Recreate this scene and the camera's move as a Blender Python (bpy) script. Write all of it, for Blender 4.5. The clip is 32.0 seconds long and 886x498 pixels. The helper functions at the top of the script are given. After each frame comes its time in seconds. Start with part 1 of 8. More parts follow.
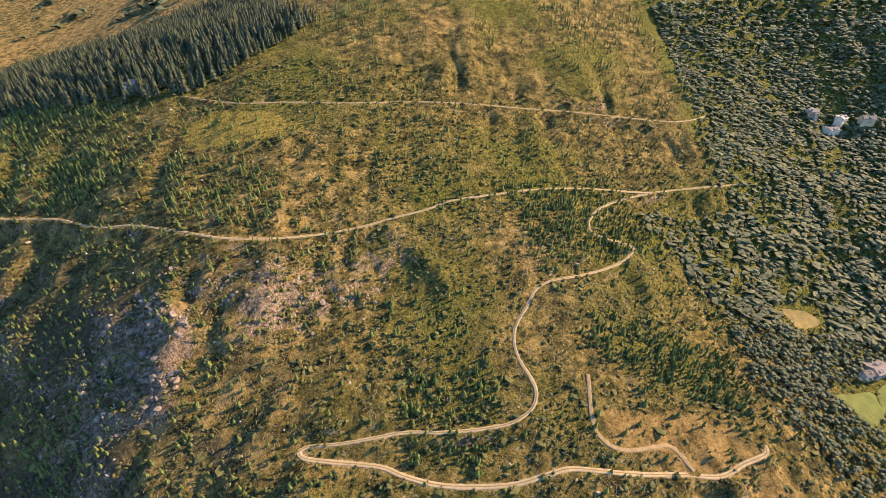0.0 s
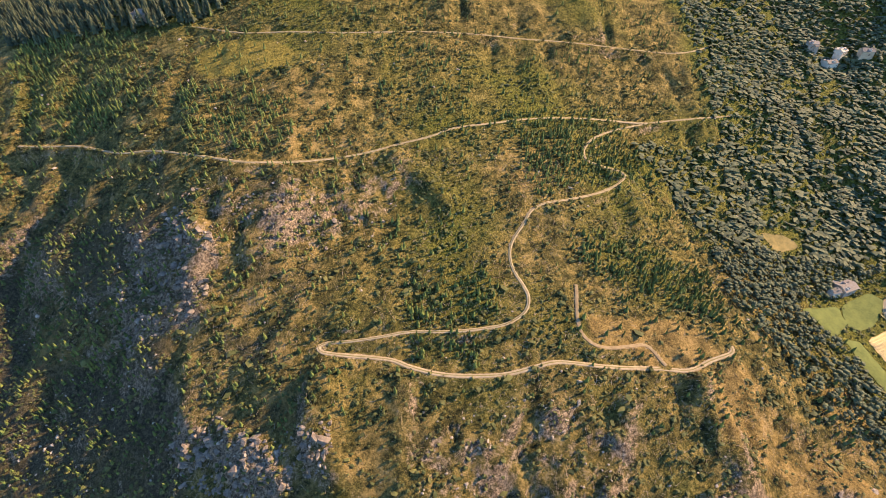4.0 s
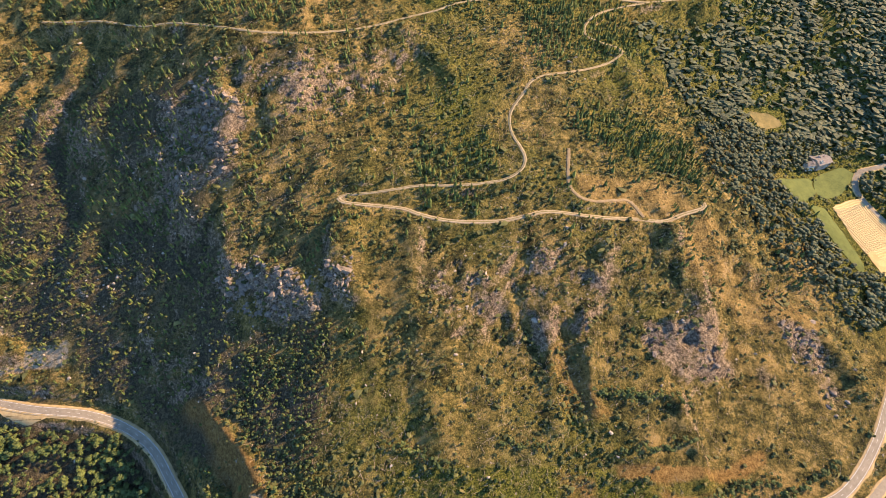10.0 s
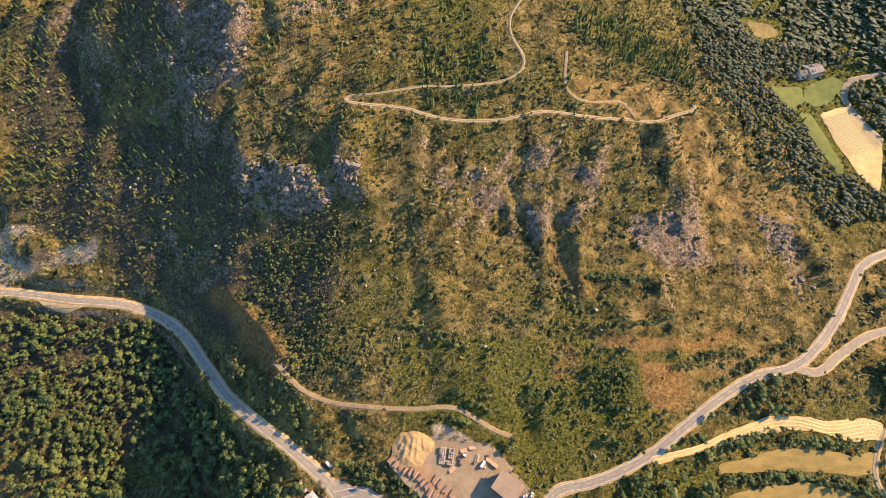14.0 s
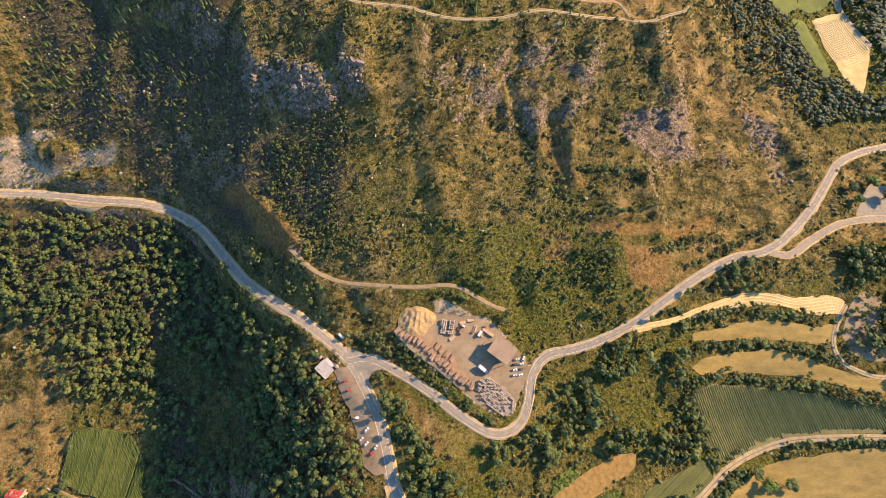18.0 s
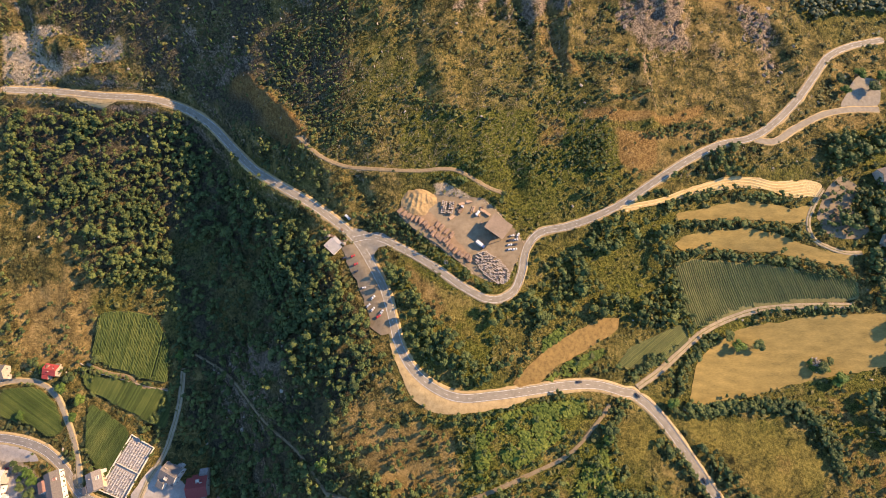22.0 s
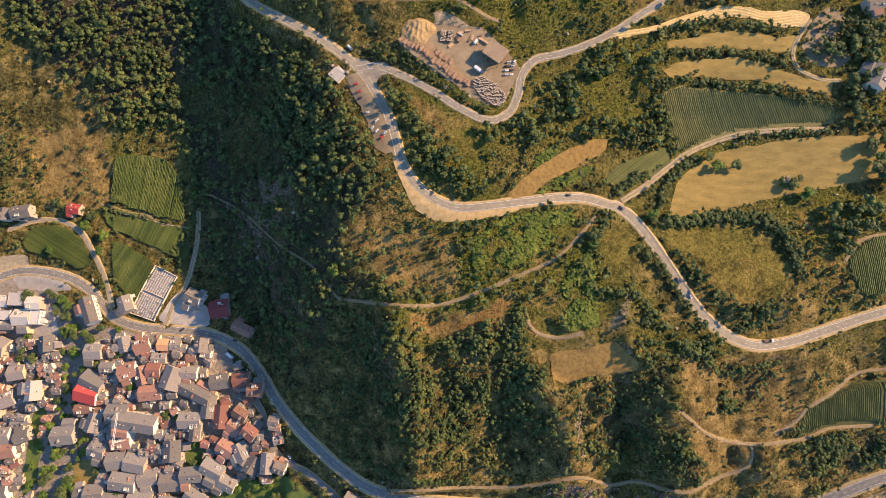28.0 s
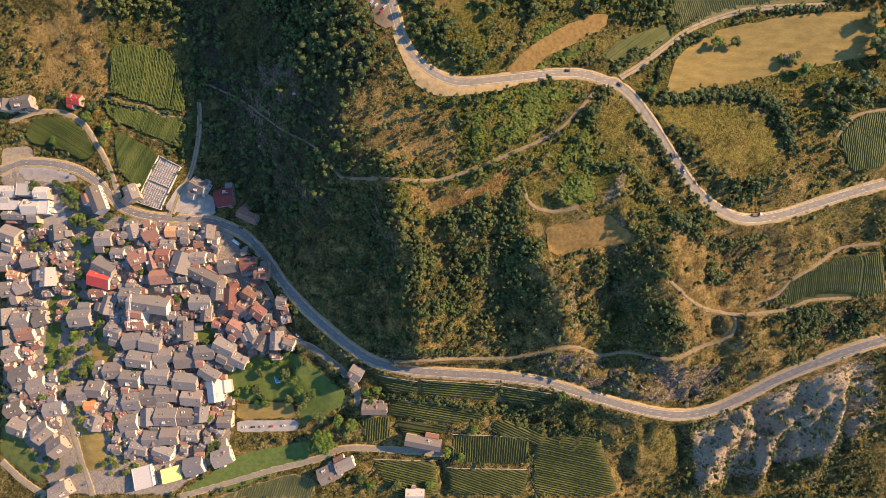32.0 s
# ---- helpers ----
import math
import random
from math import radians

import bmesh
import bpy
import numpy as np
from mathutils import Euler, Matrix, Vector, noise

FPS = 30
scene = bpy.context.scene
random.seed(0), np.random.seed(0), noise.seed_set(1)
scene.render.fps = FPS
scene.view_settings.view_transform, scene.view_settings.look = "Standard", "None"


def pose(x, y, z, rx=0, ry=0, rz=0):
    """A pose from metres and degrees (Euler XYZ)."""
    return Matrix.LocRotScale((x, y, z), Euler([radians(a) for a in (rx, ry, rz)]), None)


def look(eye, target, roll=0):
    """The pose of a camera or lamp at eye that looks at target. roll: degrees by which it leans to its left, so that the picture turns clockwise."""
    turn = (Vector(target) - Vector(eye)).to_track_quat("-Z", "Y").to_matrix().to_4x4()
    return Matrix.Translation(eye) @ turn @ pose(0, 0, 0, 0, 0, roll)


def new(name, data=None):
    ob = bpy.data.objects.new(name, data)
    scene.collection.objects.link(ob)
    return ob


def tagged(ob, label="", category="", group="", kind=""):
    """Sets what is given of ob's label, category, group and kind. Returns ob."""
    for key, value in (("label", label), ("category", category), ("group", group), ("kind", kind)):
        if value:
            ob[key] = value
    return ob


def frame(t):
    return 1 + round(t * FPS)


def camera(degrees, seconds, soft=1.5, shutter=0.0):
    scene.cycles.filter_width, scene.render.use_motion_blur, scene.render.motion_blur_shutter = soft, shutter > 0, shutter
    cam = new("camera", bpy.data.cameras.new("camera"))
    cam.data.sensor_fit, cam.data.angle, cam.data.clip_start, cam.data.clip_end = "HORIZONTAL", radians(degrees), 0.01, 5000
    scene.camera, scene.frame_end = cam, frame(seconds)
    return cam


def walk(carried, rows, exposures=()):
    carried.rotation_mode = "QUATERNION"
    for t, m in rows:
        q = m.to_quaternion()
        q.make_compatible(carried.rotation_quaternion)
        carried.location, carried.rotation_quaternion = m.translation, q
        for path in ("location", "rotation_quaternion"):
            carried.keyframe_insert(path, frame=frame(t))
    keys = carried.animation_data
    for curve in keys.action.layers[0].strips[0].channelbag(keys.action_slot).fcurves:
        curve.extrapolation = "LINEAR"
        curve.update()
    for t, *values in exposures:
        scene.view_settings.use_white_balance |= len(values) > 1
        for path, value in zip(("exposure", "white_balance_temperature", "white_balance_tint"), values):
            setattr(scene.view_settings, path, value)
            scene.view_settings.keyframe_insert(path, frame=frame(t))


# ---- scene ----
cam = camera(85.0, 32.0, soft=0.42)
PATH = [
    (0.0, pose(0.53, 0.01, 373.19, 52.919, -0.040, -0.074)),
    (1.0, pose(0.15, -7.95, 374.50, 51.257, -0.009, -0.049)),
    (2.0, pose(0.00, -16.43, 375.73, 49.639, 0.006, -0.002)),
    (3.0, pose(0.19, -25.45, 376.15, 48.118, 0.012, 0.087)),
    (3.5, pose(0.31, -30.18, 376.17, 47.389, 0.009, 0.131)),
    (5.5, pose(0.11, -50.28, 376.01, 44.329, 0.066, 0.317)),
    (6.0, pose(-0.01, -55.40, 375.84, 43.541, 0.085, 0.370)),
    (7.0, pose(-0.07, -66.01, 375.66, 42.031, 0.094, 0.485)),
    (8.0, pose(-0.08, -77.03, 375.60, 40.504, 0.119, 0.547)),
    (9.0, pose(-0.13, -88.25, 375.66, 38.905, 0.138, 0.656)),
    (10.0, pose(-0.22, -99.49, 375.92, 37.292, 0.163, 0.720)),
    (11.0, pose(-0.43, -110.79, 376.00, 35.628, 0.169, 0.754)),
    (12.0, pose(-0.61, -122.37, 376.04, 34.000, 0.190, 0.725)),
    (13.0, pose(-0.66, -134.53, 376.20, 32.432, 0.195, 0.725)),
    (14.0, pose(-0.77, -147.54, 376.13, 30.884, 0.228, 0.723)),
    (14.5, pose(-0.75, -154.42, 376.04, 30.152, 0.254, 0.717)),
    (16.5, pose(-0.35, -183.26, 376.11, 27.470, 0.332, 0.727)),
    (17.0, pose(-0.28, -190.77, 376.12, 26.845, 0.348, 0.711)),
    (18.0, pose(-0.10, -206.25, 375.91, 25.638, 0.364, 0.658)),
    (19.0, pose(0.11, -221.91, 375.54, 24.300, 0.348, 0.664)),
    (20.0, pose(0.23, -237.35, 375.45, 22.855, 0.321, 0.704)),
    (21.0, pose(0.26, -252.32, 375.62, 21.424, 0.306, 0.716)),
    (22.0, pose(0.24, -267.41, 375.75, 19.924, 0.310, 0.691)),
    (23.0, pose(-0.03, -282.94, 375.79, 18.506, 0.310, 0.658)),
    (24.0, pose(0.09, -299.02, 375.68, 17.246, 0.279, 0.617)),
    (25.0, pose(0.05, -315.68, 375.69, 16.014, 0.215, 0.578)),
    (25.5, pose(-0.03, -324.08, 375.69, 15.410, 0.173, 0.564)),
    (27.5, pose(-0.86, -357.53, 375.59, 13.070, 0.017, 0.512)),
    (28.0, pose(-1.13, -366.01, 375.53, 12.444, -0.014, 0.475)),
    (29.0, pose(-1.60, -382.81, 375.32, 11.294, -0.081, 0.435)),
    (30.0, pose(-1.94, -399.60, 375.29, 10.078, -0.147, 0.413)),
    (31.0, pose(-2.19, -415.94, 375.29, 8.837, -0.200, 0.386)),
    (31.5, pose(-2.37, -424.30, 375.31, 8.032, -0.213, 0.349)),
    (32.0, pose(-2.30, -432.72, 375.58, 7.054, -0.219, 0.351)),
]
walk(cam, PATH, [(0.0, 1.62), (12.0, 1.61), (20.0, 1.47), (32.0, 1.22)])

# ---- light: clear low morning sun from the east-north-east ----
SUN_TO = Vector((0.84, 0.30, 0.495)).normalized()
world = bpy.data.worlds.new("sky")
scene.world = world
world.use_nodes = True
wn = world.node_tree
wn.nodes.clear()
w_out = wn.nodes.new("ShaderNodeOutputWorld")
w_bg = wn.nodes.new("ShaderNodeBackground")
w_sky = wn.nodes.new("ShaderNodeTexSky")
w_sky.sky_type = "NISHITA"
w_sky.sun_disc = False
w_sky.sun_elevation = math.asin(SUN_TO.z)
w_sky.sun_rotation = math.atan2(SUN_TO.x, SUN_TO.y)
w_sky.air_density = 1.0
w_sky.dust_density = 0.2
w_sky.ozone_density = 6.0
w_bg.inputs["Strength"].default_value = 0.142
wn.links.new(w_sky.outputs[0], w_bg.inputs[0])
wn.links.new(w_bg.outputs[0], w_out.inputs[0])
sun = new("sun", bpy.data.lights.new("sun", "SUN"))
sun.data.energy = 5.0
sun.data.angle = radians(0.6)
sun.data.color = (1.0, 0.672, 0.385)
sun.matrix_world = look(SUN_TO * 900, (0, 0, 0))

# ---- plan: landforms as spot heights, ways, fields and woods, metres ----
LAND = {}
LAND["ridge_slope"] = [(-165, 280, 161), (-44, 325, 157), (73, 269, 130), (-82, 150, 100), (165, 322, 120), (57, 142, 98), (-116, 102, 76), (48, 199, 115), (178, 66, 54), (-46, 273, 134), (206, 402, 125), (212, 167, 84), (81, 465, 179), (-155, 446, 204), (261, 502, 161), (299, 438, 123), (190, 50, 38), (253, 85, 39), (-20, 200, 118), (130, 200, 100)]
LAND["upper_hill"] = [(-332, 394, 163), (-347, 316, 118), (-273, 329, 153), (0, 540, 232), (150, 560, 212), (-150, 580, 245), (0, 700, 290), (250, 640, 215), (-350, 560, 215), (-30, 900, 345), (300, 900, 320), (0, 1500, 400), (500, 1500, 420)]
LAND["west_slope"] = [(-323, 208, 73), (-306, 214, 90), (-354, 173, 56), (-250, 93, 36), (-349, 74, 1), (-184, 30, 22), (-210, 34, 5), (-378, 12, -31), (-520, 150, 40), (-540, 330, 110), (-480, 30, -25)]
LAND["road_bench"] = [(-82, -105, 0), (-65, -120, 0), (51, -112, 8), (51, -86, 9), (36, -179, 10), (272, -35, 18), (-46, -59, 20), (-8, -92, 9), (20, -130, 8), (-323, 8, -25), (-348, 34, -17), (-115, -44, 16), (-2, -246, 0), (-1, -255, 0), (34, -263, -1), (145, -236, -9), (74, -192, 4), (130, -125, 9), (202, -131, 1), (304, -79, 6), (356, 46, 18), (292, -105, 3), (222, -164, -12), (304, -142, -2), (288, -223, -13), (242, -318, -18), (256, -348, -24)]
LAND["gorge"] = [(-137, -112, -12), (-112, -140, -8), (-92, -200, -8), (-75, -240, -6), (-120, -240, -32), (-150, -150, -32), (-160, -70, -8), (-190, -120, -48), (-250, -20, -40), (-243, -100, -68), (-236, -180, -88), (-215, -250, -102), (-196, -305, -106), (-170, -360, -108), (-172, -218, -62), (-94, -284, -20), (-92, -371, -55), (-146, -391, -92), (-125, -185, -28), (-130, -320, -55)]
LAND["west_bank"] = [(-357, -66, -50), (-343, -120, -72), (-405, -188, -96), (-420, -101, -64), (-419, -156, -86), (-375, -230, -102), (-385, -213, -102), (-337, -235, -105), (-284, -282, -102), (-560, -100, -50), (-600, -250, -100)]
LAND["village"] = [(-339, -400, -116), (-284, -427, -116), (-164, -494, -119), (-244, -413, -110), (-244, -386, -107), (-195, -334, -101), (-214, -486, -122), (-363, -559, -130), (-426, -399, -130), (-405, -481, -135), (-322, -501, -128), (-431, -489, -136), (-560, -450, -145), (-145, -457, -104), (-120, -564, -128), (-300, -640, -142), (-520, -640, -155)]
LAND["south"] = [(79, -318, -16), (78, -341, -20), (-42, -438, -63), (30, -399, -42), (113, -436, -52), (185, -407, -35), (242, -445, -53), (307, -369, -34), (82, -463, -68), (23, -481, -83), (-49, -461, -77), (202, -438, -46), (284, -413, -48), (330, -280, -15), (212, -523, -93), (50, -496, -89), (-76, -477, -94), (358, -477, -78), (368, -457, -69), (334, -555, -120), (391, -534, -105), (-13, -526, -107), (-36, -564, -124), (100, -600, -135), (300, -650, -150), (0, -680, -145), (500, -480, -70), (480, -620, -130)]
LAND["east_valley"] = [(361, 268, 45), (338, 314, 58), (378, 224, 37), (285, 266, 66), (211, 281, 86), (484, 568, 130), (480, 200, 44), (450, 330, 62), (420, 100, 22), (570, 300, 92), (720, 350, 165), (560, 80, 40), (720, 60, 75), (520, -80, 12), (680, -120, 40), (480, -250, -8), (650, -350, 5), (380, 440, 105), (650, 700, 230), (950, 500, 290), (1000, 0, 170), (900, -600, 20)]
LAND["far"] = [(-430, 640, 200), (-640, 620, 150), (-300, 760, 215), (-650, 900, 110), (-900, 1100, 60), (-1300, 1500, 110), (-1700, 2200, 420), (-900, 600, 60), (-1000, 0, 60), (-1000, -600, -60), (-700, 1500, 200), (-300, 1100, 240), (0, -1200, -100), (800, -1200, 20), (-800, -1200, -60), (0, 2400, 560), (1500, 1200, 700), (1500, -300, 280), (-1800, 500, 200), (-1800, -900, 150), (-2200, 2600, 700), (2200, 2400, 900), (0, -2200, 100)]
LAND["mid_hill"] = [(-55, 104, 85), (-24, 79, 74), (19, 63, 62), (65, 45, 48), (46, 70, 57), (-6, 23, 50), (60, -7, 39), (117, 0, 42), (157, 34, 50), (-75, 50, 54), (-41, 95, 80), (-112, 75, 60), (-70, -43, 24), (-16, -21, 32), (26, -55, 28), (87, 3, 38), (134, -42, 27), (182, -7, 30), (239, 9, 23), (136, 70, 51), (207, 93, 52), (246, 52, 36), (-97, 124, 93), (152, 114, 74), (86, 128, 90), (-155, 69, 47), (-113, -6, 22), (-142, -232, -27)]
ROADS = {}
ROADS["path_loop_s"] = [(66, -332), (69, -341), (77, -348), (91, -351), (102, -350), (112, -347)]
ROADS["road_main_west"] = [(-443, 41), (-385, 38), (-336, 31), (-290, 27), (-257, 18), (-230, 2), (-206, -22), (-178, -50), (-146, -73), (-119, -90), (-96, -106), (-81, -118), (-70, -132), (-58, -152), (-50, -167), (-42, -191), (-37, -209), (-26, -228), (-9, -242), (11, -249), (37, -247), (65, -243), (90, -239), (115, -238), (136, -243), (143, -244), (160, -258), (177, -282), (195, -311), (210, -332), (230, -348), (255, -356), (285, -352), (314, -343), (348, -332), (376, -324)]
ROADS["road_yard"] = [(-78, -123), (-62, -121), (-41, -130), (-13, -147), (13, -166), (34, -176), (51, -170), (59, -154), (64, -133), (76, -119), (98, -114), (121, -106), (145, -94), (170, -77), (200, -57), (230, -41), (259, -34), (282, -19), (307, 5), (326, 28), (345, 51), (369, 64), (401, 72)]
ROADS["road_east_branch"] = [(257, -34), (278, -37), (302, -22), (331, -7), (358, -1), (382, 0)]
ROADS["road_village"] = [(-461, -293), (-438, -285), (-407, -286), (-376, -294), (-351, -310), (-329, -331), (-301, -341), (-266, -344), (-232, -347), (-203, -359), (-182, -379), (-158, -408), (-133, -433), (-111, -452), (-89, -469), (-67, -482), (-34, -490), (8, -493), (51, -495), (93, -500), (135, -512), (179, -524), (218, -531), (250, -528), (281, -515), (315, -495), (348, -479), (375, -467), (402, -458)]
ROADS["lane_lower"] = [(-219, -374), (-196, -391), (-173, -419), (-155, -457), (-123, -474), (-101, -491), (-85, -510), (-84, -526)]
ROADS["lane_south"] = [(-264, -622), (-218, -609), (-172, -595), (-126, -583), (-98, -572), (-58, -572), (4, -575)]
ROADS["lane_southwest"] = [(-453, -591), (-428, -609), (-403, -623)]
ROADS["lane_street"] = [(-390, -517), (-371, -561), (-360, -595), (-351, -621)]
ROADS["lane_corn"] = [(-448, -243), (-424, -234), (-395, -234), (-374, -245), (-359, -266), (-343, -293), (-332, -322)]
ROADS["lane_gully"] = [(-254, -222), (-253, -251), (-256, -281), (-260, -299), (-269, -319), (-275, -339)]
ROADS["track_mid"] = [(-401, 362), (-342, 353), (-314, 342), (-278, 325), (-248, 319), (-209, 305), (-173, 293), (-155, 291), (-131, 294), (-99, 303), (-65, 316), (-39, 328), (-11, 340), (8, 352), (43, 364), (75, 377), (114, 390), (162, 403), (207, 414), (239, 424), (307, 442)]
ROADS["track_hairpin"] = [(207, 413), (172, 395), (144, 374), (130, 355), (130, 341), (144, 336), (157, 336), (164, 330), (152, 316), (128, 300), (102, 288), (83, 281), (71, 272), (64, 259), (53, 241), (50, 228), (52, 215), (58, 203), (61, 193), (57, 182), (44, 173), (24, 169), (2, 167), (-22, 167), (-47, 163), (-64, 161), (-80, 160), (-85, 157)]
ROADS["track_lower"] = [(-85, 157), (-81, 153), (-63, 151), (-36, 149), (-22, 144), (-4, 140), (16, 139), (40, 140), (57, 144), (75, 149), (96, 149), (118, 149), (148, 151), (170, 151), (188, 159), (206, 166), (208, 172)]
ROADS["path_clearing"] = [(99, 210), (95, 178), (100, 165), (113, 161), (134, 166), (145, 167), (154, 153)]
ROADS["track_top"] = [(-255, 473), (-198, 455), (-154, 454), (-99, 453), (-46, 460), (10, 471), (68, 483), (129, 492), (193, 499), (261, 510), (314, 541)]
ROADS["path_field"] = [(147, -239), (168, -225), (188, -209), (207, -195), (230, -184), (258, -176), (295, -174), (327, -174)]
ROADS["path_terrace"] = [(-91, -319), (-51, -325), (-22, -327), (6, -323), (39, -311), (67, -299), (90, -288), (109, -270), (124, -252)]
ROADS["path_vine_east"] = [(383, -373), (350, -378), (323, -395), (304, -406), (293, -418), (276, -428)]
ROADS["path_vine_south"] = [(190, -409), (216, -427), (255, -436), (294, -433), (309, -430), (328, -423), (364, -421)]
ROADS["path_cliff"] = [(-45, -482), (-2, -479), (45, -478), (80, -474), (115, -466), (145, -474), (169, -471), (201, -476), (229, -466), (254, -456), (259, -443), (255, -436)]
ROADS["path_cut"] = [(-130, -36), (-110, -53), (-86, -63), (-52, -67), (-24, -68), (4, -67), (32, -80), (46, -85)]
ROADS["path_corn_edge"] = [(-349, -217), (-325, -225), (-306, -228), (-292, -237), (-266, -240)]
ROADS["path_gully_floor"] = [(-241, -207), (-202, -228), (-153, -267), (-113, -293), (-91, -319)]
ROADS["lane_valley"] = [(439, 263), (419, 258), (406, 255), (396, 242), (394, 226), (401, 205), (411, 182)]
ROADS["path_meadow"] = [(330, -287), (344, -270), (372, -263)]
ROADS["path_drive"] = [(318, -76), (308, -90), (301, -105), (303, -119), (313, -126), (327, -131), (341, -131)]
FIELDS = {}
FIELDS["straw_strip"] = [(140, -98), (176, -90), (205, -78), (232, -69), (254, -68), (276, -72), (306, -68), (320, -72), (312, -84), (287, -84), (264, -78), (242, -78), (217, -82), (188, -91), (169, -96), (145, -102)]
FIELDS["hay_strip"] = [(189, -101), (204, -98), (236, -90), (265, -90), (289, -94), (309, -90), (300, -105), (283, -107), (260, -104), (231, -105), (202, -106), (190, -107)]
FIELDS["hay_strip_b"] = [(185, -127), (196, -119), (221, -114), (250, -111), (273, -115), (300, -126), (317, -131), (334, -132), (330, -144), (307, -140), (277, -132), (250, -130), (216, -129), (192, -131)]
FIELDS["vineyard_east"] = [(184, -146), (201, -137), (260, -140), (333, -153), (331, -170), (290, -172), (249, -177), (202, -194), (193, -174)]
FIELDS["big_field"] = [(185, -253), (197, -217), (235, -192), (296, -182), (342, -180), (374, -179), (370, -215), (329, -224), (273, -234), (214, -250)]
FIELDS["bean_field"] = [(131, -224), (143, -209), (192, -188), (193, -205), (157, -226)]
FIELDS["ochre_slope"] = [(56, -242), (49, -238), (73, -215), (97, -200), (122, -187), (137, -187), (134, -197), (111, -211), (82, -226), (68, -240)]
FIELDS["corn_north"] = [(-346, -212), (-339, -165), (-288, -169), (-271, -191), (-266, -236), (-308, -226)]
FIELDS["corn_mid"] = [(-356, -224), (-307, -230), (-267, -240), (-260, -253), (-261, -277), (-299, -260), (-343, -241)]
FIELDS["corn_south"] = [(-340, -250), (-289, -278), (-308, -320), (-335, -291)]
FIELDS["corn_west"] = [(-434, -256), (-425, -241), (-395, -238), (-371, -253), (-357, -278), (-370, -284), (-395, -272), (-425, -266)]
FIELDS["terrace_field"] = [(85, -363), (118, -359), (137, -353), (157, -371), (153, -378), (129, -379), (100, -388), (89, -383)]
FIELDS["vine_se"] = [(296, -418), (306, -404), (351, -383), (385, -381), (392, -419), (328, -421), (301, -430)]
FIELDS["green_se"] = [(331, -287), (350, -268), (372, -262), (374, -312), (345, -317)]
FIELDS["dark_field"] = [(-210, -581), (-136, -565), (-130, -580), (-154, -592), (-212, -615), (-263, -619), (-256, -613), (-234, -599)]
FIELDS["rows_south"] = [(-229, -623), (-212, -618), (-154, -598), (-128, -604), (-128, -622)]
FIELDS["field_sw"] = [(-456, -542), (-416, -580), (-404, -614), (-454, -586)]
FIELDS["vine_a"] = [(-63, -496), (-24, -501), (-24, -515), (-54, -511)]
FIELDS["vine_b"] = [(-21, -499), (51, -503), (52, -520), (-21, -515)]
FIELDS["vine_c"] = [(54, -504), (101, -511), (100, -525), (55, -519)]
FIELDS["vine_d"] = [(-51, -520), (3, -524), (47, -535), (9, -544), (-52, -536)]
FIELDS["vine_e"] = [(9, -554), (84, -558), (86, -586), (10, -584)]
FIELDS["vine_f"] = [(91, -559), (151, -554), (180, -617), (91, -619)]
FIELDS["vine_g"] = [(-72, -582), (-5, -584), (-4, -618), (-50, -618)]
FIELDS["vine_h"] = [(4, -590), (86, -592), (84, -619), (4, -618)]
FIELDS["vine_i"] = [(-80, -541), (-52, -538), (-51, -560), (-75, -566)]
FIELDS["vine_j"] = [(51, -538), (100, -548), (98, -566), (48, -552)]
FIELDS["vine_k"] = [(-46, -542), (4, -545), (6, -553), (-38, -558)]
FIELDS["vine_l"] = [(111, -553), (154, -554), (153, -571), (115, -570)]
FIELDS["hay_valley"] = [(304, 316), (341, 316), (344, 307), (313, 294)]
FIELDS["grass_valley"] = [(306, 233), (350, 243), (348, 223), (324, 207), (319, 219)]
FIELDS["grass_valley_b"] = [(356, 246), (391, 262), (401, 252), (375, 226), (351, 217), (348, 229)]
FIELDS["straw_valley"] = [(359, 212), (392, 224), (400, 202), (410, 177), (390, 126), (378, 133), (366, 172)]
FIELDS["grass_strip"] = [(336, 209), (350, 209), (357, 180), (362, 147), (356, 138), (346, 160), (336, 189)]
ZONES = {}
ZONES["dry_verge"] = [(-36, -142), (-23, -152), (-13, -163), (-4, -181), (-4, -189), (-11, -189), (-20, -173), (-33, -158)]
ZONES["green_b"] = [(90, -294), (103, -280), (119, -283), (122, -301), (118, -342), (102, -343), (96, -325), (89, -312)]
ZONES["green_a"] = [(22, -274), (45, -259), (75, -251), (103, -249), (106, -258), (86, -275), (62, -292), (35, -307), (23, -304)]
ZONES["meadow_round"] = [(122, -275), (128, -265), (150, -257), (161, -267), (163, -281), (148, -296), (128, -295)]
ZONES["meadow_big"] = [(180, -259), (202, -254), (236, -262), (260, -266), (279, -279), (288, -293), (282, -309), (258, -323), (231, -317), (209, -297), (190, -280)]
ZONES["yard"] = [(-41, -103), (-33, -83), (-10, -86), (31, -90), (56, -118), (62, -130), (49, -157), (35, -162), (21, -154), (-5, -133), (-33, -112)]
ZONES["town"] = [(-461, -291), (-426, -292), (-395, -304), (-338, -339), (-277, -348), (-220, -351), (-196, -385), (-158, -452), (-147, -471), (-178, -492), (-219, -515), (-213, -577), (-275, -621), (-390, -622), (-456, -536)]
ZONES["cemetery"] = [(-290, -280), (-268, -291), (-287, -335), (-312, -327)]
ZONES["quarry"] = [(-442, 89), (-421, 95), (-386, 98), (-353, 77), (-314, 81), (-312, 61), (-342, 57), (-379, 52), (-413, 44), (-447, 46)]
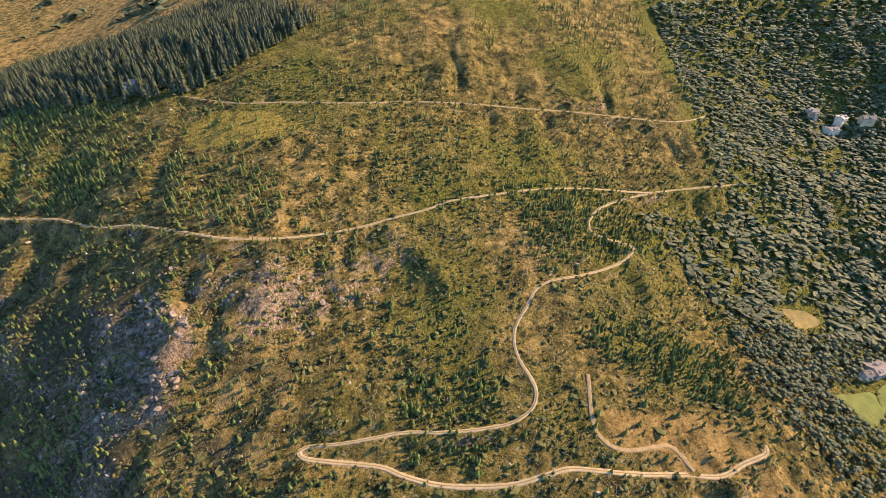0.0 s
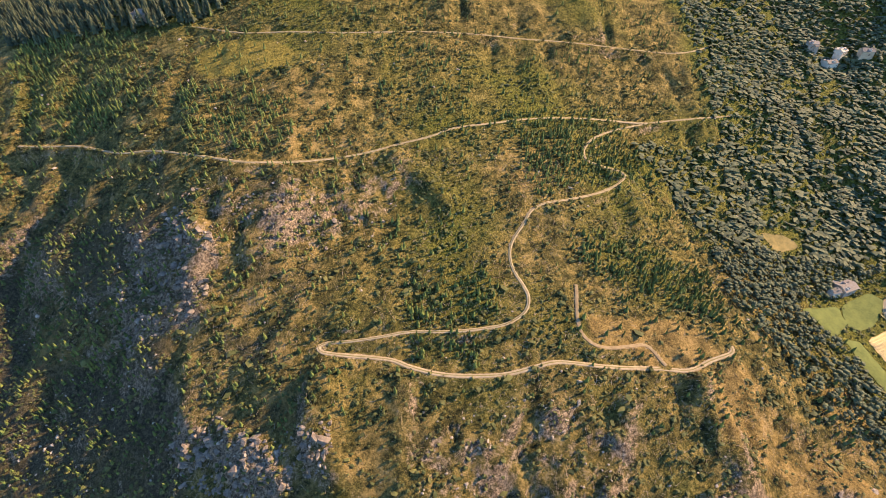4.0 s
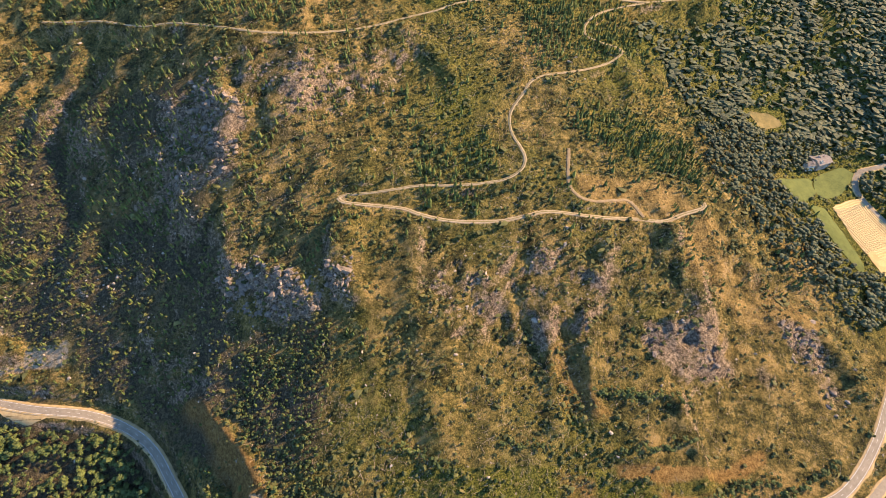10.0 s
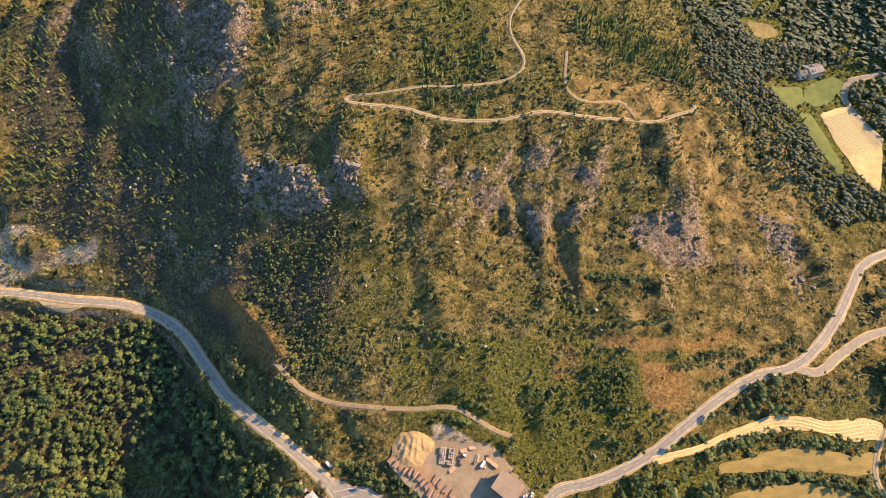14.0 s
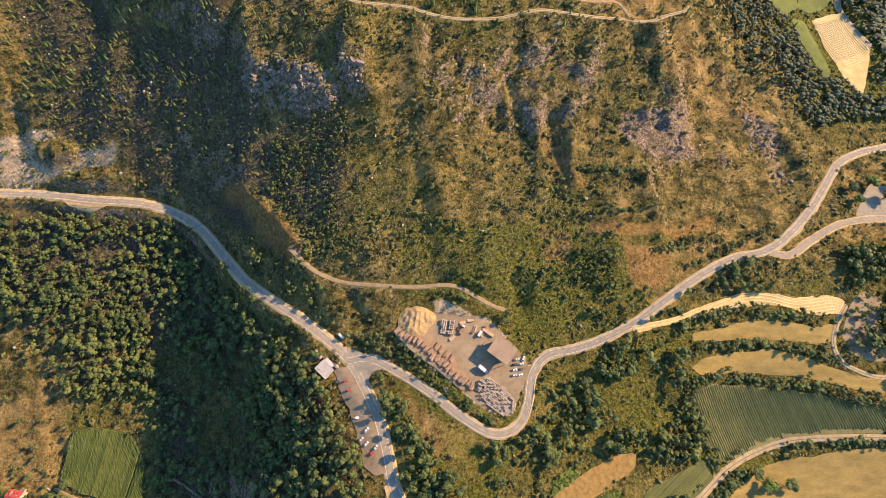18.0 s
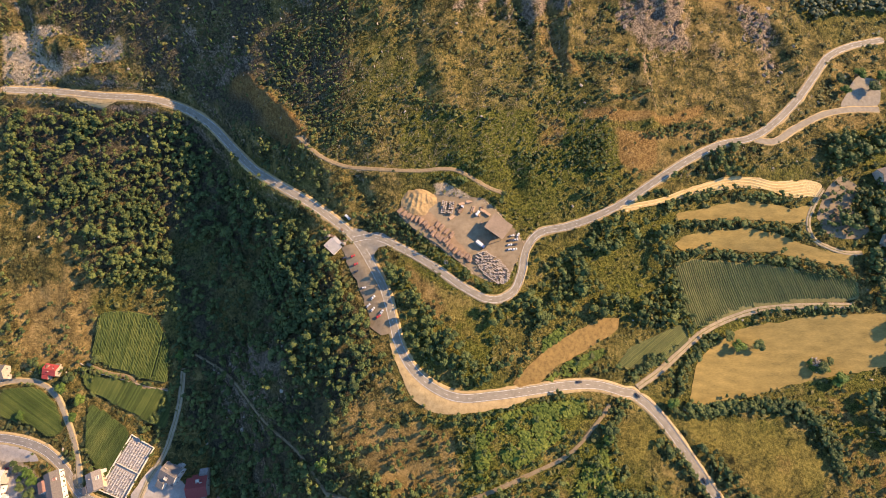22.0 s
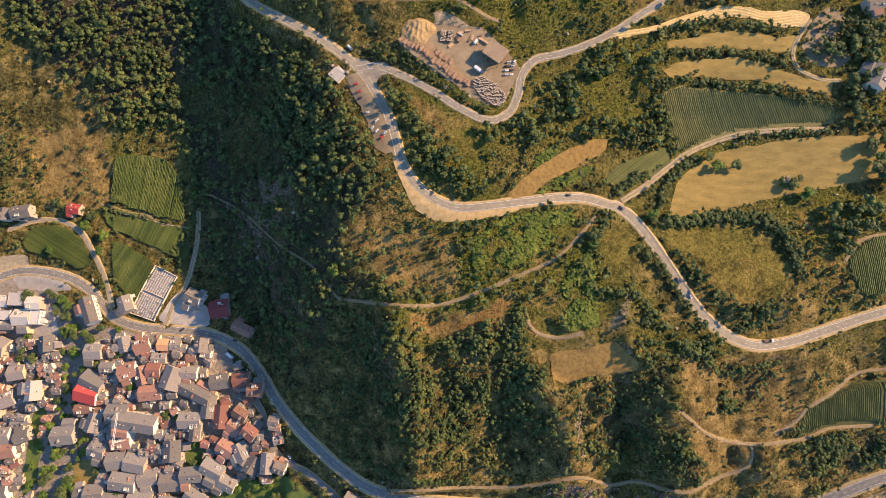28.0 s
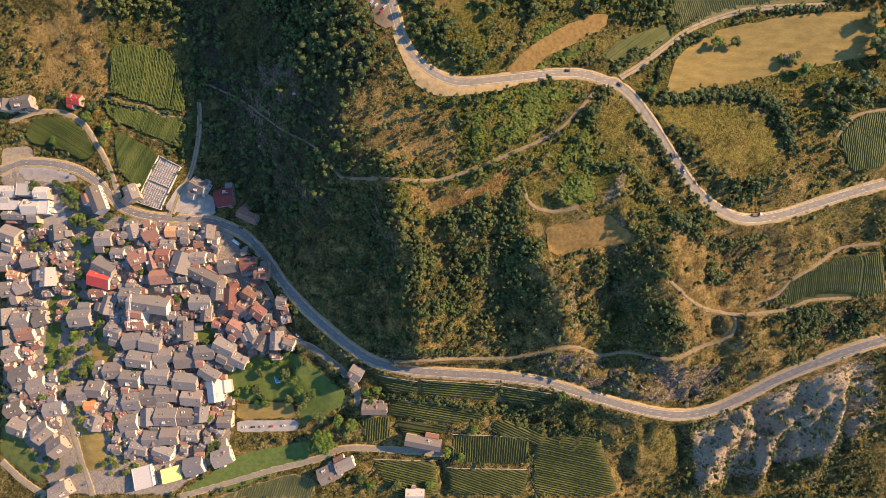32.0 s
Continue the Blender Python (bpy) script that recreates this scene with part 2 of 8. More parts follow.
ZONES["scree_cut"] = [(-208, 32), (-195, 32), (-178, 26), (-162, 12), (-140, -8), (-127, -25), (-116, -40), (-125, -44), (-137, -34), (-154, -16), (-174, 2), (-195, 19)]
ZONES["yellow_meadow"] = [(-244, 424), (-217, 445), (-167, 440), (-126, 419), (-144, 403), (-183, 399), (-219, 396)]
ZONES["clearing"] = [(103, 183), (154, 192), (184, 187), (205, 170), (189, 160), (171, 153), (149, 153), (118, 162), (100, 166)]
ZONES["clearing_b"] = [(187, 182), (218, 160), (293, 90), (298, 71), (229, 82), (182, 111)]
ZONES["cliff_west"] = [(-254, 234), (-202, 272), (-153, 285), (-141, 244), (-177, 178), (-234, 165)]
ZONES["crag_mid"] = [(-184, 107), (-150, 121), (-114, 106), (-66, 110), (-72, 83), (-120, 74), (-172, 86)]
ZONES["rock_band"] = [(-150, 267), (-29, 306), (-33, 228), (-87, 224), (-138, 229)]
ZONES["rock_band_b"] = [(-12, 126), (84, 128), (124, 111), (111, 62), (4, 55), (-18, 75)]
ZONES["rock_rib"] = [(136, 85), (186, 92), (227, 57), (244, 38), (197, 19), (145, 31)]
ZONES["cliff_road"] = [(90, -469), (161, -479), (260, -479), (260, -520), (216, -522), (145, -506), (92, -495)]
ZONES["cliff_se"] = [(243, -547), (373, -479), (407, -478), (427, -546), (349, -584), (255, -614)]
ZONES["dry_nw"] = [(-423, -142), (-383, -142), (-343, -172), (-348, -217), (-413, -222)]
ZONES["dry_south"] = [(-32, -331), (53, -331), (60, -345), (30, -352), (-10, -350), (-28, -345)]
ZONES["dry_south_b"] = [(187, -362), (297, -370), (296, -418), (260, -458), (207, -458)]
ZONES["dry_south_c"] = [(-79, -270), (6, -269), (15, -318), (-41, -317)]
ZONES["dry_mid"] = [(143, -38), (218, -28), (178, -83), (140, -75)]
ZONES["dry_slope_e"] = [(140, 75), (244, 91), (301, 51), (309, 13), (256, -27), (142, -43), (131, 3)]
ZONES["dry_nw_b"] = [(-440, -80), (-377, -85), (-345, -116), (-353, -180), (-413, -213), (-444, -203)]
ZONES["yard_cut"] = [(-13, -78), (2, -79), (16, -87), (22, -94), (9, -94), (-7, -88)]
ZONES["gorge_rock"] = [(-221, -204), (-113, -176), (-90, -202), (-139, -281), (-193, -294), (-225, -251)]
ZONES["ochre_a"] = [(141, -37), (174, -35), (176, -59), (157, -68), (142, -61)]
ZONES["ochre_b"] = [(111, -16), (143, -17), (185, -18), (225, -5), (218, -14), (184, -27), (143, -25), (113, -26)]
ZONES["ochre_c"] = [(69, 61), (98, 59), (101, 27), (122, 11), (104, 5), (77, 13)]
ZONES["ochre_d"] = [(75, -20), (100, -23), (102, -51), (75, -47)]
ZONES["dark_rock_a"] = [(145, 77), (191, 80), (199, 54), (190, 41), (166, 37), (149, 51)]
ZONES["dark_rock_b"] = [(228, 55), (242, 57), (244, 34), (232, 34)]
ZONES["dark_rock_c"] = [(253, 88), (284, 81), (290, 57), (297, 28), (282, 19), (273, 39), (263, 59)]
ZONES["pit"] = [(-211, 31), (-191, 16), (-168, -4), (-148, -23), (-126, -43), (-138, -40), (-157, -28), (-181, -7), (-204, 13)]
ZONES["quarry_mound"] = [(-397, 79), (-379, 86), (-359, 77), (-357, 68), (-382, 63), (-396, 69)]
ZONES["quarry_mound_b"] = [(-390, 45), (-370, 55), (-339, 57), (-315, 54), (-328, 46), (-359, 41)]
ZONES["terrace_bare"] = [(-30, -333), (-9, -338), (20, -338), (49, -316), (56, -319), (49, -333), (30, -348), (10, -346), (-9, -345), (-27, -343)]
ZONES["track_bare"] = [(61, -333), (73, -338), (79, -350), (96, -351), (113, -343), (115, -349), (98, -356), (81, -356), (69, -347)]
ZONES["green_patch"] = [(85, -302), (122, -301), (125, -342), (108, -345), (96, -343), (100, -323)]
ZONES["gravel_gully"] = [(127, -347), (137, -330), (147, -313), (152, -315), (148, -335), (140, -347)]
ZONES["verge_green"] = [(-11, -156), (6, -174), (20, -185), (36, -205), (29, -221), (13, -207), (-1, -193), (-4, -178)]
ZONES["rust_patch"] = [(234, -286), (250, -280), (266, -290), (268, -304), (249, -309), (235, -300)]
ZONES["rust_slope"] = [(281, -239), (320, -240), (312, -268), (327, -287), (337, -301), (335, -319), (307, -329), (294, -304), (297, -280), (289, -259)]
ZONES["meadow_yellow"] = [(171, -263), (200, -260), (233, -262), (265, -269), (278, -285), (231, -284), (212, -298), (189, -282)]
ZONES["gully_scar"] = [(118, -402), (126, -420), (122, -445), (112, -450), (108, -425)]
SPACES = {}
SPACES["oval"] = [(-443, -293), (-437, -289), (-411, -290), (-381, -298), (-376, -304), (-398, -306), (-433, -303)]
SPACES["garden_strip"] = [(-208, -530), (-150, -526), (-147, -542), (-208, -545)]
SPACES["lawn_garden"] = [(-217, -487), (-180, -478), (-143, -477), (-116, -498), (-95, -515), (-98, -528), (-140, -547), (-145, -523), (-208, -527), (-222, -513)]
SPACES["lawn_west"] = [(-409, -420), (-393, -420), (-395, -460), (-398, -489), (-405, -517), (-412, -489)]
SPACES["lawn_core"] = [(-247, -454), (-225, -456), (-223, -471), (-244, -474)]
SPACES["dry_plot"] = [(-359, -468), (-333, -469), (-333, -491), (-357, -493)]
SPACES["dry_plot_b"] = [(-380, -546), (-361, -541), (-340, -555), (-338, -597), (-360, -595), (-371, -572)]
SPACES["car_park"] = [(-208, -546), (-145, -544), (-145, -555), (-207, -558)]
SPACES["square_east"] = [(-285, -335), (-269, -308), (-260, -305), (-234, -323), (-231, -338), (-241, -342)]
SPACES["square_west"] = [(-398, -318), (-383, -362), (-405, -373), (-419, -345), (-411, -321)]
SPACES["square_gravel"] = [(-460, -270), (-428, -268), (-426, -280), (-444, -287), (-461, -289)]
SPACES["east_yard"] = [(346, 1), (366, 30), (374, 34), (390, 27), (383, 3), (364, 1)]
SPACES["layby"] = [(-89, -129), (-74, -127), (-63, -143), (-56, -157), (-49, -175), (-41, -192), (-43, -202), (-51, -204), (-59, -197), (-63, -182), (-72, -163), (-83, -142)]
SPACES["junction"] = [(-80, -112), (-66, -117), (-51, -119), (-42, -126), (-47, -129), (-57, -131), (-60, -135), (-59, -142), (-56, -149), (-63, -140), (-71, -126), (-79, -117)]
SPACES["bark_ground"] = [(-41, -103), (-31, -98), (-15, -101), (-7, -110), (3, -120), (13, -131), (21, -145), (17, -148), (0, -136), (-18, -120), (-34, -109)]
SPACES["layby_south"] = [(-42, -205), (-33, -214), (-24, -229), (-8, -244), (11, -251), (37, -249), (60, -246), (60, -250), (50, -254), (26, -259), (4, -262), (-13, -258), (-26, -248), (-35, -232), (-43, -210)]
SPACES["layby_west"] = [(-388, 39), (-336, 33), (-316, 26), (-339, 19), (-355, 23), (-374, 33)]
SPACES["drive_yard"] = [(309, -99), (320, -77), (336, -63), (350, -74), (337, -92), (352, -111), (342, -119), (324, -119), (312, -112)]
CRESTS = {}
CRESTS["chute_c"] = [(391, -484), (392, -523), (389, -571)]
CRESTS["chute_b"] = [(345, -507), (342, -548), (335, -597)]
CRESTS["chute_a"] = [(302, -518), (296, -572), (291, -615)]
CRESTS["gully_3"] = [(149, -392), (152, -428), (154, -464)]
CRESTS["gully_2"] = [(49, -393), (52, -426), (56, -465)]
CRESTS["gully_1"] = [(-77, -334), (-70, -390), (-66, -439), (-73, -481)]
CRESTS["ridge_3"] = [(185, -391), (191, -428), (202, -466)]
CRESTS["ridge_2"] = [(83, -393), (100, -420), (112, -453), (118, -468)]
CRESTS["ridge_1"] = [(-45, -335), (-35, -371), (-24, -417), (-21, -457), (-24, -478)]
CRESTS["berm"] = [(-203, 37), (-184, 26), (-169, 13), (-147, -6), (-133, -23), (-120, -41)]
CRESTS["spur_east"] = [(174, 151), (186, 118), (191, 83), (196, 51)]
CRESTS["spur_far"] = [(245, 86), (280, 79), (300, 59), (311, 33)]
CRESTS["crag_west"] = [(-190, 240), (-176, 217), (-183, 189)]
CRESTS["crag_low"] = [(-168, 118), (-133, 101), (-104, 87)]
CRESTS["rib_a"] = [(-27, 135), (-21, 108), (-23, 63)]
CRESTS["rib_b"] = [(73, 124), (70, 94), (71, 62)]
CRESTS["rib_c"] = [(122, 128), (114, 93), (103, 44)]
CRESTS["rib_d"] = [(-78, 138), (-81, 108), (-67, 87)]
CRESTS["rib_up"] = [(-176, 223), (-179, 202), (-179, 184)]
CRESTS["rib_up_b"] = [(-120, 281), (-126, 245), (-140, 221)]
CRESTS["rib_up_c"] = [(-38, 314), (-10, 287), (7, 267)]
CRESTS["south_d"] = [(346, -524), (324, -566), (314, -609)]
CRESTS["south_e"] = [(380, -501), (378, -547), (373, -595)]
CRESTS["south_f"] = [(293, -536), (272, -571), (260, -608)]
CRESTS["south_g"] = [(148, -321), (146, -344), (154, -372)]
CRESTS["rib_e"] = [(74, 75), (74, 42), (75, 5)]
CRESTS["rib_f"] = [(98, 73), (101, 42), (103, 12)]
CRESTS["rib_g"] = [(160, 22), (168, -5), (170, -29)]
CRESTS["spur_lit"] = [(259, 96), (290, 82), (308, 37)]
WOODS = {}
WOODS["gorge_wood"] = [(-440, 19), (-355, 17), (-258, 10), (-206, -48), (-157, -92), (-109, -127), (-85, -158), (-57, -195), (-55, -222), (-76, -266), (-114, -268), (-134, -196), (-181, -146), (-269, -78), (-271, -140), (-345, -141), (-396, -82), (-431, -50)]
WOODS["gorge_shade"] = [(-269, 12), (-206, -46), (-106, -130), (-125, -269), (-246, -275), (-271, -140)]
WOODS["gorge_low"] = [(-247, -195), (-150, -183), (-70, -206), (-91, -314), (-120, -398), (-174, -368), (-224, -292)]
WOODS["verge_wood"] = [(-51, -143), (-33, -155), (-25, -173), (-11, -190), (6, -200), (17, -221), (36, -227), (33, -236), (8, -236), (-10, -232), (-22, -221), (-31, -202), (-39, -175), (-47, -159)]
WOODS["mid_wood"] = [(59, -173), (92, -138), (142, -120), (183, -136), (201, -186), (172, -195), (133, -185), (89, -191), (58, -198)]
WOODS["valley_wood"] = [(186, 383), (202, 339), (215, 313), (237, 281), (235, 218), (283, 175), (313, 124), (328, 91), (353, 137), (333, 215), (316, 255), (305, 320), (306, 407)]
WOODS["young_pines"] = [(-245, 395), (-136, 363), (-122, 316), (-158, 303), (-219, 320)]
WOODS["pines_west"] = [(-498, 532), (-295, 454), (-248, 403), (-315, 359), (-406, 377)]
WOODS["pines_mid"] = [(49, 374), (166, 421), (202, 334), (171, 328), (74, 285), (68, 358)]
WOODS["pines_low"] = [(-31, 203), (30, 218), (42, 177), (-23, 172)]
WOODS["pines_loop"] = [(-24, 166), (34, 166), (35, 143), (-18, 148)]
WOODS["pines_right"] = [(112, 267), (232, 247), (211, 190), (183, 195), (160, 210), (107, 220)]
WOODS["dark_ridge"] = [(-866, 966), (-430, 661), (-320, 777), (-143, 596), (-207, 513), (-257, 479), (-303, 476), (-478, 503)]
WOODS["yard_bank"] = [(-47, -106), (-28, -117), (-7, -135), (13, -151), (23, -158), (37, -167), (33, -172), (17, -166), (-7, -149), (-35, -131), (-51, -122), (-71, -111), (-63, -101)]
WOODS["grove_east"] = [(328, -31), (362, -19), (385, -19), (384, -40), (353, -51), (331, -62), (326, -47)]
WOODS["slope_west"] = [(-429, 285), (-214, 255), (-181, 137), (-134, 10), (-150, -35), (-232, 22), (-296, 58), (-397, 97)]
WOODS["bank_se"] = [(308, -572), (425, -540), (442, -615), (315, -619)]
WOODS["south_scrub"] = [(-79, -270), (99, -248), (172, -316), (179, -438), (59, -465), (-71, -461), (-92, -332)]
WOODS["east_trees"] = [(265, 321), (357, 270), (371, 97), (332, 84), (265, 175), (229, 230)]
WOODS["clump_a"] = [(102, -35), (120, -34), (138, -37), (138, -69), (110, -72), (102, -55)]
WOODS["clump_b"] = [(56, -49), (75, -51), (92, -64), (99, -77), (79, -80), (61, -68)]
WOODS["clump_c"] = [(106, -32), (136, -38), (136, -46), (106, -44)]
WOODS["shade_wood"] = [(-143, 77), (-78, 69), (-85, 31), (-90, -4), (-80, -41), (-106, -51), (-124, -22), (-142, 1), (-158, 35)]
WOODS["bright_a"] = [(73, -206), (93, -193), (100, -197), (73, -215)]
WOODS["bright_b"] = [(75, -235), (96, -219), (121, -211), (123, -215), (101, -228), (82, -237)]
WOODS["road_loop_trees"] = [(27, -184), (45, -181), (70, -165), (74, -177), (59, -190), (36, -200), (27, -193)]
WOODS["grove_drive"] = [(318, -90), (339, -79), (377, -81), (361, -173), (344, -169), (344, -136), (356, -121), (344, -111), (326, -107)]
WOODS["road_wood"] = [(211, -62), (234, -46), (253, -42), (282, -48), (318, -52), (317, -60), (291, -69), (276, -69), (252, -67), (228, -67)]
WOODS["mid_wood_b"] = [(98, -127), (126, -113), (159, -102), (185, -97), (182, -136), (191, -174), (154, -179), (96, -182), (103, -160), (97, -146)]
WOODS["field_end_trees"] = [(320, -242), (336, -234), (373, -233), (372, -259), (344, -266), (325, -285), (312, -268)]
WOODS["south_corner_trees"] = [(239, -330), (259, -320), (278, -329), (271, -338), (249, -341)]
WOODS["south_wood_a"] = [(-95, -322), (-52, -344), (-24, -367), (7, -387), (25, -408), (22, -436), (-46, -437), (-53, -397), (-71, -366), (-93, -342)]
WOODS["south_wood_b"] = [(0, -354), (40, -335), (53, -322), (70, -328), (67, -361), (55, -397), (28, -404), (10, -381)]
WOODS["south_wood_c"] = [(54, -367), (81, -374), (89, -397), (88, -435), (50, -436), (35, -414)]
WOODS["south_wood_d"] = [(-91, -316), (-28, -326), (-7, -309), (-34, -299), (-86, -297)]
WOODS["south_wood_e"] = [(125, -383), (156, -378), (171, -390), (177, -418), (198, -433), (213, -452), (207, -470), (181, -465), (160, -455), (132, -458), (120, -436), (131, -407)]
WOODS["south_wood_f"] = [(160, -353), (217, -352), (227, -364), (193, -367), (184, -383), (186, -406), (176, -406), (163, -378)]
WOODS["south_wood_g"] = [(224, -394), (253, -373), (279, -375), (276, -391), (261, -403), (241, -413), (227, -406)]
WOODS["south_wood_h"] = [(309, -430), (339, -425), (365, -427), (388, -417), (393, -439), (370, -452), (353, -465), (336, -482), (320, -479)]
WOODS["bank_row"] = [(-16, -72), (1, -71), (17, -76), (17, -79), (1, -75), (-14, -76)]

# houses: x, y, width, depth, turn in degrees, tone
HOUSES = []
HOUSES += [(-424, -386, 15, 13, 10, "b"), (-404, -403, 15, 18, 5, "w"), (-444, -401, 11, 9, 0, "o"), (-449, -415, 15, 15, 10, "b"), (-434, -412, 14, 14, 20, "b"), (-452, -382, 15, 14, 0, "b"), (-340, -394, 21, 17, -25, "g"), (-344, -404, 21, 18, -14, "R"), (-348, -419, 14, 8, 8, "t"), (-336, -431, 12, 17, -12, "b"), (-326, -380, 12, 9, 0, "g"), (-304, -383, 16, 13, 20, "t"), (-289, -387, 13, 17, 20, "t"), (-278, -382, 12, 12, 0, "r"), (-259, -389, 17, 20, -15, "b"), (-243, -384, 14, 10, 0, "b")]
HOUSES += [(-280, -402, 20, 15, 5, "t"), (-237, -402, 31, 12, -25, "g"), (-311, -422, 19, 15, 0, "g"), (-240, -428, 20, 14, 0, "g"), (-307, -448, 17, 14, 5, "t"), (-234, -437, 9, 18, 0, "b"), (-223, -415, 12, 20, 0, "b"), (-210, -424, 11, 20, 0, "r"), (-197, -433, 13, 13, -30, "t"), (-180, -437, 13, 12, -35, "r"), (-191, -421, 13, 10, -30, "t"), (-204, -452, 15, 13, -30, "t"), (-189, -455, 12, 15, 30, "b"), (-177, -466, 12, 15, -30, "b"), (-162, -464, 10, 17, 0, "b"), (-150, -468, 10, 9, -20, "b")]
HOUSES += [(-214, -392, 17, 13, 10, "g"), (-193, -390, 15, 12, 10, "r"), (-178, -399, 13, 11, 0, "t"), (-331, -457, 15, 13, -15, "g"), (-311, -466, 17, 15, 10, "g"), (-292, -468, 19, 15, -10, "g"), (-302, -485, 23, 15, -8, "g"), (-279, -481, 17, 13, 10, "b"), (-256, -456, 15, 18, 5, "g"), (-256, -484, 20, 16, 5, "b"), (-236, -477, 19, 13, 5, "g"), (-216, -472, 20, 14, -25, "g"), (-204, -484, 19, 12, -25, "g"), (-285, -500, 21, 16, -5, "g"), (-312, -504, 18, 15, -5, "g"), (-330, -496, 17, 15, 5, "b")]
HOUSES += [(-256, -506, 22, 15, -5, "g"), (-232, -498, 19, 12, -30, "g"), (-275, -518, 20, 15, 0, "b"), (-250, -522, 19, 15, -5, "b"), (-293, -522, 16, 14, 5, "g"), (-309, -526, 16, 15, 5, "g"), (-325, -530, 15, 13, -10, "b"), (-226, -515, 14, 20, 10, "w"), (-275, -541, 20, 16, 0, "g"), (-255, -541, 16, 15, 0, "b"), (-293, -541, 15, 16, 5, "g"), (-312, -547, 16, 15, 10, "b"), (-240, -538, 13, 14, 0, "g"), (-289, -563, 16, 15, 0, "g"), (-271, -560, 16, 15, 0, "b"), (-252, -558, 15, 13, 0, "g")]
HOUSES += [(-302, -572, 16, 12, -10, "g"), (-278, -576, 18, 11, -20, "g"), (-217, -546, 13, 10, 0, "b"), (-430, -502, 20, 16, 20, "g"), (-412, -512, 16, 13, 20, "b"), (-434, -536, 16, 13, 20, "b"), (-428, -554, 17, 15, -20, "b"), (-401, -558, 17, 16, 40, "b"), (-383, -572, 15, 15, 40, "b"), (-391, -535, 18, 13, 10, "g"), (-366, -519, 17, 12, 5, "b"), (-348, -515, 15, 15, -5, "g"), (-344, -498, 12, 12, 10, "g"), (-353, -531, 10, 7, 5, "O"), (-345, -548, 12, 13, -10, "b"), (-452, -444, 13, 16, 10, "b")]
HOUSES += [(-433, -447, 16, 15, 10, "b"), (-449, -465, 13, 15, 10, "b"), (-427, -460, 16, 13, 10, "t"), (-442, -482, 13, 13, 20, "b"), (-412, -447, 13, 10, 20, "g"), (-366, -444, 20, 16, 5, "g"), (-380, -615, 17, 14, 30, "b"), (-298, -601, 17, 20, 15, "W"), (-270, -598, 17, 13, 15, "Y"), (-248, -590, 17, 16, 15, "d"), (-220, -581, 18, 15, 20, "g"), (-112, -595, 20, 15, 25, "b"), (-96, -586, 17, 10, 25, "b"), (-19, -562, 33, 10, -10, "b"), (-66, -529, 22, 9, 0, "b"), (-83, -494, 12, 12, -30, "b")]
HOUSES += [(-27, -616, 17, 10, 0, "w"), (-378, -223, 12, 9, -10, "R"), (-430, -227, 17, 12, 10, "g"), (-449, -229, 9, 12, 0, "b"), (-448, -316, 16, 11, 0, "w"), (-429, -314, 15, 12, 0, "W"), (-411, -318, 13, 11, 0, "w"), (-446, -330, 18, 9, 0, "W"), (-423, -332, 16, 15, 0, "w"), (-409, -332, 9, 13, 0, "W"), (-442, -340, 20, 8, 0, "g"), (-351, -325, 12, 26, 25, "b"), (-314, -319, 12, 15, 25, "b"), (-247, -312, 15, 14, -25, "b"), (-221, -323, 17, 16, 10, "D"), (-196, -342, 19, 9, -25, "t")]
HOUSES += [(-395, -358, 13, 15, 10, "g"), (-341, -365, 15, 13, 0, "g"), (-311, -358, 10, 14, 20, "b"), (-293, -359, 14, 13, 20, "t"), (-272, -358, 10, 10, 0, "o"), (-260, -358, 10, 9, 0, "b"), (-275, -371, 13, 9, 0, "b"), (-235, -358, 12, 13, 0, "b"), (-447, -360, 17, 17, -20, "b")]
# single trees: x, y, height
TREES = []
TREES += [(-118, -563, 17), (-103, -541, 11), (-90, -546, 11), (-120, -539, 10), (-73, -513, 7), (-71, -524, 8), (-63, -510, 8), (-378, -320, 9), (-375, -331, 9), (-371, -343, 9), (-366, -348, 9), (-356, -348, 8), (-385, -314, 8), (-420, -310, 10), (-420, -362, 9), (-423, -372, 8), (-347, -354, 7), (-359, -488, 10), (-364, -496, 10), (-353, -494, 8), (-409, -372, 9), (-233, -540, 10), (-242, -545, 9), (-236, -468, 8), (-225, -464, 8), (-185, -514, 9), (-176, -485, 9), (-164, -485, 9), (-155, -496, 9), (-147, -503, 8)]
TREES += [(-182, -497, 8), (-194, -491, 8), (-141, -513, 8), (-133, -519, 8), (-92, -297, 9), (291, -222, 8), (304, -230, 9), (300, -234, 7), (246, -206, 8), (231, -207, 9), (224, -199, 8), (171, -251, 8), (120, -276, 7), (122, -269, 9), (-300, -487, 8), (-309, -496, 8), (-400, -265, 8), (-367, -239, 9), (-359, -230, 9), (-347, -250, 9), (-337, -213, 8), (-350, -265, 8), (-386, -222, 8), (-397, -216, 8), (-255, -208, 8), (-250, -305, 7), (4, -572, 9), (-13, -607, 8), (-80, -599, 10), (-72, -608, 9)]
TREES += [(-46, -607, 9), (18, -577, 8), (31, -548, 7), (107, -519, 8), (111, -512, 7), (136, -523, 7), (-403, -522, 8), (-413, -556, 7), (-362, -593, 8), (-377, -460, 8), (-385, -488, 8), (-399, -474, 7), (-326, -543, 8)]
HEDGES = {}
HEDGES["mb"] = [(185, -253), (212, -256), (238, -249), (258, -253), (277, -262), (285, -279), (289, -295)]
HEDGES["mc"] = [(183, -277), (203, -294), (218, -310), (238, -327), (248, -343)]
HEDGES["me"] = [(121, -281), (129, -254), (136, -251)]
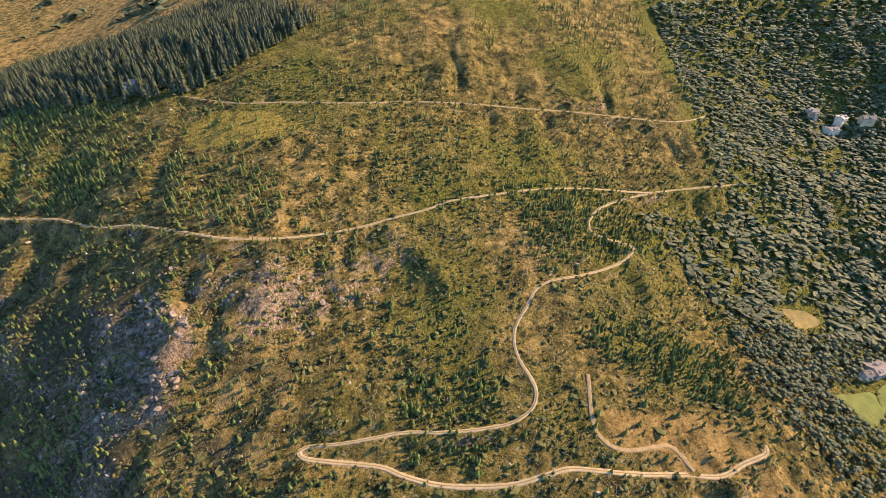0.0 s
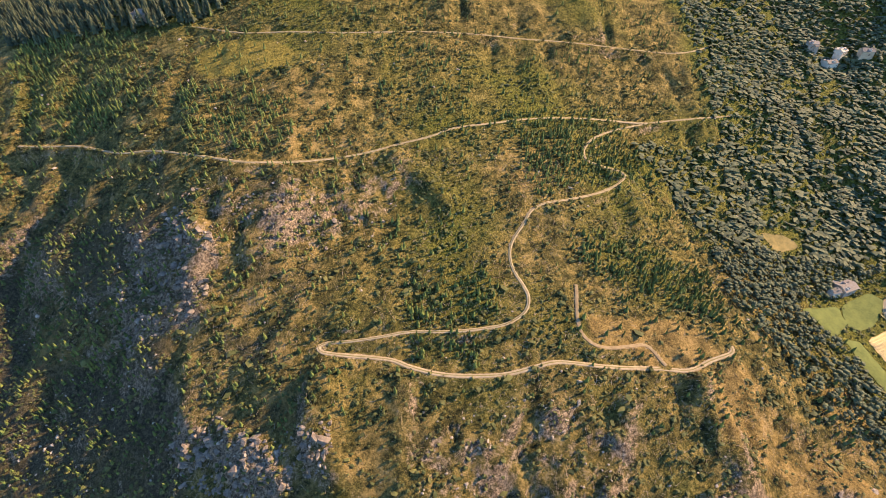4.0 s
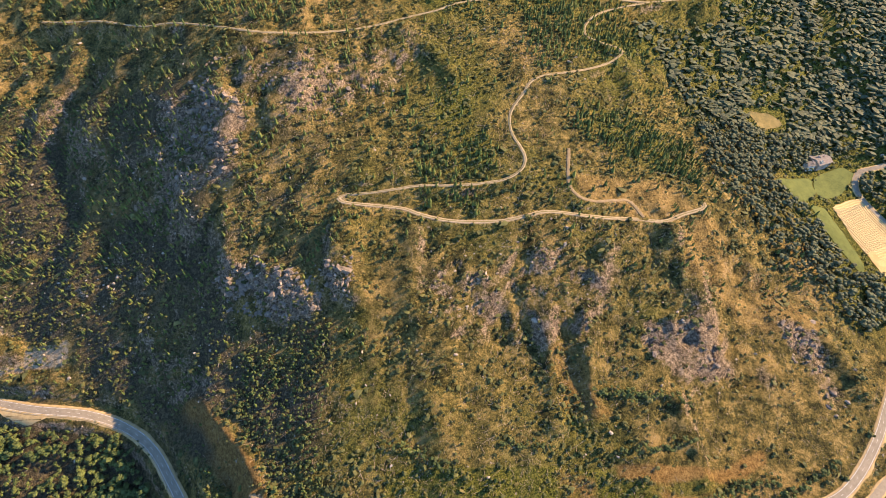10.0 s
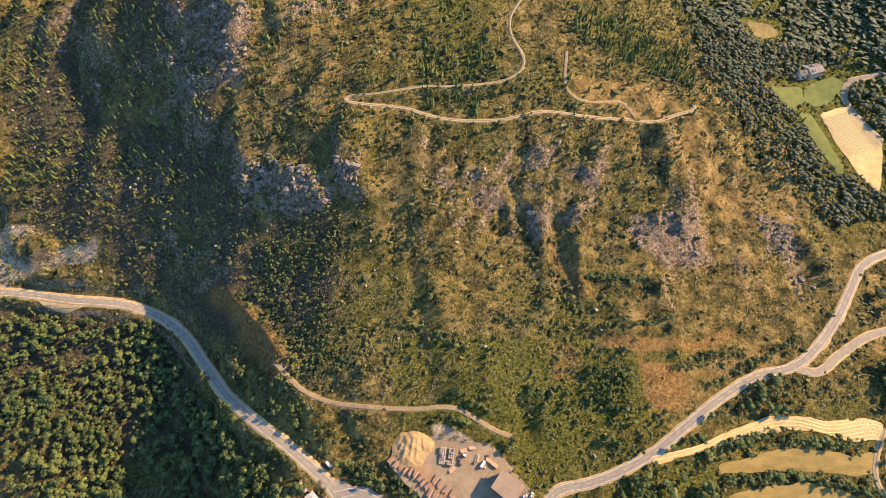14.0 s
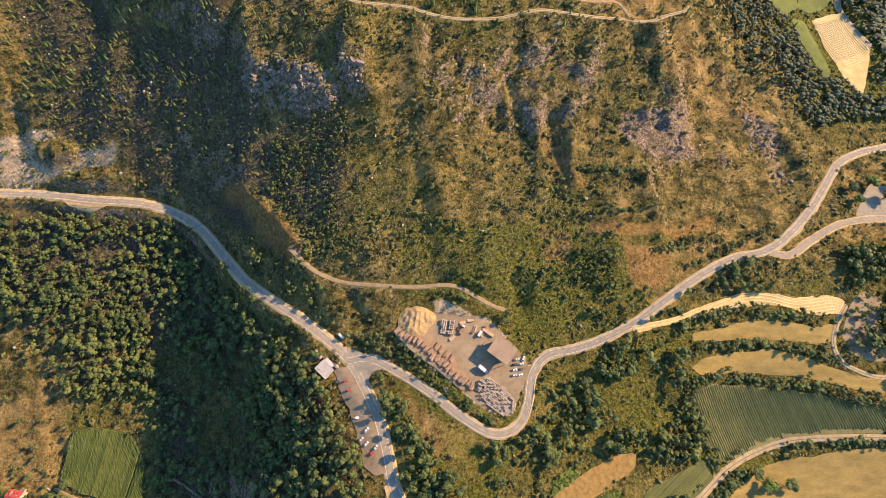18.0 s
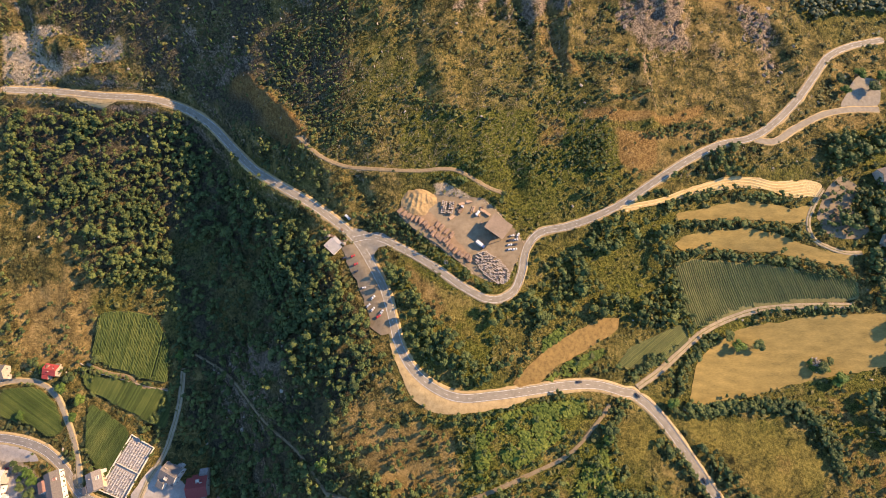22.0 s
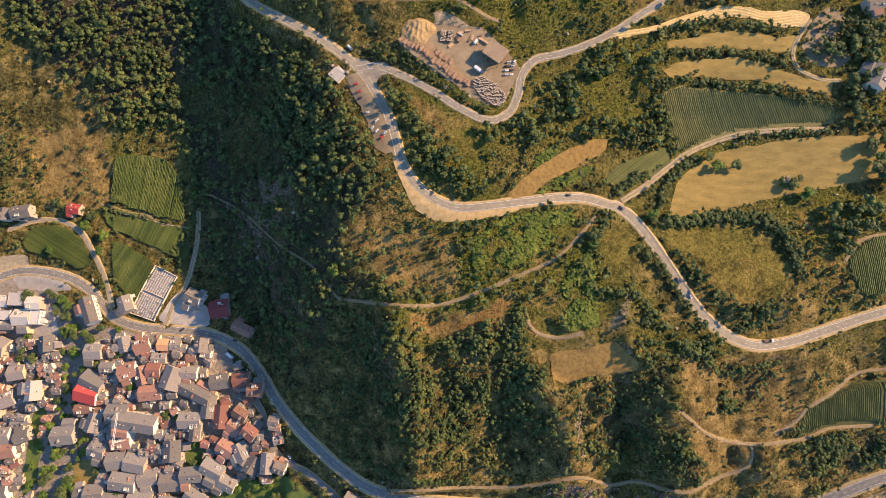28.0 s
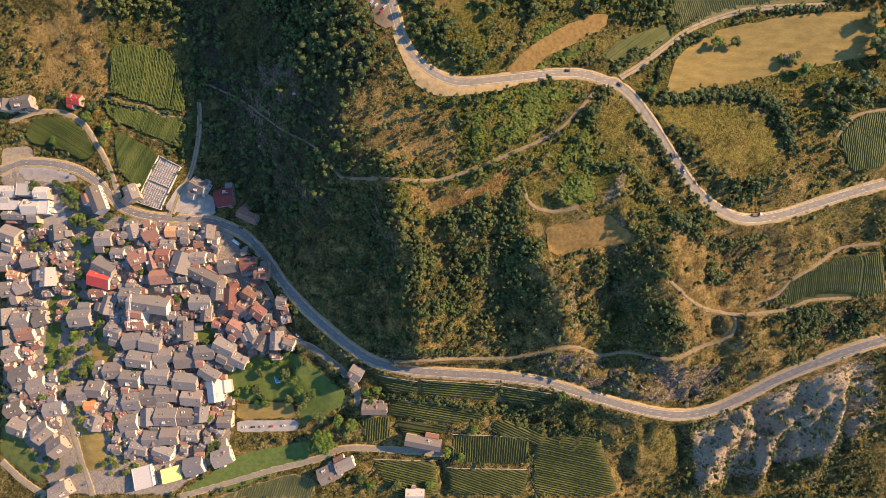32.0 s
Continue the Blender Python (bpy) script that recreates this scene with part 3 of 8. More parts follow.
HEDGES["c"] = [(195, -252), (234, -249), (270, -252), (285, -269), (287, -293)]
HEDGES["d"] = [(171, -259), (188, -222), (216, -197)]
HEDGES["e"] = [(198, -202), (225, -182), (262, -177), (325, -177)]
HEDGES["f"] = [(142, -229), (187, -208)]
HEDGES["h"] = [(162, -277), (183, -303), (207, -336), (228, -344)]
HEDGES["i"] = [(180, -137), (184, -160), (194, -195)]
HEDGES["j"] = [(169, -280), (195, -318), (220, -339), (244, -344)]
HEDGES["k"] = [(177, -258), (226, -252), (260, -254), (287, -274), (294, -300)]
HEDGES["l"] = [(109, -289), (124, -312), (148, -316)]
HEDGES["m"] = [(153, -316), (186, -349), (211, -362)]
HEDGES["n"] = [(-79, -518), (-13, -519), (52, -529), (106, -531)]
HEDGES["o"] = [(58, -527), (97, -548), (162, -552)]
HEDGES["p"] = [(-354, -222), (-307, -229), (-266, -239)]
HEDGES["q"] = [(-256, -178), (-257, -234), (-280, -276)]
HEDGES["r"] = [(-40, -154), (-21, -178), (-4, -214), (17, -237)]
HEDGES["s"] = [(-71, -461), (-23, -471), (34, -473)]
HEDGES["t"] = [(191, -353), (226, -376), (277, -370)]
HEDGES["row_a"] = [(103, 26), (132, 25), (171, 21)]
HEDGES["row_b"] = [(116, -10), (139, -9), (164, -4)]
HEDGES["row_c"] = [(164, -38), (191, -30), (223, -23)]
HEDGES["row_d"] = [(220, -37), (245, -24), (266, -14)]
HEDGES["row_e"] = [(36, -7), (69, -7)]
HEDGES["row_f"] = [(-38, -7), (-15, -14), (7, -25)]
HEDGES["row_g"] = [(5, -56), (29, -69)]
HEDGES["row_h"] = [(111, 25), (139, 24)]
HEDGES["row_straw"] = [(183, -94), (202, -88), (222, -83), (246, -83), (265, -85), (290, -90)]
HEDGES["row_hay"] = [(192, -111), (211, -109), (241, -107), (269, -110), (294, -117)]
HEDGES["row_vine"] = [(186, -136), (211, -132), (245, -134), (276, -139), (306, -148), (331, -152)]

# ---- materials ----
def nodes_of(name, rough=0.9, metal=0.0, spec=0.25):
    m = bpy.data.materials.new(name)
    m.use_nodes = True
    t = m.node_tree
    b = t.nodes["Principled BSDF"]
    b.inputs["Roughness"].default_value = rough
    b.inputs["Metallic"].default_value = metal
    b.inputs["Specular IOR Level"].default_value = spec
    return m, t, b


def noise_tex(t, scale, detail=4.0, rough=0.6, stretch=None):
    geo = t.nodes.new("ShaderNodeNewGeometry")
    n = t.nodes.new("ShaderNodeTexNoise")
    n.inputs["Scale"].default_value = scale
    n.inputs["Detail"].default_value = detail
    n.inputs["Roughness"].default_value = rough
    src = geo.outputs["Position"]
    if stretch:
        mp = t.nodes.new("ShaderNodeMapping")
        mp.inputs["Scale"].default_value = stretch
        t.links.new(src, mp.inputs[0])
        src = mp.outputs[0]
    t.links.new(src, n.inputs["Vector"])
    return n.outputs["Fac"]


def ramp(t, fac, stops):
    r = t.nodes.new("ShaderNodeValToRGB")
    e = r.color_ramp.elements
    while len(e) < len(stops):
        e.new(0.5)
    for el, (p, c) in zip(e, stops):
        el.position, el.color = p, (*c, 1)
    t.links.new(fac, r.inputs[0])
    return r.outputs[0]


def mix(t, fac, a, b, mode="MIX"):
    n = t.nodes.new("ShaderNodeMix")
    n.data_type, n.blend_type = "RGBA", mode
    for sock, v in ((n.inputs[0], fac), (n.inputs[6], a), (n.inputs[7], b)):
        if isinstance(v, bpy.types.NodeSocket):
            t.links.new(v, sock)
        elif isinstance(v, tuple):
            sock.default_value = (*v, 1)
        else:
            sock.default_value = v
    return n.outputs[2]


def maths(t, op, a, b=0.0):
    n = t.nodes.new("ShaderNodeMath")
    n.operation = op
    n.use_clamp = op in ("MULTIPLY_ADD",)
    for sock, v in zip(n.inputs, (a, b)):
        if isinstance(v, bpy.types.NodeSocket):
            t.links.new(v, sock)
        else:
            sock.default_value = v
    return n.outputs[0]


def span(t, v, lo, hi):
    n = t.nodes.new("ShaderNodeMapRange")
    n.inputs[1].default_value, n.inputs[2].default_value = lo, hi
    t.links.new(v, n.inputs[0])
    return n.outputs[0]


def bump(t, b, fac, strength, distance):
    n = t.nodes.new("ShaderNodeBump")
    n.inputs["Strength"].default_value = strength
    n.inputs["Distance"].default_value = distance
    t.links.new(fac, n.inputs["Height"])
    t.links.new(n.outputs[0], b.inputs["Normal"])


def plain(name, dark, light, scale=0.6, rough=0.9, rel=0.3, dist=0.1, metal=0.0, vary=0.0, spec=0.25, stretch=None):
    """A surface between two colours, with coarse and fine mottling."""
    m, t, b = nodes_of(name, rough, metal, spec)
    fine = noise_tex(t, scale * 6, 5, 0.7, stretch)
    coarse = noise_tex(t, scale, 3, 0.55, stretch)
    f = maths(t, "ADD", maths(t, "MULTIPLY", fine, 0.5), maths(t, "MULTIPLY", coarse, 0.5))
    col = mix(t, span(t, f, 0.34, 0.66), dark, light)
    if vary:
        oi = t.nodes.new("ShaderNodeObjectInfo")
        hs = t.nodes.new("ShaderNodeHueSaturation")
        v = maths(t, "ADD", maths(t, "MULTIPLY", oi.outputs["Random"], 2 * vary), 1 - vary)
        t.links.new(v, hs.inputs["Value"])
        hs.inputs["Saturation"].default_value = 1.0
        t.links.new(col, hs.inputs["Color"])
        col = hs.outputs[0]
    t.links.new(col, b.inputs["Base Color"])
    bump(t, b, fine, rel, dist)
    return m


def foliage(name, dark, light, warm, rough=0.75):
    """Leaves: each clump takes its own tint."""
    m, t, b = nodes_of(name, rough, 0.0, 0.2)
    geo = t.nodes.new("ShaderNodeNewGeometry")
    rnd = geo.outputs["Random Per Island"]
    patch = noise_tex(t, 0.035, 3, 0.6)
    col = mix(t, rnd, dark, light)
    col = mix(t, span(t, patch, 0.42, 0.72), col, mix(t, rnd, light, warm))
    t.links.new(col, b.inputs["Base Color"])
    b.inputs["Subsurface Weight"].default_value = 0.0
    return m


def ground_material():
    m, t, b = nodes_of("hillside", 0.95, 0.0, 0.1)

    def attr(n):
        a = t.nodes.new("ShaderNodeAttribute")
        a.attribute_name = n
        return a.outputs["Fac"]

    big = noise_tex(t, 0.018, 4, 0.6)
    mid = noise_tex(t, 0.085, 5, 0.7)
    small = noise_tex(t, 0.38, 6, 0.85)
    grit = noise_tex(t, 1.3, 4, 0.9)
    fine = maths(t, "ADD", maths(t, "MULTIPLY", small, 0.6), maths(t, "MULTIPLY", grit, 0.4))
    grass = ramp(t, maths(t, "ADD", maths(t, "MULTIPLY", mid, 0.42), maths(t, "MULTIPLY", fine, 0.58)),
                 [(0.435, (0.020, 0.021, 0.008)), (0.48, (0.074, 0.068, 0.022)), (0.52, (0.142, 0.114, 0.033)), (0.57, (0.31, 0.225, 0.084))])
    lush = ramp(t, fine, [(0.44, (0.020, 0.026, 0.006)), (0.5, (0.074, 0.085, 0.015)), (0.56, (0.175, 0.165, 0.034))])
    dry = ramp(t, maths(t, "ADD", maths(t, "MULTIPLY", mid, 0.4), maths(t, "MULTIPLY", fine, 0.6)),
               [(0.43, (0.070, 0.052, 0.021)), (0.5, (0.19, 0.135, 0.046)), (0.57, (0.33, 0.228, 0.086))])
    stone = ramp(t, maths(t, "ADD", maths(t, "MULTIPLY", grit, 0.45), maths(t, "MULTIPLY", small, 0.55)),
                 [(0.42, (0.032, 0.026, 0.021)), (0.49, (0.13, 0.10, 0.070)), (0.58, (0.40, 0.31, 0.215))])
    bare = ramp(t, small, [(0.35, (0.28, 0.215, 0.14)), (0.65, (0.52, 0.41, 0.27))])

    def over(base, top, mask, tex, soft=0.22, bias=0.0):
        f = maths(t, "ADD", maths(t, "MULTIPLY", mask, 1.0), maths(t, "SUBTRACT", tex, 0.5 - bias))
        return mix(t, span(t, f, 0.5 - soft, 0.5 + soft), base, top)

    col = over(grass, lush, attr("lush"), maths(t, "ADD", maths(t, "MULTIPLY", big, 0.5), maths(t, "MULTIPLY", mid, 0.5)), 0.2)
    alp = ramp(t, small, [(0.4, (0.095, 0.085, 0.018)), (0.6, (0.27, 0.215, 0.048))])
    col = over(col, dry, attr("dry"), mid, 0.2)
    col = over(col, alp, attr("alp"), mid, 0.2)
    earth = ramp(t, maths(t, "ADD", maths(t, "MULTIPLY", small, 0.6), maths(t, "MULTIPLY", grit, 0.4)), [(0.42, (0.085, 0.050, 0.017)), (0.5, (0.19, 0.118, 0.038)), (0.58, (0.33, 0.215, 0.080))])
    col = over(col, earth, attr("soil"), mid, 0.16)
    # dark brown-grey woodland floor that also paints deeper shade into the ground
    shaded_floor = ramp(t, fine, [(0.42, (0.028, 0.025, 0.018)), (0.5, (0.068, 0.059, 0.036)), (0.58, (0.150, 0.122, 0.070))])
    col = over(col, shaded_floor, attr("litter"), small, 0.22)
    col = over(col, stone, attr("rock"), small, 0.10)
    col = over(col, bare, attr("bare"), small, 0.15)
    paved = ramp(t, small, [(0.35, (0.21, 0.18, 0.145)), (0.65, (0.40, 0.345, 0.28))])
    col = over(col, paved, attr("paved"), mid, 0.12)
    t.links.new(col, b.inputs["Base Color"])
    rel = maths(t, "ADD", maths(t, "MULTIPLY", small, 0.7), maths(t, "MULTIPLY", grit, 0.3))
    bump(t, b, rel, 1.0, 3.6)
    return m


M_GROUND = ground_material()
M_ASPHALT = plain("asphalt", (0.125, 0.112, 0.094), (0.215, 0.193, 0.16), 0.25, 0.9, 0.15, 0.03)
M_ASPHALT_OLD = plain("worn_asphalt", (0.160, 0.137, 0.100), (0.275, 0.237, 0.172), 0.3, 0.92, 0.15, 0.03)
M_SAND = plain("sandy_verge", (0.24, 0.172, 0.078), (0.46, 0.337, 0.160), 0.3, 0.95, 0.4, 0.1)
M_GRAVEL = plain("pale_gravel", (0.20, 0.157, 0.094), (0.38, 0.302, 0.185), 0.35, 0.95, 0.4, 0.08)
M_PATH = plain("trodden_earth", (0.14, 0.105, 0.058), (0.28, 0.21, 0.115), 0.4, 0.95, 0.4, 0.08)
M_TUFT = plain("verge_grass", (0.09, 0.085, 0.028), (0.22, 0.175, 0.065), 0.8, 0.95, 0.5, 0.2)
M_WHITE = plain("road_paint", (0.62, 0.60, 0.55), (0.80, 0.78, 0.72), 1.5, 0.7, 0.1, 0.01)
M_STEEL = plain("galvanised_steel", (0.36, 0.36, 0.35), (0.55, 0.55, 0.53), 1.0, 0.45, 0.05, 0.01, 0.7)
M_YARD = plain("yard_hardstanding", (0.145, 0.108, 0.062), (0.26, 0.203, 0.125), 0.06, 0.95, 0.2, 0.05)
M_BARK = plain("bark", (0.06, 0.045, 0.03), (0.14, 0.105, 0.075), 2.0, 0.95, 0.6, 0.05)
M_BROAD = foliage("broadleaf", (0.024, 0.037, 0.013), (0.080, 0.104, 0.029), (0.138, 0.150, 0.038))
M_PINE = foliage("pine_needles", (0.032, 0.052, 0.015), (0.092, 0.122, 0.031), (0.165, 0.178, 0.042))
M_SHRUB = foliage("scrub_leaves", (0.030, 0.038, 0.013), (0.088, 0.094, 0.029), (0.168, 0.148, 0.045))
M_DRYTUFT = foliage("dry_tufts", (0.062, 0.060, 0.018), (0.135, 0.118, 0.034), (0.21, 0.17, 0.055))
M_GARDEN = foliage("garden_leaves", (0.030, 0.055, 0.010), (0.085, 0.135, 0.022), (0.18, 0.21, 0.035))
# far forest leaves: grey-green lifted in the colour to stand in for haze
M_HAZEWOOD = foliage("haze_lifted_leaves", (0.045, 0.055, 0.030), (0.086, 0.098, 0.047), (0.110, 0.118, 0.055))
M_SPRUCE = foliage("spruce_needles", (0.022, 0.030, 0.017), (0.050, 0.062, 0.034), (0.075, 0.085, 0.042))
M_BRAMBLE = foliage("bramble_leaves", (0.040, 0.062, 0.009), (0.100, 0.130, 0.018), (0.175, 0.180, 0.028))
M_ROCK = plain("granite", (0.15, 0.125, 0.095), (0.44, 0.365, 0.275), 0.5, 0.95, 0.8, 0.3)
M_CRAG = plain("grey_crag", (0.060, 0.050, 0.040), (0.27, 0.22, 0.17), 0.35, 0.95, 0.9, 0.4)
M_DEADWOOD = plain("bleached_wood", (0.20, 0.155, 0.105), (0.42, 0.335, 0.235), 1.2, 0.9, 0.4, 0.05)
M_CORN = foliage("maize_leaves", (0.032, 0.050, 0.012), (0.072, 0.098, 0.024), (0.12, 0.132, 0.034))
M_VINE = foliage("vine_leaves", (0.042, 0.054, 0.014), (0.092, 0.105, 0.026), (0.145, 0.145, 0.040))
M_SOIL = plain("field_soil", (0.15, 0.12, 0.055), (0.29, 0.225, 0.105), 0.5, 0.95, 0.5, 0.1)
M_SOILGREEN = plain("field_greenery", (0.045, 0.050, 0.018), (0.100, 0.100, 0.036), 0.5, 0.95, 0.5, 0.2)
M_HAY = plain("mown_hay", (0.140, 0.105, 0.030), (0.285, 0.203, 0.062), 0.13, 0.95, 0.4, 0.1, stretch=(0.55, 1.7, 1))
M_STRAW = plain("golden_straw", (0.32, 0.22, 0.085), (0.54, 0.39, 0.165), 0.15, 0.9, 0.4, 0.1)
M_MEADOW = plain("green_meadow", (0.060, 0.080, 0.018), (0.130, 0.150, 0.036), 0.12, 0.95, 0.4, 0.1)
M_SWATH = plain("pale_swath", (0.42, 0.31, 0.13), (0.62, 0.47, 0.22), 0.5, 0.9, 0.5, 0.1)
M_VINEFLOOR = plain("vineyard_floor", (0.105, 0.098, 0.034), (0.21, 0.18, 0.068), 0.3, 0.95, 0.4, 0.1)
M_ROUGHGRASS = plain("rough_pasture", (0.090, 0.080, 0.026), (0.23, 0.175, 0.062), 0.12, 0.95, 0.6, 0.3)
M_LAWN = plain("garden_lawn", (0.055, 0.085, 0.018), (0.12, 0.155, 0.036), 0.25, 0.95, 0.4, 0.1)
M_TERRACE = plain("ochre_terrace", (0.105, 0.067, 0.020), (0.285, 0.182, 0.056), 0.35, 0.95, 0.6, 0.2)

# ---- land ----
SPOTS = np.array([p for part_of in LAND.values() for p in part_of], float)


def _kernel(d2):
    return -np.sqrt(d2 + 484.0)


def _land_weights():
    n = len(SPOTS)
    a = np.zeros((n + 3, n + 3))
    a[:n, :n] = _kernel(((SPOTS[:, None, :2] - SPOTS[None, :, :2]) ** 2).sum(-1)) + np.eye(n) * 3.0
    q = np.c_[np.ones(n), SPOTS[:, :2] / 1000]
    a[:n, n:], a[n:, :n] = q, q.T
    return np.linalg.solve(a, np.r_[SPOTS[:, 2], 0, 0, 0])


WEIGHTS = _land_weights()


def broad_height(x, y):
    """The smooth lie of the land through the spot heights."""
    x, y = np.asarray(x, float), np.asarray(y, float)
    shape, x, y, n = x.shape, x.ravel(), y.ravel(), len(SPOTS)
    out = np.zeros(len(x))
    for i in range(0, len(x), 5000):
        s = slice(i, i + 5000)
        d2 = (x[s, None] - SPOTS[:, 0]) ** 2 + (y[s, None] - SPOTS[:, 1]) ** 2
        out[s] = _kernel(d2) @ WEIGHTS[:n] + WEIGHTS[n] + WEIGHTS[n + 1] * x[s] / 1000 + WEIGHTS[n + 2] * y[s] / 1000
    return out.reshape(shape)


def lattice(x, y, seed):
    """Value noise, 0 to 1, one cell a unit."""
    xi, yi = np.floor(x).astype(np.int64), np.floor(y).astype(np.int64)
    fx, fy = x - xi, y - yi
    fx, fy = fx * fx * (3 - 2 * fx), fy * fy * (3 - 2 * fy)

    def h(a, b):
        v = (a * 374761393 + b * 668265263 + seed * 1442695041) & 0xFFFFFFFF
        v = ((v ^ (v >> 13)) * 1274126177) & 0xFFFFFFFF
        return ((v ^ (v >> 16)) & 0xFFFF) / 65535.0

    top = h(xi, yi) * (1 - fx) + h(xi + 1, yi) * fx
    low = h(xi, yi + 1) * (1 - fx) + h(xi + 1, yi + 1) * fx
    return top * (1 - fy) + low * fy


def fractal(x, y, size, seed, octaves=4):
    out, amp, total = 0.0, 1.0, 0.0
    for k in range(octaves):
        out = out + amp * lattice(x / size * 2**k + 17.3 * k, y / size * 2**k + 5.1 * k, seed + k)
        total += amp
        amp *= 0.5
    return out / total


def axis_steps(lo, hi, step, far_lo, far_hi):
    core = list(np.arange(lo, hi + 0.1, step))
    d, v = step, core[-1]
    while v < far_hi:
        d *= 1.09
        v += d
        core.append(v)
    d, v, low = step, core[0], []
    while v > far_lo:
        d *= 1.09
        v -= d
        low.append(v)
    return np.array(low[::-1] + core)


XS = axis_steps(-480, 460, 3.0, -2900, 2900)
YS = axis_steps(-640, 560, 3.0, -2600, 3200)
GX, GY = np.meshgrid(XS, YS)
GZ = broad_height(GX, GY)


def inside(poly, x, y):
    """Whether points lie in a polygon."""
    p = np.array(poly, float)
    out = np.zeros(np.shape(x), bool)
    for (x0, y0), (x1, y1) in zip(p, np.roll(p, -1, 0)):
        if y0 == y1:
            continue
        out ^= ((y0 > y) != (y1 > y)) & (x < (x1 - x0) * (y - y0) / (y1 - y0) + x0)
    return out


def blur(a, times):
    for _ in range(times):
        a = (np.roll(a, 1, 0) + np.roll(a, -1, 0) + np.roll(a, 1, 1) + np.roll(a, -1, 1) + 2 * a) / 6
    return a


def zone(names, table, soft=4):
    m = np.zeros(GX.shape)
    for n in names:
        m = np.maximum(m, inside(table[n], GX, GY))
    return blur(m, soft)


def curve(points, step=3.0):
    """A smooth line through plan points, at even steps."""
    p = np.array(points, float)
    p = np.vstack([2 * p[0] - p[1], p, 2 * p[-1] - p[-2]])
    out = []
    for a, b, c, d in zip(p, p[1:], p[2:], p[3:]):
        n = max(2, int(np.hypot(*(c - b)) / 1.5))
        u = (np.arange(n) / n)[:, None]
        out.append(0.5 * (2 * b + (c - a) * u + (2 * a - 5 * b + 4 * c - d) * u * u + (3 * b - a - 3 * c + d) * u**3))
    q = np.vstack(out + [p[-2:-1]])
    run = np.r_[0, np.cumsum(np.hypot(*np.diff(q, axis=0).T))]
    s = np.linspace(0, run[-1], max(2, int(run[-1] / step) + 1))
    return np.c_[np.interp(s, run, q[:, 0]), np.interp(s, run, q[:, 1])]


def even(z, reach):
    k = np.ones(2 * reach + 1) / (2 * reach + 1)
    return np.convolve(np.pad(z, reach, mode="edge"), k, "valid")


# width, verge, how far the bench is cut into the slope, look
WAY_KIND = {
    "road_main_west": (6.6, 1.3, 7, "old"), "road_yard": (5.8, 0.5, 6, "old"), "road_east_branch": (5.0, 0.4, 5, "old"), "road_village": (7.4, 1.5, 7, "new"),
    "lane_lower": (4.6, 0.4, 4, "new"), "lane_south": (4.6, 0.5, 4, "old"), "lane_southwest": (4.8, 0.5, 4, "old"), "lane_street": (4.2, 0.2, 3, "old"),
    "lane_valley": (4.4, 0.6, 4, "old"), "lane_corn": (3.4, 0.5, 3, "old"), "lane_gully": (3.2, 0.6, 3, "gravel"), "track_mid": (1.5, 0.15, 4, "gravel"), "track_hairpin": (1.6, 0.15, 4, "gravel"), "path_gully_floor": (0.9, 0.2, 2, "earth"),
    "track_lower": (2.2, 0.25, 4, "gravel"), "track_top": (1.4, 0.15, 4, "gravel"), "path_field": (3.4, 0.5, 3, "gravel"), "path_loop_s": (1.8, 0.4, 3, "earth"), "path_cut": (2.0, 0.5, 3, "earth"), "path_drive": (2.6, 0.4, 3, "gravel"),
}
NEAR_WAY = np.full(GX.shape, 999.0)
LINES = {}
rng = np.random.default_rng(5)
# slopes first: gullies, ledges and humps
sx, sy = np.gradient(GZ, XS, axis=1), np.gradient(GZ, YS, axis=0)
STEEP = blur(np.hypot(sx, sy), 3)
calm = np.clip(zone(FIELDS, FIELDS, 3) + zone(["yard", "cemetery"], ZONES, 2) * 2 + zone(["town"], ZONES, 3) + zone(["east_yard", "layby", "layby_west", "layby_south", "junction"], SPACES, 3), 0, 1)
wild = np.clip((STEEP - 0.12) / 0.35, 0, 1) * (1 - calm)
warp = 46 * (fractal(GX, GY, 110, 11) - 0.5) + 16 * (fractal(GX, GY, 30, 13) - 0.5)
fit_in = np.clip(2.2 * (fractal(GX, GY, 75, 15) - 0.28), 0.15, 1)
fit_in = fit_in * (1 - 0.45 * np.exp(-(((GX - 60) / 170) ** 4) - ((GY - 20) / 75) ** 4))
ribs = np.abs(lattice((GX + warp) / 34, (GY + 0.4 * GX) / 120, 21) - 0.5) * 2
ribs2 = np.abs(lattice((GX + warp) / 15, (GY + 0.3 * GX) / 52, 27) - 0.5) * 2
GZ = GZ + wild * (fit_in * (10.5 * (ribs - 0.5) + 5.0 * (ribs2 - 0.5)) + 7.0 * (fractal(GX, GY, 45, 31) - 0.5) + 3.6 * (fractal(GX, GY, 12, 41, 3) - 0.5))
west_ribs = np.clip((-GX - 90) / 90, 0, 1) * np.clip((GY + 30) / 70, 0, 1) * np.clip((430 - GY) / 90, 0, 1)
GZ = GZ + west_ribs * (1 - calm) * 14.0 * fit_in * (np.abs(lattice((GX - 0.25 * GY + warp) / 48, GY / 150, 29) - 0.5) * 2 - 0.5)
crag_zone = zone(["cliff_west", "crag_mid", "rock_band", "rock_band_b", "rock_rib", "cliff_road", "cliff_se", "yard_cut", "dark_rock_a", "dark_rock_c"], ZONES, 10)
ledge = lattice((GX + warp) / 9, GY / 13, 51)
GZ = GZ + crag_zone * (1 - calm) * (4.6 * (np.round(ledge * 3) / 3 - 0.5) + 3.6 * (lattice(GX / 4.4, GY / 5.2, 57) - 0.5))
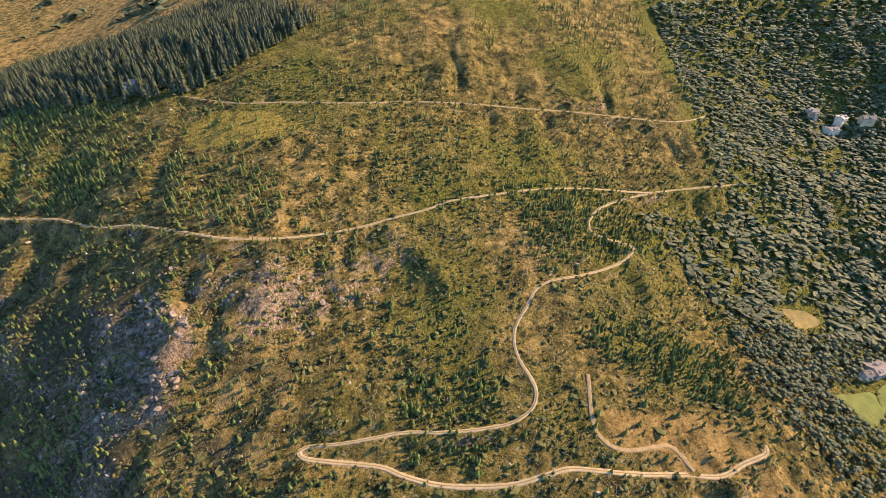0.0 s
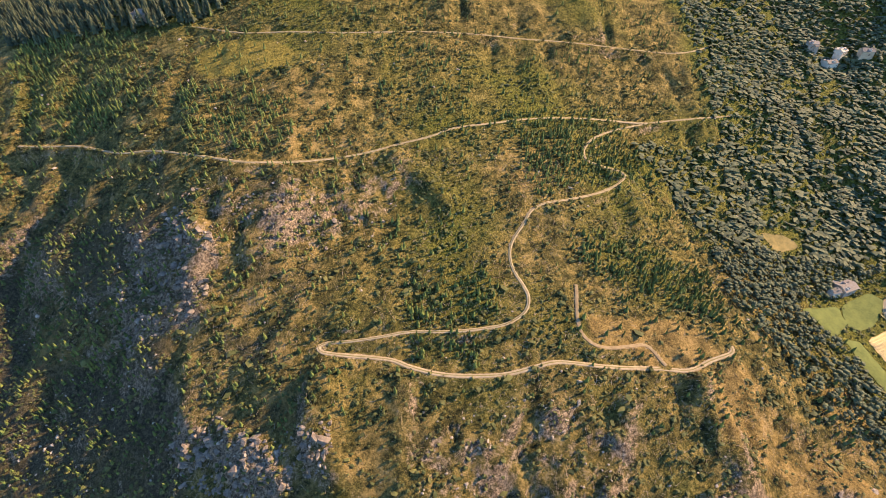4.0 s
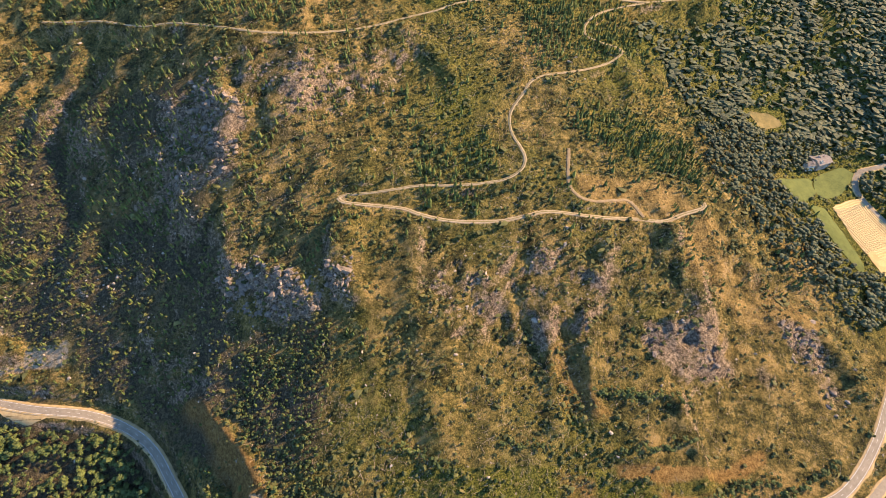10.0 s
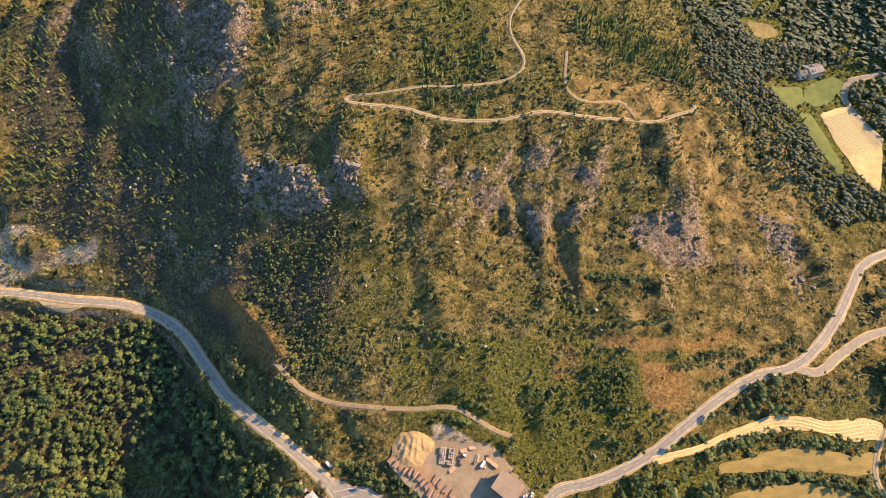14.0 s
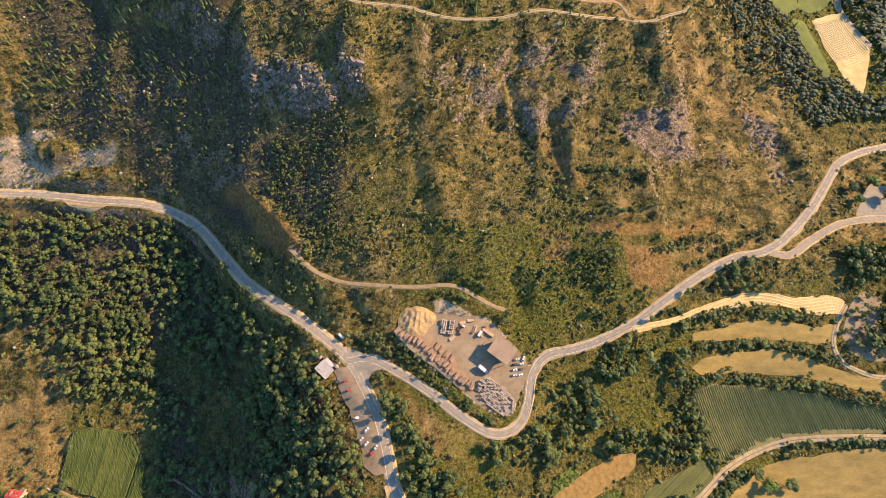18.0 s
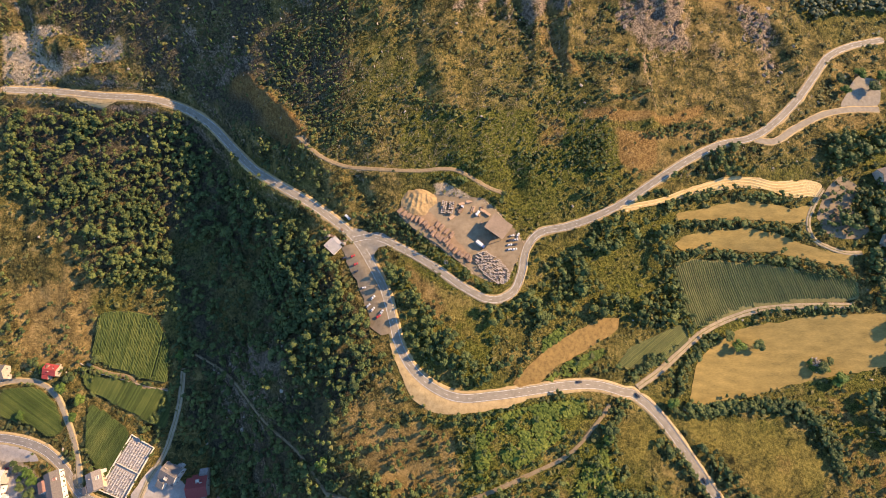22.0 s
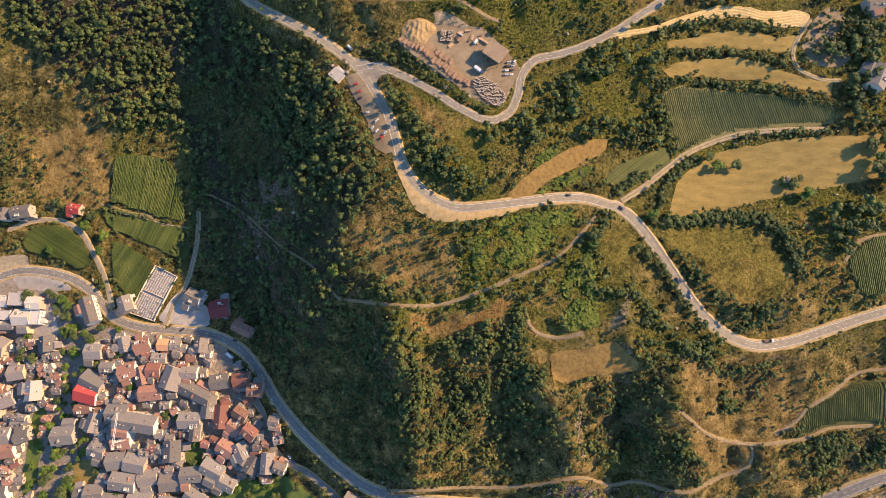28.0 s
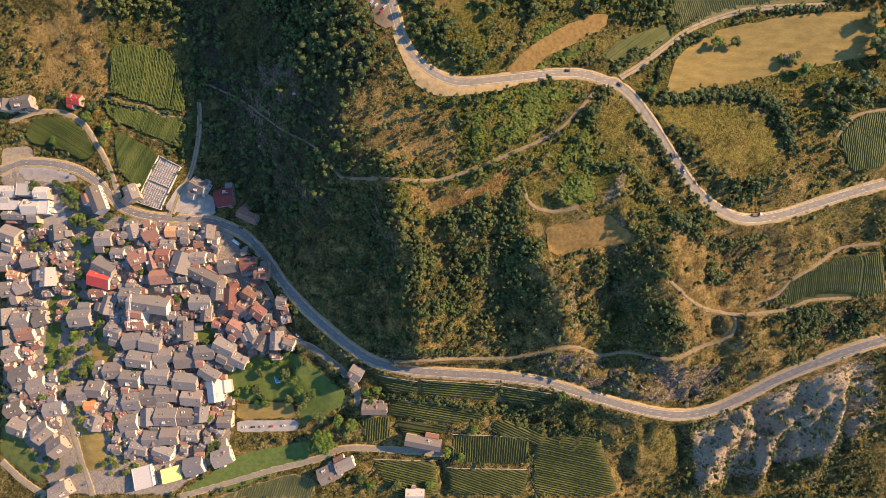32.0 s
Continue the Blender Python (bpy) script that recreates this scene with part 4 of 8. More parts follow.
spurs = np.clip((GX + 110) / 60, 0, 1) * np.clip((-300 - GY) / 60, 0, 1) * (1 - calm)
GZ = GZ + spurs * fit_in * (15.0 * (np.abs(lattice((GX + 0.35 * GY + warp) / 56, GY / 110, 63) - 0.5) * 2 - 0.5) + 6.0 * (np.abs(lattice((GX + 0.3 * GY + warp) / 19, GY / 50, 67) - 0.5) * 2 - 0.5))
# height and half-width of each crest; a gully is a crest turned over
CREST_KIND = {"ridge_1": (15, 19), "ridge_2": (9, 15), "ridge_3": (8, 17), "gully_1": (-8, 20), "gully_2": (-7, 19), "gully_3": (-7, 19), "berm": (6.0, 6.0),
              "south_d": (9, 8), "south_e": (9, 8), "south_f": (8, 8), "chute_a": (-6, 8), "chute_b": (-6, 8), "chute_c": (-6, 8), "spur_east": (8, 10), "spur_far": (3, 10), "rib_a": (4, 8), "rib_b": (4, 8), "rib_c": (4, 9), "rib_e": (4, 6), "rib_f": (4, 6), "rib_g": (6, 7), "spur_lit": (4, 9)}
crest_near = np.full(GX.shape, 999.0)
crest_wave = 34 * (fractal(GX, GY, 30, 65, 4) - 0.5)
for crest_name, points in CRESTS.items():
    rise_of, wide_of = CREST_KIND.get(crest_name, (6, 11))
    away = np.full(GX.shape, 999.0)
    for x, y in curve(points, 2.0):
        i0, i1 = np.searchsorted(XS, (x - 60, x + 60))
        j0, j1 = np.searchsorted(YS, (y - 60, y + 60))
        away[j0:j1, i0:i1] = np.minimum(away[j0:j1, i0:i1], np.hypot(GX[j0:j1, i0:i1] - x, GY[j0:j1, i0:i1] - y))
    away = np.abs(away + crest_wave * wide_of / 24)
    GZ = GZ + (1 - calm) * rise_of * np.exp(-((away / wide_of) ** 2))
    if rise_of > 0 and not crest_name.startswith("ridge"):
        crest_near = np.minimum(crest_near, away)
GZ = GZ + (1 - calm) * 0.5 * (lattice(GX / 6, GY / 6, 61) - 0.5)
bench = np.exp(-(((GX - 110) / 95) ** 6) - ((GY + 18) / 50) ** 6)
step_of = (GZ + 3 * fractal(GX, GY, 40, 97)) / 5.0
GZ = GZ - bench * (1 - calm) * 0.8 * np.sin(step_of * 2 * math.pi) * 5.0 / 6.28
for knoll, up in (("quarry_mound", 7), ("quarry_mound_b", 5)):
    GZ = GZ + up * zone([knoll], ZONES, 3)
GZ = GZ - 2.5 * zone(["pit"], ZONES, 2)
yard_mask = zone(["yard"], ZONES, 2)
GZ = GZ * (1 - np.clip(yard_mask * 1.6, 0, 1)) + 8.6 * np.clip(yard_mask * 1.6, 0, 1)

for way_name, points in ROADS.items():
    width, verge, cut, look_of = WAY_KIND.get(way_name, (1.7, 0.3, 2, "earth"))
    line = curve(points)
    z = broad_height(line[:, 0], line[:, 1])
    if look_of == "earth":
        z = GZ[np.clip(np.searchsorted(YS, line[:, 1]), 0, len(YS) - 1), np.clip(np.searchsorted(XS, line[:, 0]), 0, len(XS) - 1)]
    z = even(even(z, 6), 4) if len(z) > 30 else even(z, 3)
    LINES[way_name] = np.c_[line, z]


def settle_ends(a, at_end, b):
    """Let the end of one way meet the height of another."""
    la, lb = LINES[a], LINES[b]
    k = -1 if at_end else 0
    d = lb[np.argmin(np.hypot(*(lb[:, :2] - la[k, :2]).T)), 2] - la[k, 2]
    n = min(len(la), 16)
    fade = np.linspace(1, 0, n)
    if at_end:
        la[-n:, 2] += d * fade[::-1]
    else:
        la[:n, 2] += d * fade


settle_ends("road_yard", False, "road_main_west")
settle_ends("road_east_branch", False, "road_yard")
settle_ends("track_lower", False, "track_hairpin")
settle_ends("track_hairpin", False, "track_mid")
settle_ends("path_field", False, "road_main_west")
settle_ends("lane_lower", False, "road_village")

for way_name, line in LINES.items():
    width, verge, cut, look_of = WAY_KIND.get(way_name, (1.7, 0.3, 2, "earth"))
    reach = width / 2 + verge + 2.2 + cut
    best = np.full(GX.shape, 999.0)
    level = np.zeros(GX.shape)
    fine = np.c_[np.interp(np.arange(0, len(line) - 1, 0.5), np.arange(len(line)), line[:, 0]),
                 np.interp(np.arange(0, len(line) - 1, 0.5), np.arange(len(line)), line[:, 1]),
                 np.interp(np.arange(0, len(line) - 1, 0.5), np.arange(len(line)), line[:, 2])]
    for x, y, z in fine:
        i0, i1 = np.searchsorted(XS, (x - reach - 3, x + reach + 3))
        j0, j1 = np.searchsorted(YS, (y - reach - 3, y + reach + 3))
        d = np.hypot(GX[j0:j1, i0:i1] - x, GY[j0:j1, i0:i1] - y)
        won = d < best[j0:j1, i0:i1]
        best[j0:j1, i0:i1] = np.where(won, d, best[j0:j1, i0:i1])
        level[j0:j1, i0:i1] = np.where(won, z, level[j0:j1, i0:i1])
    w = np.clip(1 - (best - width / 2 - verge - 2.2) / cut, 0, 1)
    w = w * w * (3 - 2 * w)
    GZ = GZ * (1 - w) + (level - 0.35) * w
    NEAR_WAY = np.minimum(NEAR_WAY, best - width / 2 - verge)


def ground_z(x, y):
    """The height of the finished ground."""
    x, y = np.asarray(x, float), np.asarray(y, float)
    i = np.clip(np.searchsorted(XS, x) - 1, 0, len(XS) - 2)
    j = np.clip(np.searchsorted(YS, y) - 1, 0, len(YS) - 2)
    u, v = (x - XS[i]) / (XS[i + 1] - XS[i]), (y - YS[j]) / (YS[j + 1] - YS[j])
    return GZ[j, i] * (1 - u) * (1 - v) + GZ[j, i + 1] * u * (1 - v) + GZ[j + 1, i] * (1 - u) * v + GZ[j + 1, i + 1] * u * v


def grid_value(a, x, y):
    i = np.clip(np.searchsorted(XS, x) - 1, 0, len(XS) - 1)
    j = np.clip(np.searchsorted(YS, y) - 1, 0, len(YS) - 1)
    return a[j, i]


def mesh_of(name, verts, faces, mats, smooth=False, pick=None):
    """A mesh from arrays; faces all of one size, or a list."""
    me = bpy.data.meshes.new(name)
    if isinstance(faces, np.ndarray):
        k = faces.shape[1]
        me.vertices.add(len(verts))
        me.vertices.foreach_set("co", np.ascontiguousarray(verts, np.float32).ravel())
        me.loops.add(faces.size)
        me.loops.foreach_set("vertex_index", np.ascontiguousarray(faces, np.int32).ravel())
        me.polygons.add(len(faces))
        me.polygons.foreach_set("loop_start", np.arange(0, faces.size, k, dtype=np.int32))
    else:
        me.from_pydata([tuple(map(float, v)) for v in verts], [], faces)
    for m in mats if isinstance(mats, (list, tuple)) else [mats]:
        me.materials.append(m)
    if pick is not None:
        me.polygons.foreach_set("material_index", np.asarray(pick, np.int32))
    me.polygons.foreach_set("use_smooth", np.full(len(me.polygons), smooth))
    me.update(calc_edges=True)
    return me


def part(name, data, parent=None, label="", loc=None, rz=0.0, scale=None):
    """Links a mesh as one object under a thing or a part."""
    ob = new(name, data)
    if parent is not None:
        ob.parent = parent
    if loc is not None:
        ob.location = loc
    ob.rotation_euler = (0, 0, rz)
    if scale is not None:
        ob.scale = scale
    return tagged(ob, label)


def holder(name, x, y, z, rz, label, category, group="", kind=""):
    ob = new(name)
    ob.empty_display_size = 0.5
    ob.location, ob.rotation_euler = (x, y, z), (0, 0, rz)
    return tagged(ob, label, category, group, kind)


def ground():
    ny, nx = GX.shape
    verts = np.c_[GX.ravel(), GY.ravel(), GZ.ravel()]
    a = (np.arange(ny - 1)[:, None] * nx + np.arange(nx - 1)).ravel()
    me = mesh_of("ground", verts, np.c_[a, a + 1, a + nx + 1, a + nx], M_GROUND, True)
    slope = np.hypot(np.gradient(GZ, XS, axis=1), np.gradient(GZ, YS, axis=0))
    rough = fractal(GX, GY, 30, 71)
    west = np.clip((-GX - 60) / 80, 0, 1) * np.clip((GY + 40) / 60, 0, 1) * np.clip((420 - GY) / 80, 0, 1)
    rock = np.clip((slope - 0.42) * 0.6, 0, 0.4) + 0.16 * crag_zone + 0.46 * (rough - 0.5) + 0.05 * (GY > -30) * (GY < 330) + 0.20 * zone(["cliff_se", "cliff_road"], ZONES, 4)
    rock += 0.16 * np.exp(-((crest_near / 9) ** 2)) + 0.2 * zone(["gorge_rock"], ZONES, 5) + 0.06 * west
    rock += 0.34 * zone(["dark_rock_a", "dark_rock_b", "dark_rock_c"], ZONES, 2) + 0.3 * zone(["gully_scar", "gravel_gully"], ZONES, 2)
    rock -= 0.8 * zone(["pit", "scree_cut"], ZONES, 3)
    rock = np.where(NEAR_WAY < 2.5, rock * 0.7 + 0.08, rock)
    mounds = zone(["quarry_mound", "quarry_mound_b"], ZONES, 2)
    bare = 0.6 * zone(["cliff_se"], ZONES, 6) + 0.10 * crag_zone + 0.62 * zone(["quarry"], ZONES, 2) - 1.2 * mounds + 0.25 * zone(["scree_cut"], ZONES, 1) + 1.2 * zone(["yard"], ZONES, 1) + 0.8 * zone(["yard_cut"], ZONES, 1) + 0.5 * zone(["gravel_gully"], ZONES, 2)
    bare += np.clip(0.55 - NEAR_WAY / 5.0, 0, 0.55) * (lattice(GX / 8, GY / 8, 73) > 0.35)
    wet = zone(WOODS, WOODS, 4)
    lush = 0.20 + 0.24 * np.clip((GY - 150) / 120, 0, 1) * (GX > -200) + 0.5 * (fractal(GX, GY, 80, 81) - 0.5) * 2 + 0.14 * wet + 0.16 * (GY < 140) * (GY > -75) * (GX < 200) - 0.55 * west + 0.26 * ((GY < -20) & (GY > -360) & (GX > -40))
    lush += 0.6 * np.clip((GX - 330 + 0.16 * (GY - 100)) / 60, 0, 1) * (GY > 60)
    dry = 0.13 + 0.03 * (GY > 200) + 0.12 * (GY < -250) * (GX > -80) + 1.1 * (fractal(GX, GY, 60, 91) - 0.5) + 0.10 * west
    dry += 0.55 * zone(["clearing", "clearing_b", "dry_nw", "dry_mid", "dry_south", "dry_south_b", "dry_south_c"], ZONES, 3) + 0.25 * zone(["dry_nw_b"], ZONES, 5) + 0.6 * zone(["dry_verge"], ZONES, 2) + 0.16 * zone(["dry_slope_e"], ZONES, 6) + 0.14 * ((GX > 190) & (GY > -40) & (GY < 160))
    dry -= 0.6 * np.clip((GX - 330 + 0.16 * (GY - 100)) / 60, 0, 1) * (GY > 60)
    lush += 0.5 * zone(["yellow_meadow"], ZONES, 3) + 0.7 * zone(["green_a", "green_b", "green_patch"], ZONES, 4) + 0.35 * zone(["verge_green"], ZONES, 3) + 0.3 * mounds
    rock += 0.05 * zone(["slope_west"], WOODS, 5) - 0.5 * zone(["green_a", "green_b", "green_patch", "meadow_big", "meadow_round", "meadow_yellow"], ZONES, 4)
    soil = 0.85 * zone(["ochre_a", "ochre_b", "terrace_bare", "track_bare"], ZONES, 2) + 1.0 * zone(["scree_cut", "pit"], ZONES, 2) + 0.5 * zone(["ochre_c", "ochre_d", "rust_patch", "rust_slope"], ZONES, 4)
    # litter: forest floor under the woods, also deepening their shade in the colour
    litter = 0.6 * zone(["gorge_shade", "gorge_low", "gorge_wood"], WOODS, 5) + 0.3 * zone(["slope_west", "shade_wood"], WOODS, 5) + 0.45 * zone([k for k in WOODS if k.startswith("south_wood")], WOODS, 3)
    # darker open slope; the west term paints that flank's deep shade
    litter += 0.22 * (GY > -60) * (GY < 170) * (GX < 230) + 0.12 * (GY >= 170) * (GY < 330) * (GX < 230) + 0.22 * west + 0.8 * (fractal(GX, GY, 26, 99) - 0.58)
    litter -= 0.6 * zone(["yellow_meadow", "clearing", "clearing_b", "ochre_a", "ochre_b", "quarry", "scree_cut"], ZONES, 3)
    soil += 0.5 * zone(["yard_bank"], WOODS, 2) + 0.14 * ((GX > -30) & (GX < 240) & (GY > -75) & (GY < 70)) + 0.7 * (fractal(GX, GY, 34, 93) - 0.55)
    far_dry = np.clip((GY - 900) / 300, 0, 0.25) * (GX < -300)
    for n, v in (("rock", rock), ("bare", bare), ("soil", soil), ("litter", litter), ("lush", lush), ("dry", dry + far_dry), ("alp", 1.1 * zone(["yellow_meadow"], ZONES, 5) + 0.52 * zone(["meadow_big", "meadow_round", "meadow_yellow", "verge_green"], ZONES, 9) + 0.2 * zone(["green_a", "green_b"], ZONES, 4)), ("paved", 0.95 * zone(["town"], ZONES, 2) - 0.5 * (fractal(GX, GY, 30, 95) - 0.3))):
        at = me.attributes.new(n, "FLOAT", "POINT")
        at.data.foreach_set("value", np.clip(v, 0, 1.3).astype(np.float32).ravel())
    return tagged(new("ground", me), "steep rocky hillside with dry grass and scrub", "ground", "", "structure")


GROUND = ground()


def ribbon(line, offsets, drop=None, rise=0.0):
    """A strip along a line; offsets across it in metres."""
    t = np.gradient(line[:, :2], axis=0)
    t /= np.maximum(np.hypot(*t.T), 1e-6)[:, None]
    nrm = np.c_[-t[:, 1], t[:, 0]]
    k = np.shape(offsets)[-1]
    off = np.array(offsets, float)
    if off.ndim == 1:
        off = np.repeat(off[None], len(line), 0)
    v = np.zeros((len(line), k, 3))
    v[:, :, :2] = line[:, None, :2] + nrm[:, None] * off[:, :, None]
    v[:, :, 2] = line[:, None, 2] + rise + (np.array(drop)[None] if drop is not None else 0)
    a = (np.arange(len(line) - 1)[:, None] * k + np.arange(k - 1)).ravel()
    return v.reshape(-1, 3), np.c_[a, a + k, a + k + 1, a + 1]


WAY_LABEL = {
    "old": "pale worn asphalt road with sandy verges", "new": "grey asphalt road with white edge lines",
    "gravel": "pale dusty gravel track cut into the slope", "earth": "narrow trodden earth path",
}


def ways():
    for n, (way_name, line) in enumerate(LINES.items()):
        width, verge, cut, look_of = WAY_KIND.get(way_name, (1.7, 0.3, 2, "earth"))
        h = width / 2
        up = 0.004 * n
        rim_of = 0.8 if look_of in ("old", "new") else 0.35
        wob = np.c_[[even(rng.normal(0, 1.0, len(line)), 2) for _ in range(2)]].T
        mat = {"old": M_ASPHALT_OLD, "new": M_ASPHALT, "gravel": M_GRAVEL, "earth": M_PATH}[look_of]
        base_name = "road" if look_of in ("old", "new") else "track" if look_of == "gravel" else "path"
        edge = verge + np.abs(wob) * (0.9 if look_of in ("old", "new") else 0.35)
        zero = np.zeros(len(line))
        off = np.c_[-h - edge[:, 0] - rim_of, -h - edge[:, 0], zero - h, zero, zero + h, h + edge[:, 1], h + edge[:, 1] + rim_of]
        v, f = ribbon(line, off, (-0.9, -0.12, -0.05, -0.02, -0.05, -0.12, -0.9), up)
        bed = new(base_name, mesh_of(base_name, v, f, M_SAND if look_of in ("old", "new") else mat, True))
        tagged(bed, WAY_LABEL[look_of], base_name, "", "structure")
        if look_of in ("old", "new"):
            v, f = ribbon(line, (-h, -h / 2, 0, h / 2, h), (-0.02, 0.03, 0.05, 0.03, -0.02), up)
            part("carriageway", mesh_of("carriageway", v, f, mat, True), bed, "asphalt surface with faint tyre wear")
            if width > 5.4:
                for s in (-1, 1):
                    v, f = ribbon(line, (s * (h - 0.55) - 0.075, s * (h - 0.55) + 0.075), (0.035, 0.035), up)
                    part("edge_line", mesh_of("edge_line", v, f, M_WHITE), bed, "white painted edge line")
                vs, fs = [], []
                for i in range(0, len(line) - 2, 3):
                    v, f = ribbon(line[i:i + 2], (-0.045, 0.045), (0.062, 0.062), up)
                    fs.append(f + 4 * len(vs))
                    vs.append(v)
                dash = part("centre_line", mesh_of("centre_line", np.vstack(vs), np.vstack(fs), M_WHITE), bed, "dashed white centre line")
        elif look_of == "gravel":
            v, f = ribbon(line, np.c_[-0.28 + 0.12 * wob[:, 0], 0.28 + 0.12 * wob[:, 1]], (0.03, 0.03), up)
            part("grass_strip", mesh_of("grass_strip", v, f, M_TUFT), bed, "thin strip of dry grass between wheel ruts")


ways()

# ---- fields and crops ----
from mathutils import geometry as plane_geometry

# surface, crop, row spacing, row height, row width, row direction in degrees, label
FIELD_KIND = {
    "straw_strip": (M_STRAW, "swath", 2.4, 0, 0, 0, "strip of golden cut straw between hedges"),
    "straw_valley": (M_STRAW, "swath", 3.2, 0.25, 1.1, 62, "golden straw field with curving swaths"),
    "hay_strip": (M_HAY, None, 0, 0, 0, 0, "terraced strip of dry mown grass"), "hay_strip_b": (M_HAY, None, 0, 0, 0, 0, "terraced strip of dry mown grass"),
    "big_field": (M_HAY, None, 0, 0, 0, 0, "wide dry mown field with a stone heap"), "hay_valley": (M_ROUGHGRASS, None, 0, 0, 0, 0, "dry hay meadow in the shaded valley"),
    "ochre_slope": (M_TERRACE, None, 0, 0, 0, 0, "ochre slope of dry grass"), "terrace_field": (M_TERRACE, None, 0, 0, 0, 0, "small dry terrace field"),
    "bean_field": (M_SOILGREEN, "vine", 1.15, 0.4, 0.95, 38, "small green field in rows"),
    "vineyard_east": (M_VINEFLOOR, "vine", 1.8, 0.7, 0.95, 108, "vineyard in straight rows on brown soil"),
    "corn_north": (M_SOILGREEN, "corn", 1.5, 2.0, 1.15, 80, "dense green maize field in rows"), "corn_mid": (M_SOILGREEN, "corn", 1.5, 2.0, 1.3, 70, "dense green maize field"),
    "corn_south": (M_SOILGREEN, "corn", 1.5, 2.0, 1.3, 60, "dense green maize field by the walled graves"), "corn_west": (M_SOILGREEN, "corn", 1.5, 2.0, 1.3, 150, "green crop strips between lanes"),
    "vine_se": (M_SOILGREEN, "vine", 1.8, 0.8, 1.0, 95, "vineyard plot on a hill terrace"), "green_se": (M_SOILGREEN, "corn", 1.6, 1.2, 1.3, 100, "bright green crop field"),
    "dark_field": (M_LAWN, None, 0, 0, 0, 0, "green mown meadow below the village"), "rows_south": (M_SOIL, "vine", 2.2, 1.2, 1.0, 70, "striped plot of low crop rows"),
    "field_sw": (M_MEADOW, None, 0, 0, 0, 0, "green meadow beside the lane"),
    "grass_valley": (M_MEADOW, None, 0, 0, 0, 0, "bright green valley meadow"), "grass_strip": (M_MEADOW, None, 0, 0, 0, 0, "narrow green strip beside the straw field"), "grass_valley_b": (M_MEADOW, None, 0, 0, 0, 0, "bright green valley meadow"),
}
TERRACE_ANGLE = {"vine_a": -10, "vine_b": -5, "vine_c": -8, "vine_d": -9, "vine_e": 88, "vine_f": -12, "vine_g": -14, "vine_h": -20, "vine_i": 85, "vine_j": -25, "vine_k": -8, "vine_l": -4}
for k, a in TERRACE_ANGLE.items():
    FIELD_KIND[k] = (M_SOILGREEN, "vine", 2.4, 1.5, 1.15, a, "terraced vineyard plot with green rows")
FIELD_MASK = np.zeros(GX.shape, bool)
for k in FIELDS:
    FIELD_MASK |= inside(FIELDS[k], GX, GY)


def outline(points, step=4.0):
    p = np.array(points, float)
    # rounded corners
    q = []
    for a, b, c in zip(np.roll(p, 1, 0), p, np.roll(p, -1, 0)):
        q += [b + (a - b) * 0.18, b + (a + c - 2 * b) * 0.05, b + (c - b) * 0.18]
    q = np.array(q)
    out = []
    for a, b in zip(q, np.roll(q, -1, 0)):
        n = max(1, int(np.hypot(*(b - a)) / step))
        out += [a + (b - a) * i / n for i in range(n)]
    out = np.array(out)
    r = np.random.default_rng(len(out))
    return out + even(r.normal(0, 0.8, 2 * len(out)), 1).reshape(-1, 2)


def crop_rows(poly, spacing, height, wide, degrees, leafy, seed):
    r = np.random.default_rng(seed)
    a = radians(degrees)
    u, v = np.array((math.cos(a), math.sin(a))), np.array((-math.sin(a), math.cos(a)))
    p = np.array(poly)
    lo, hi = (p @ v).min(), (p @ v).max()
    vs, fs, n = [], [], 0
    for s in np.arange(lo + spacing / 2, hi, spacing):
        along = np.arange((p @ u).min(), (p @ u).max(), 1.7)
        x, y = along * u[0] + s * v[0], along * u[1] + s * v[1]
        ok = inside(poly, x, y) & (grid_value(NEAR_WAY, x, y) > 0.3)
        if r.random() < 0.004:
            continue
        run = []
        for i in range(len(along)):
            if ok[i] and not (leafy and r.random() < 0.015):
                run.append(i)
            if (not ok[i] or i == len(along) - 1) and run:
                if len(run) > 2:
                    k = len(run)
                    cx, cy = x[run] + r.normal(0, 0.12, k), y[run] + r.normal(0, 0.12, k)
                    z = ground_z(cx, cy)
                    hh, ww = height * r.uniform(0.75, 1.2, k), wide * r.uniform(0.7, 1.2, k) / 2
                    sec = np.zeros((k, 4, 3))
                    for c, (o, up) in enumerate(((-1, 0.05), (-0.55, 0.9), (0.55, 1.0), (1, 0.05))):
                        sec[:, c, 0], sec[:, c, 1] = cx + v[0] * o * ww, cy + v[1] * o * ww
                        sec[:, c, 2] = z + 0.1 + hh * up
                    b = (np.arange(k - 1)[:, None] * 4 + np.arange(3)).ravel() + n
                    fs.append(np.c_[b, b + 1, b + 5, b + 4])
                    vs.append(sec.reshape(-1, 3))
                    n += 4 * k
                run = []
    return (np.vstack(vs), np.vstack(fs)) if vs else (None, None)


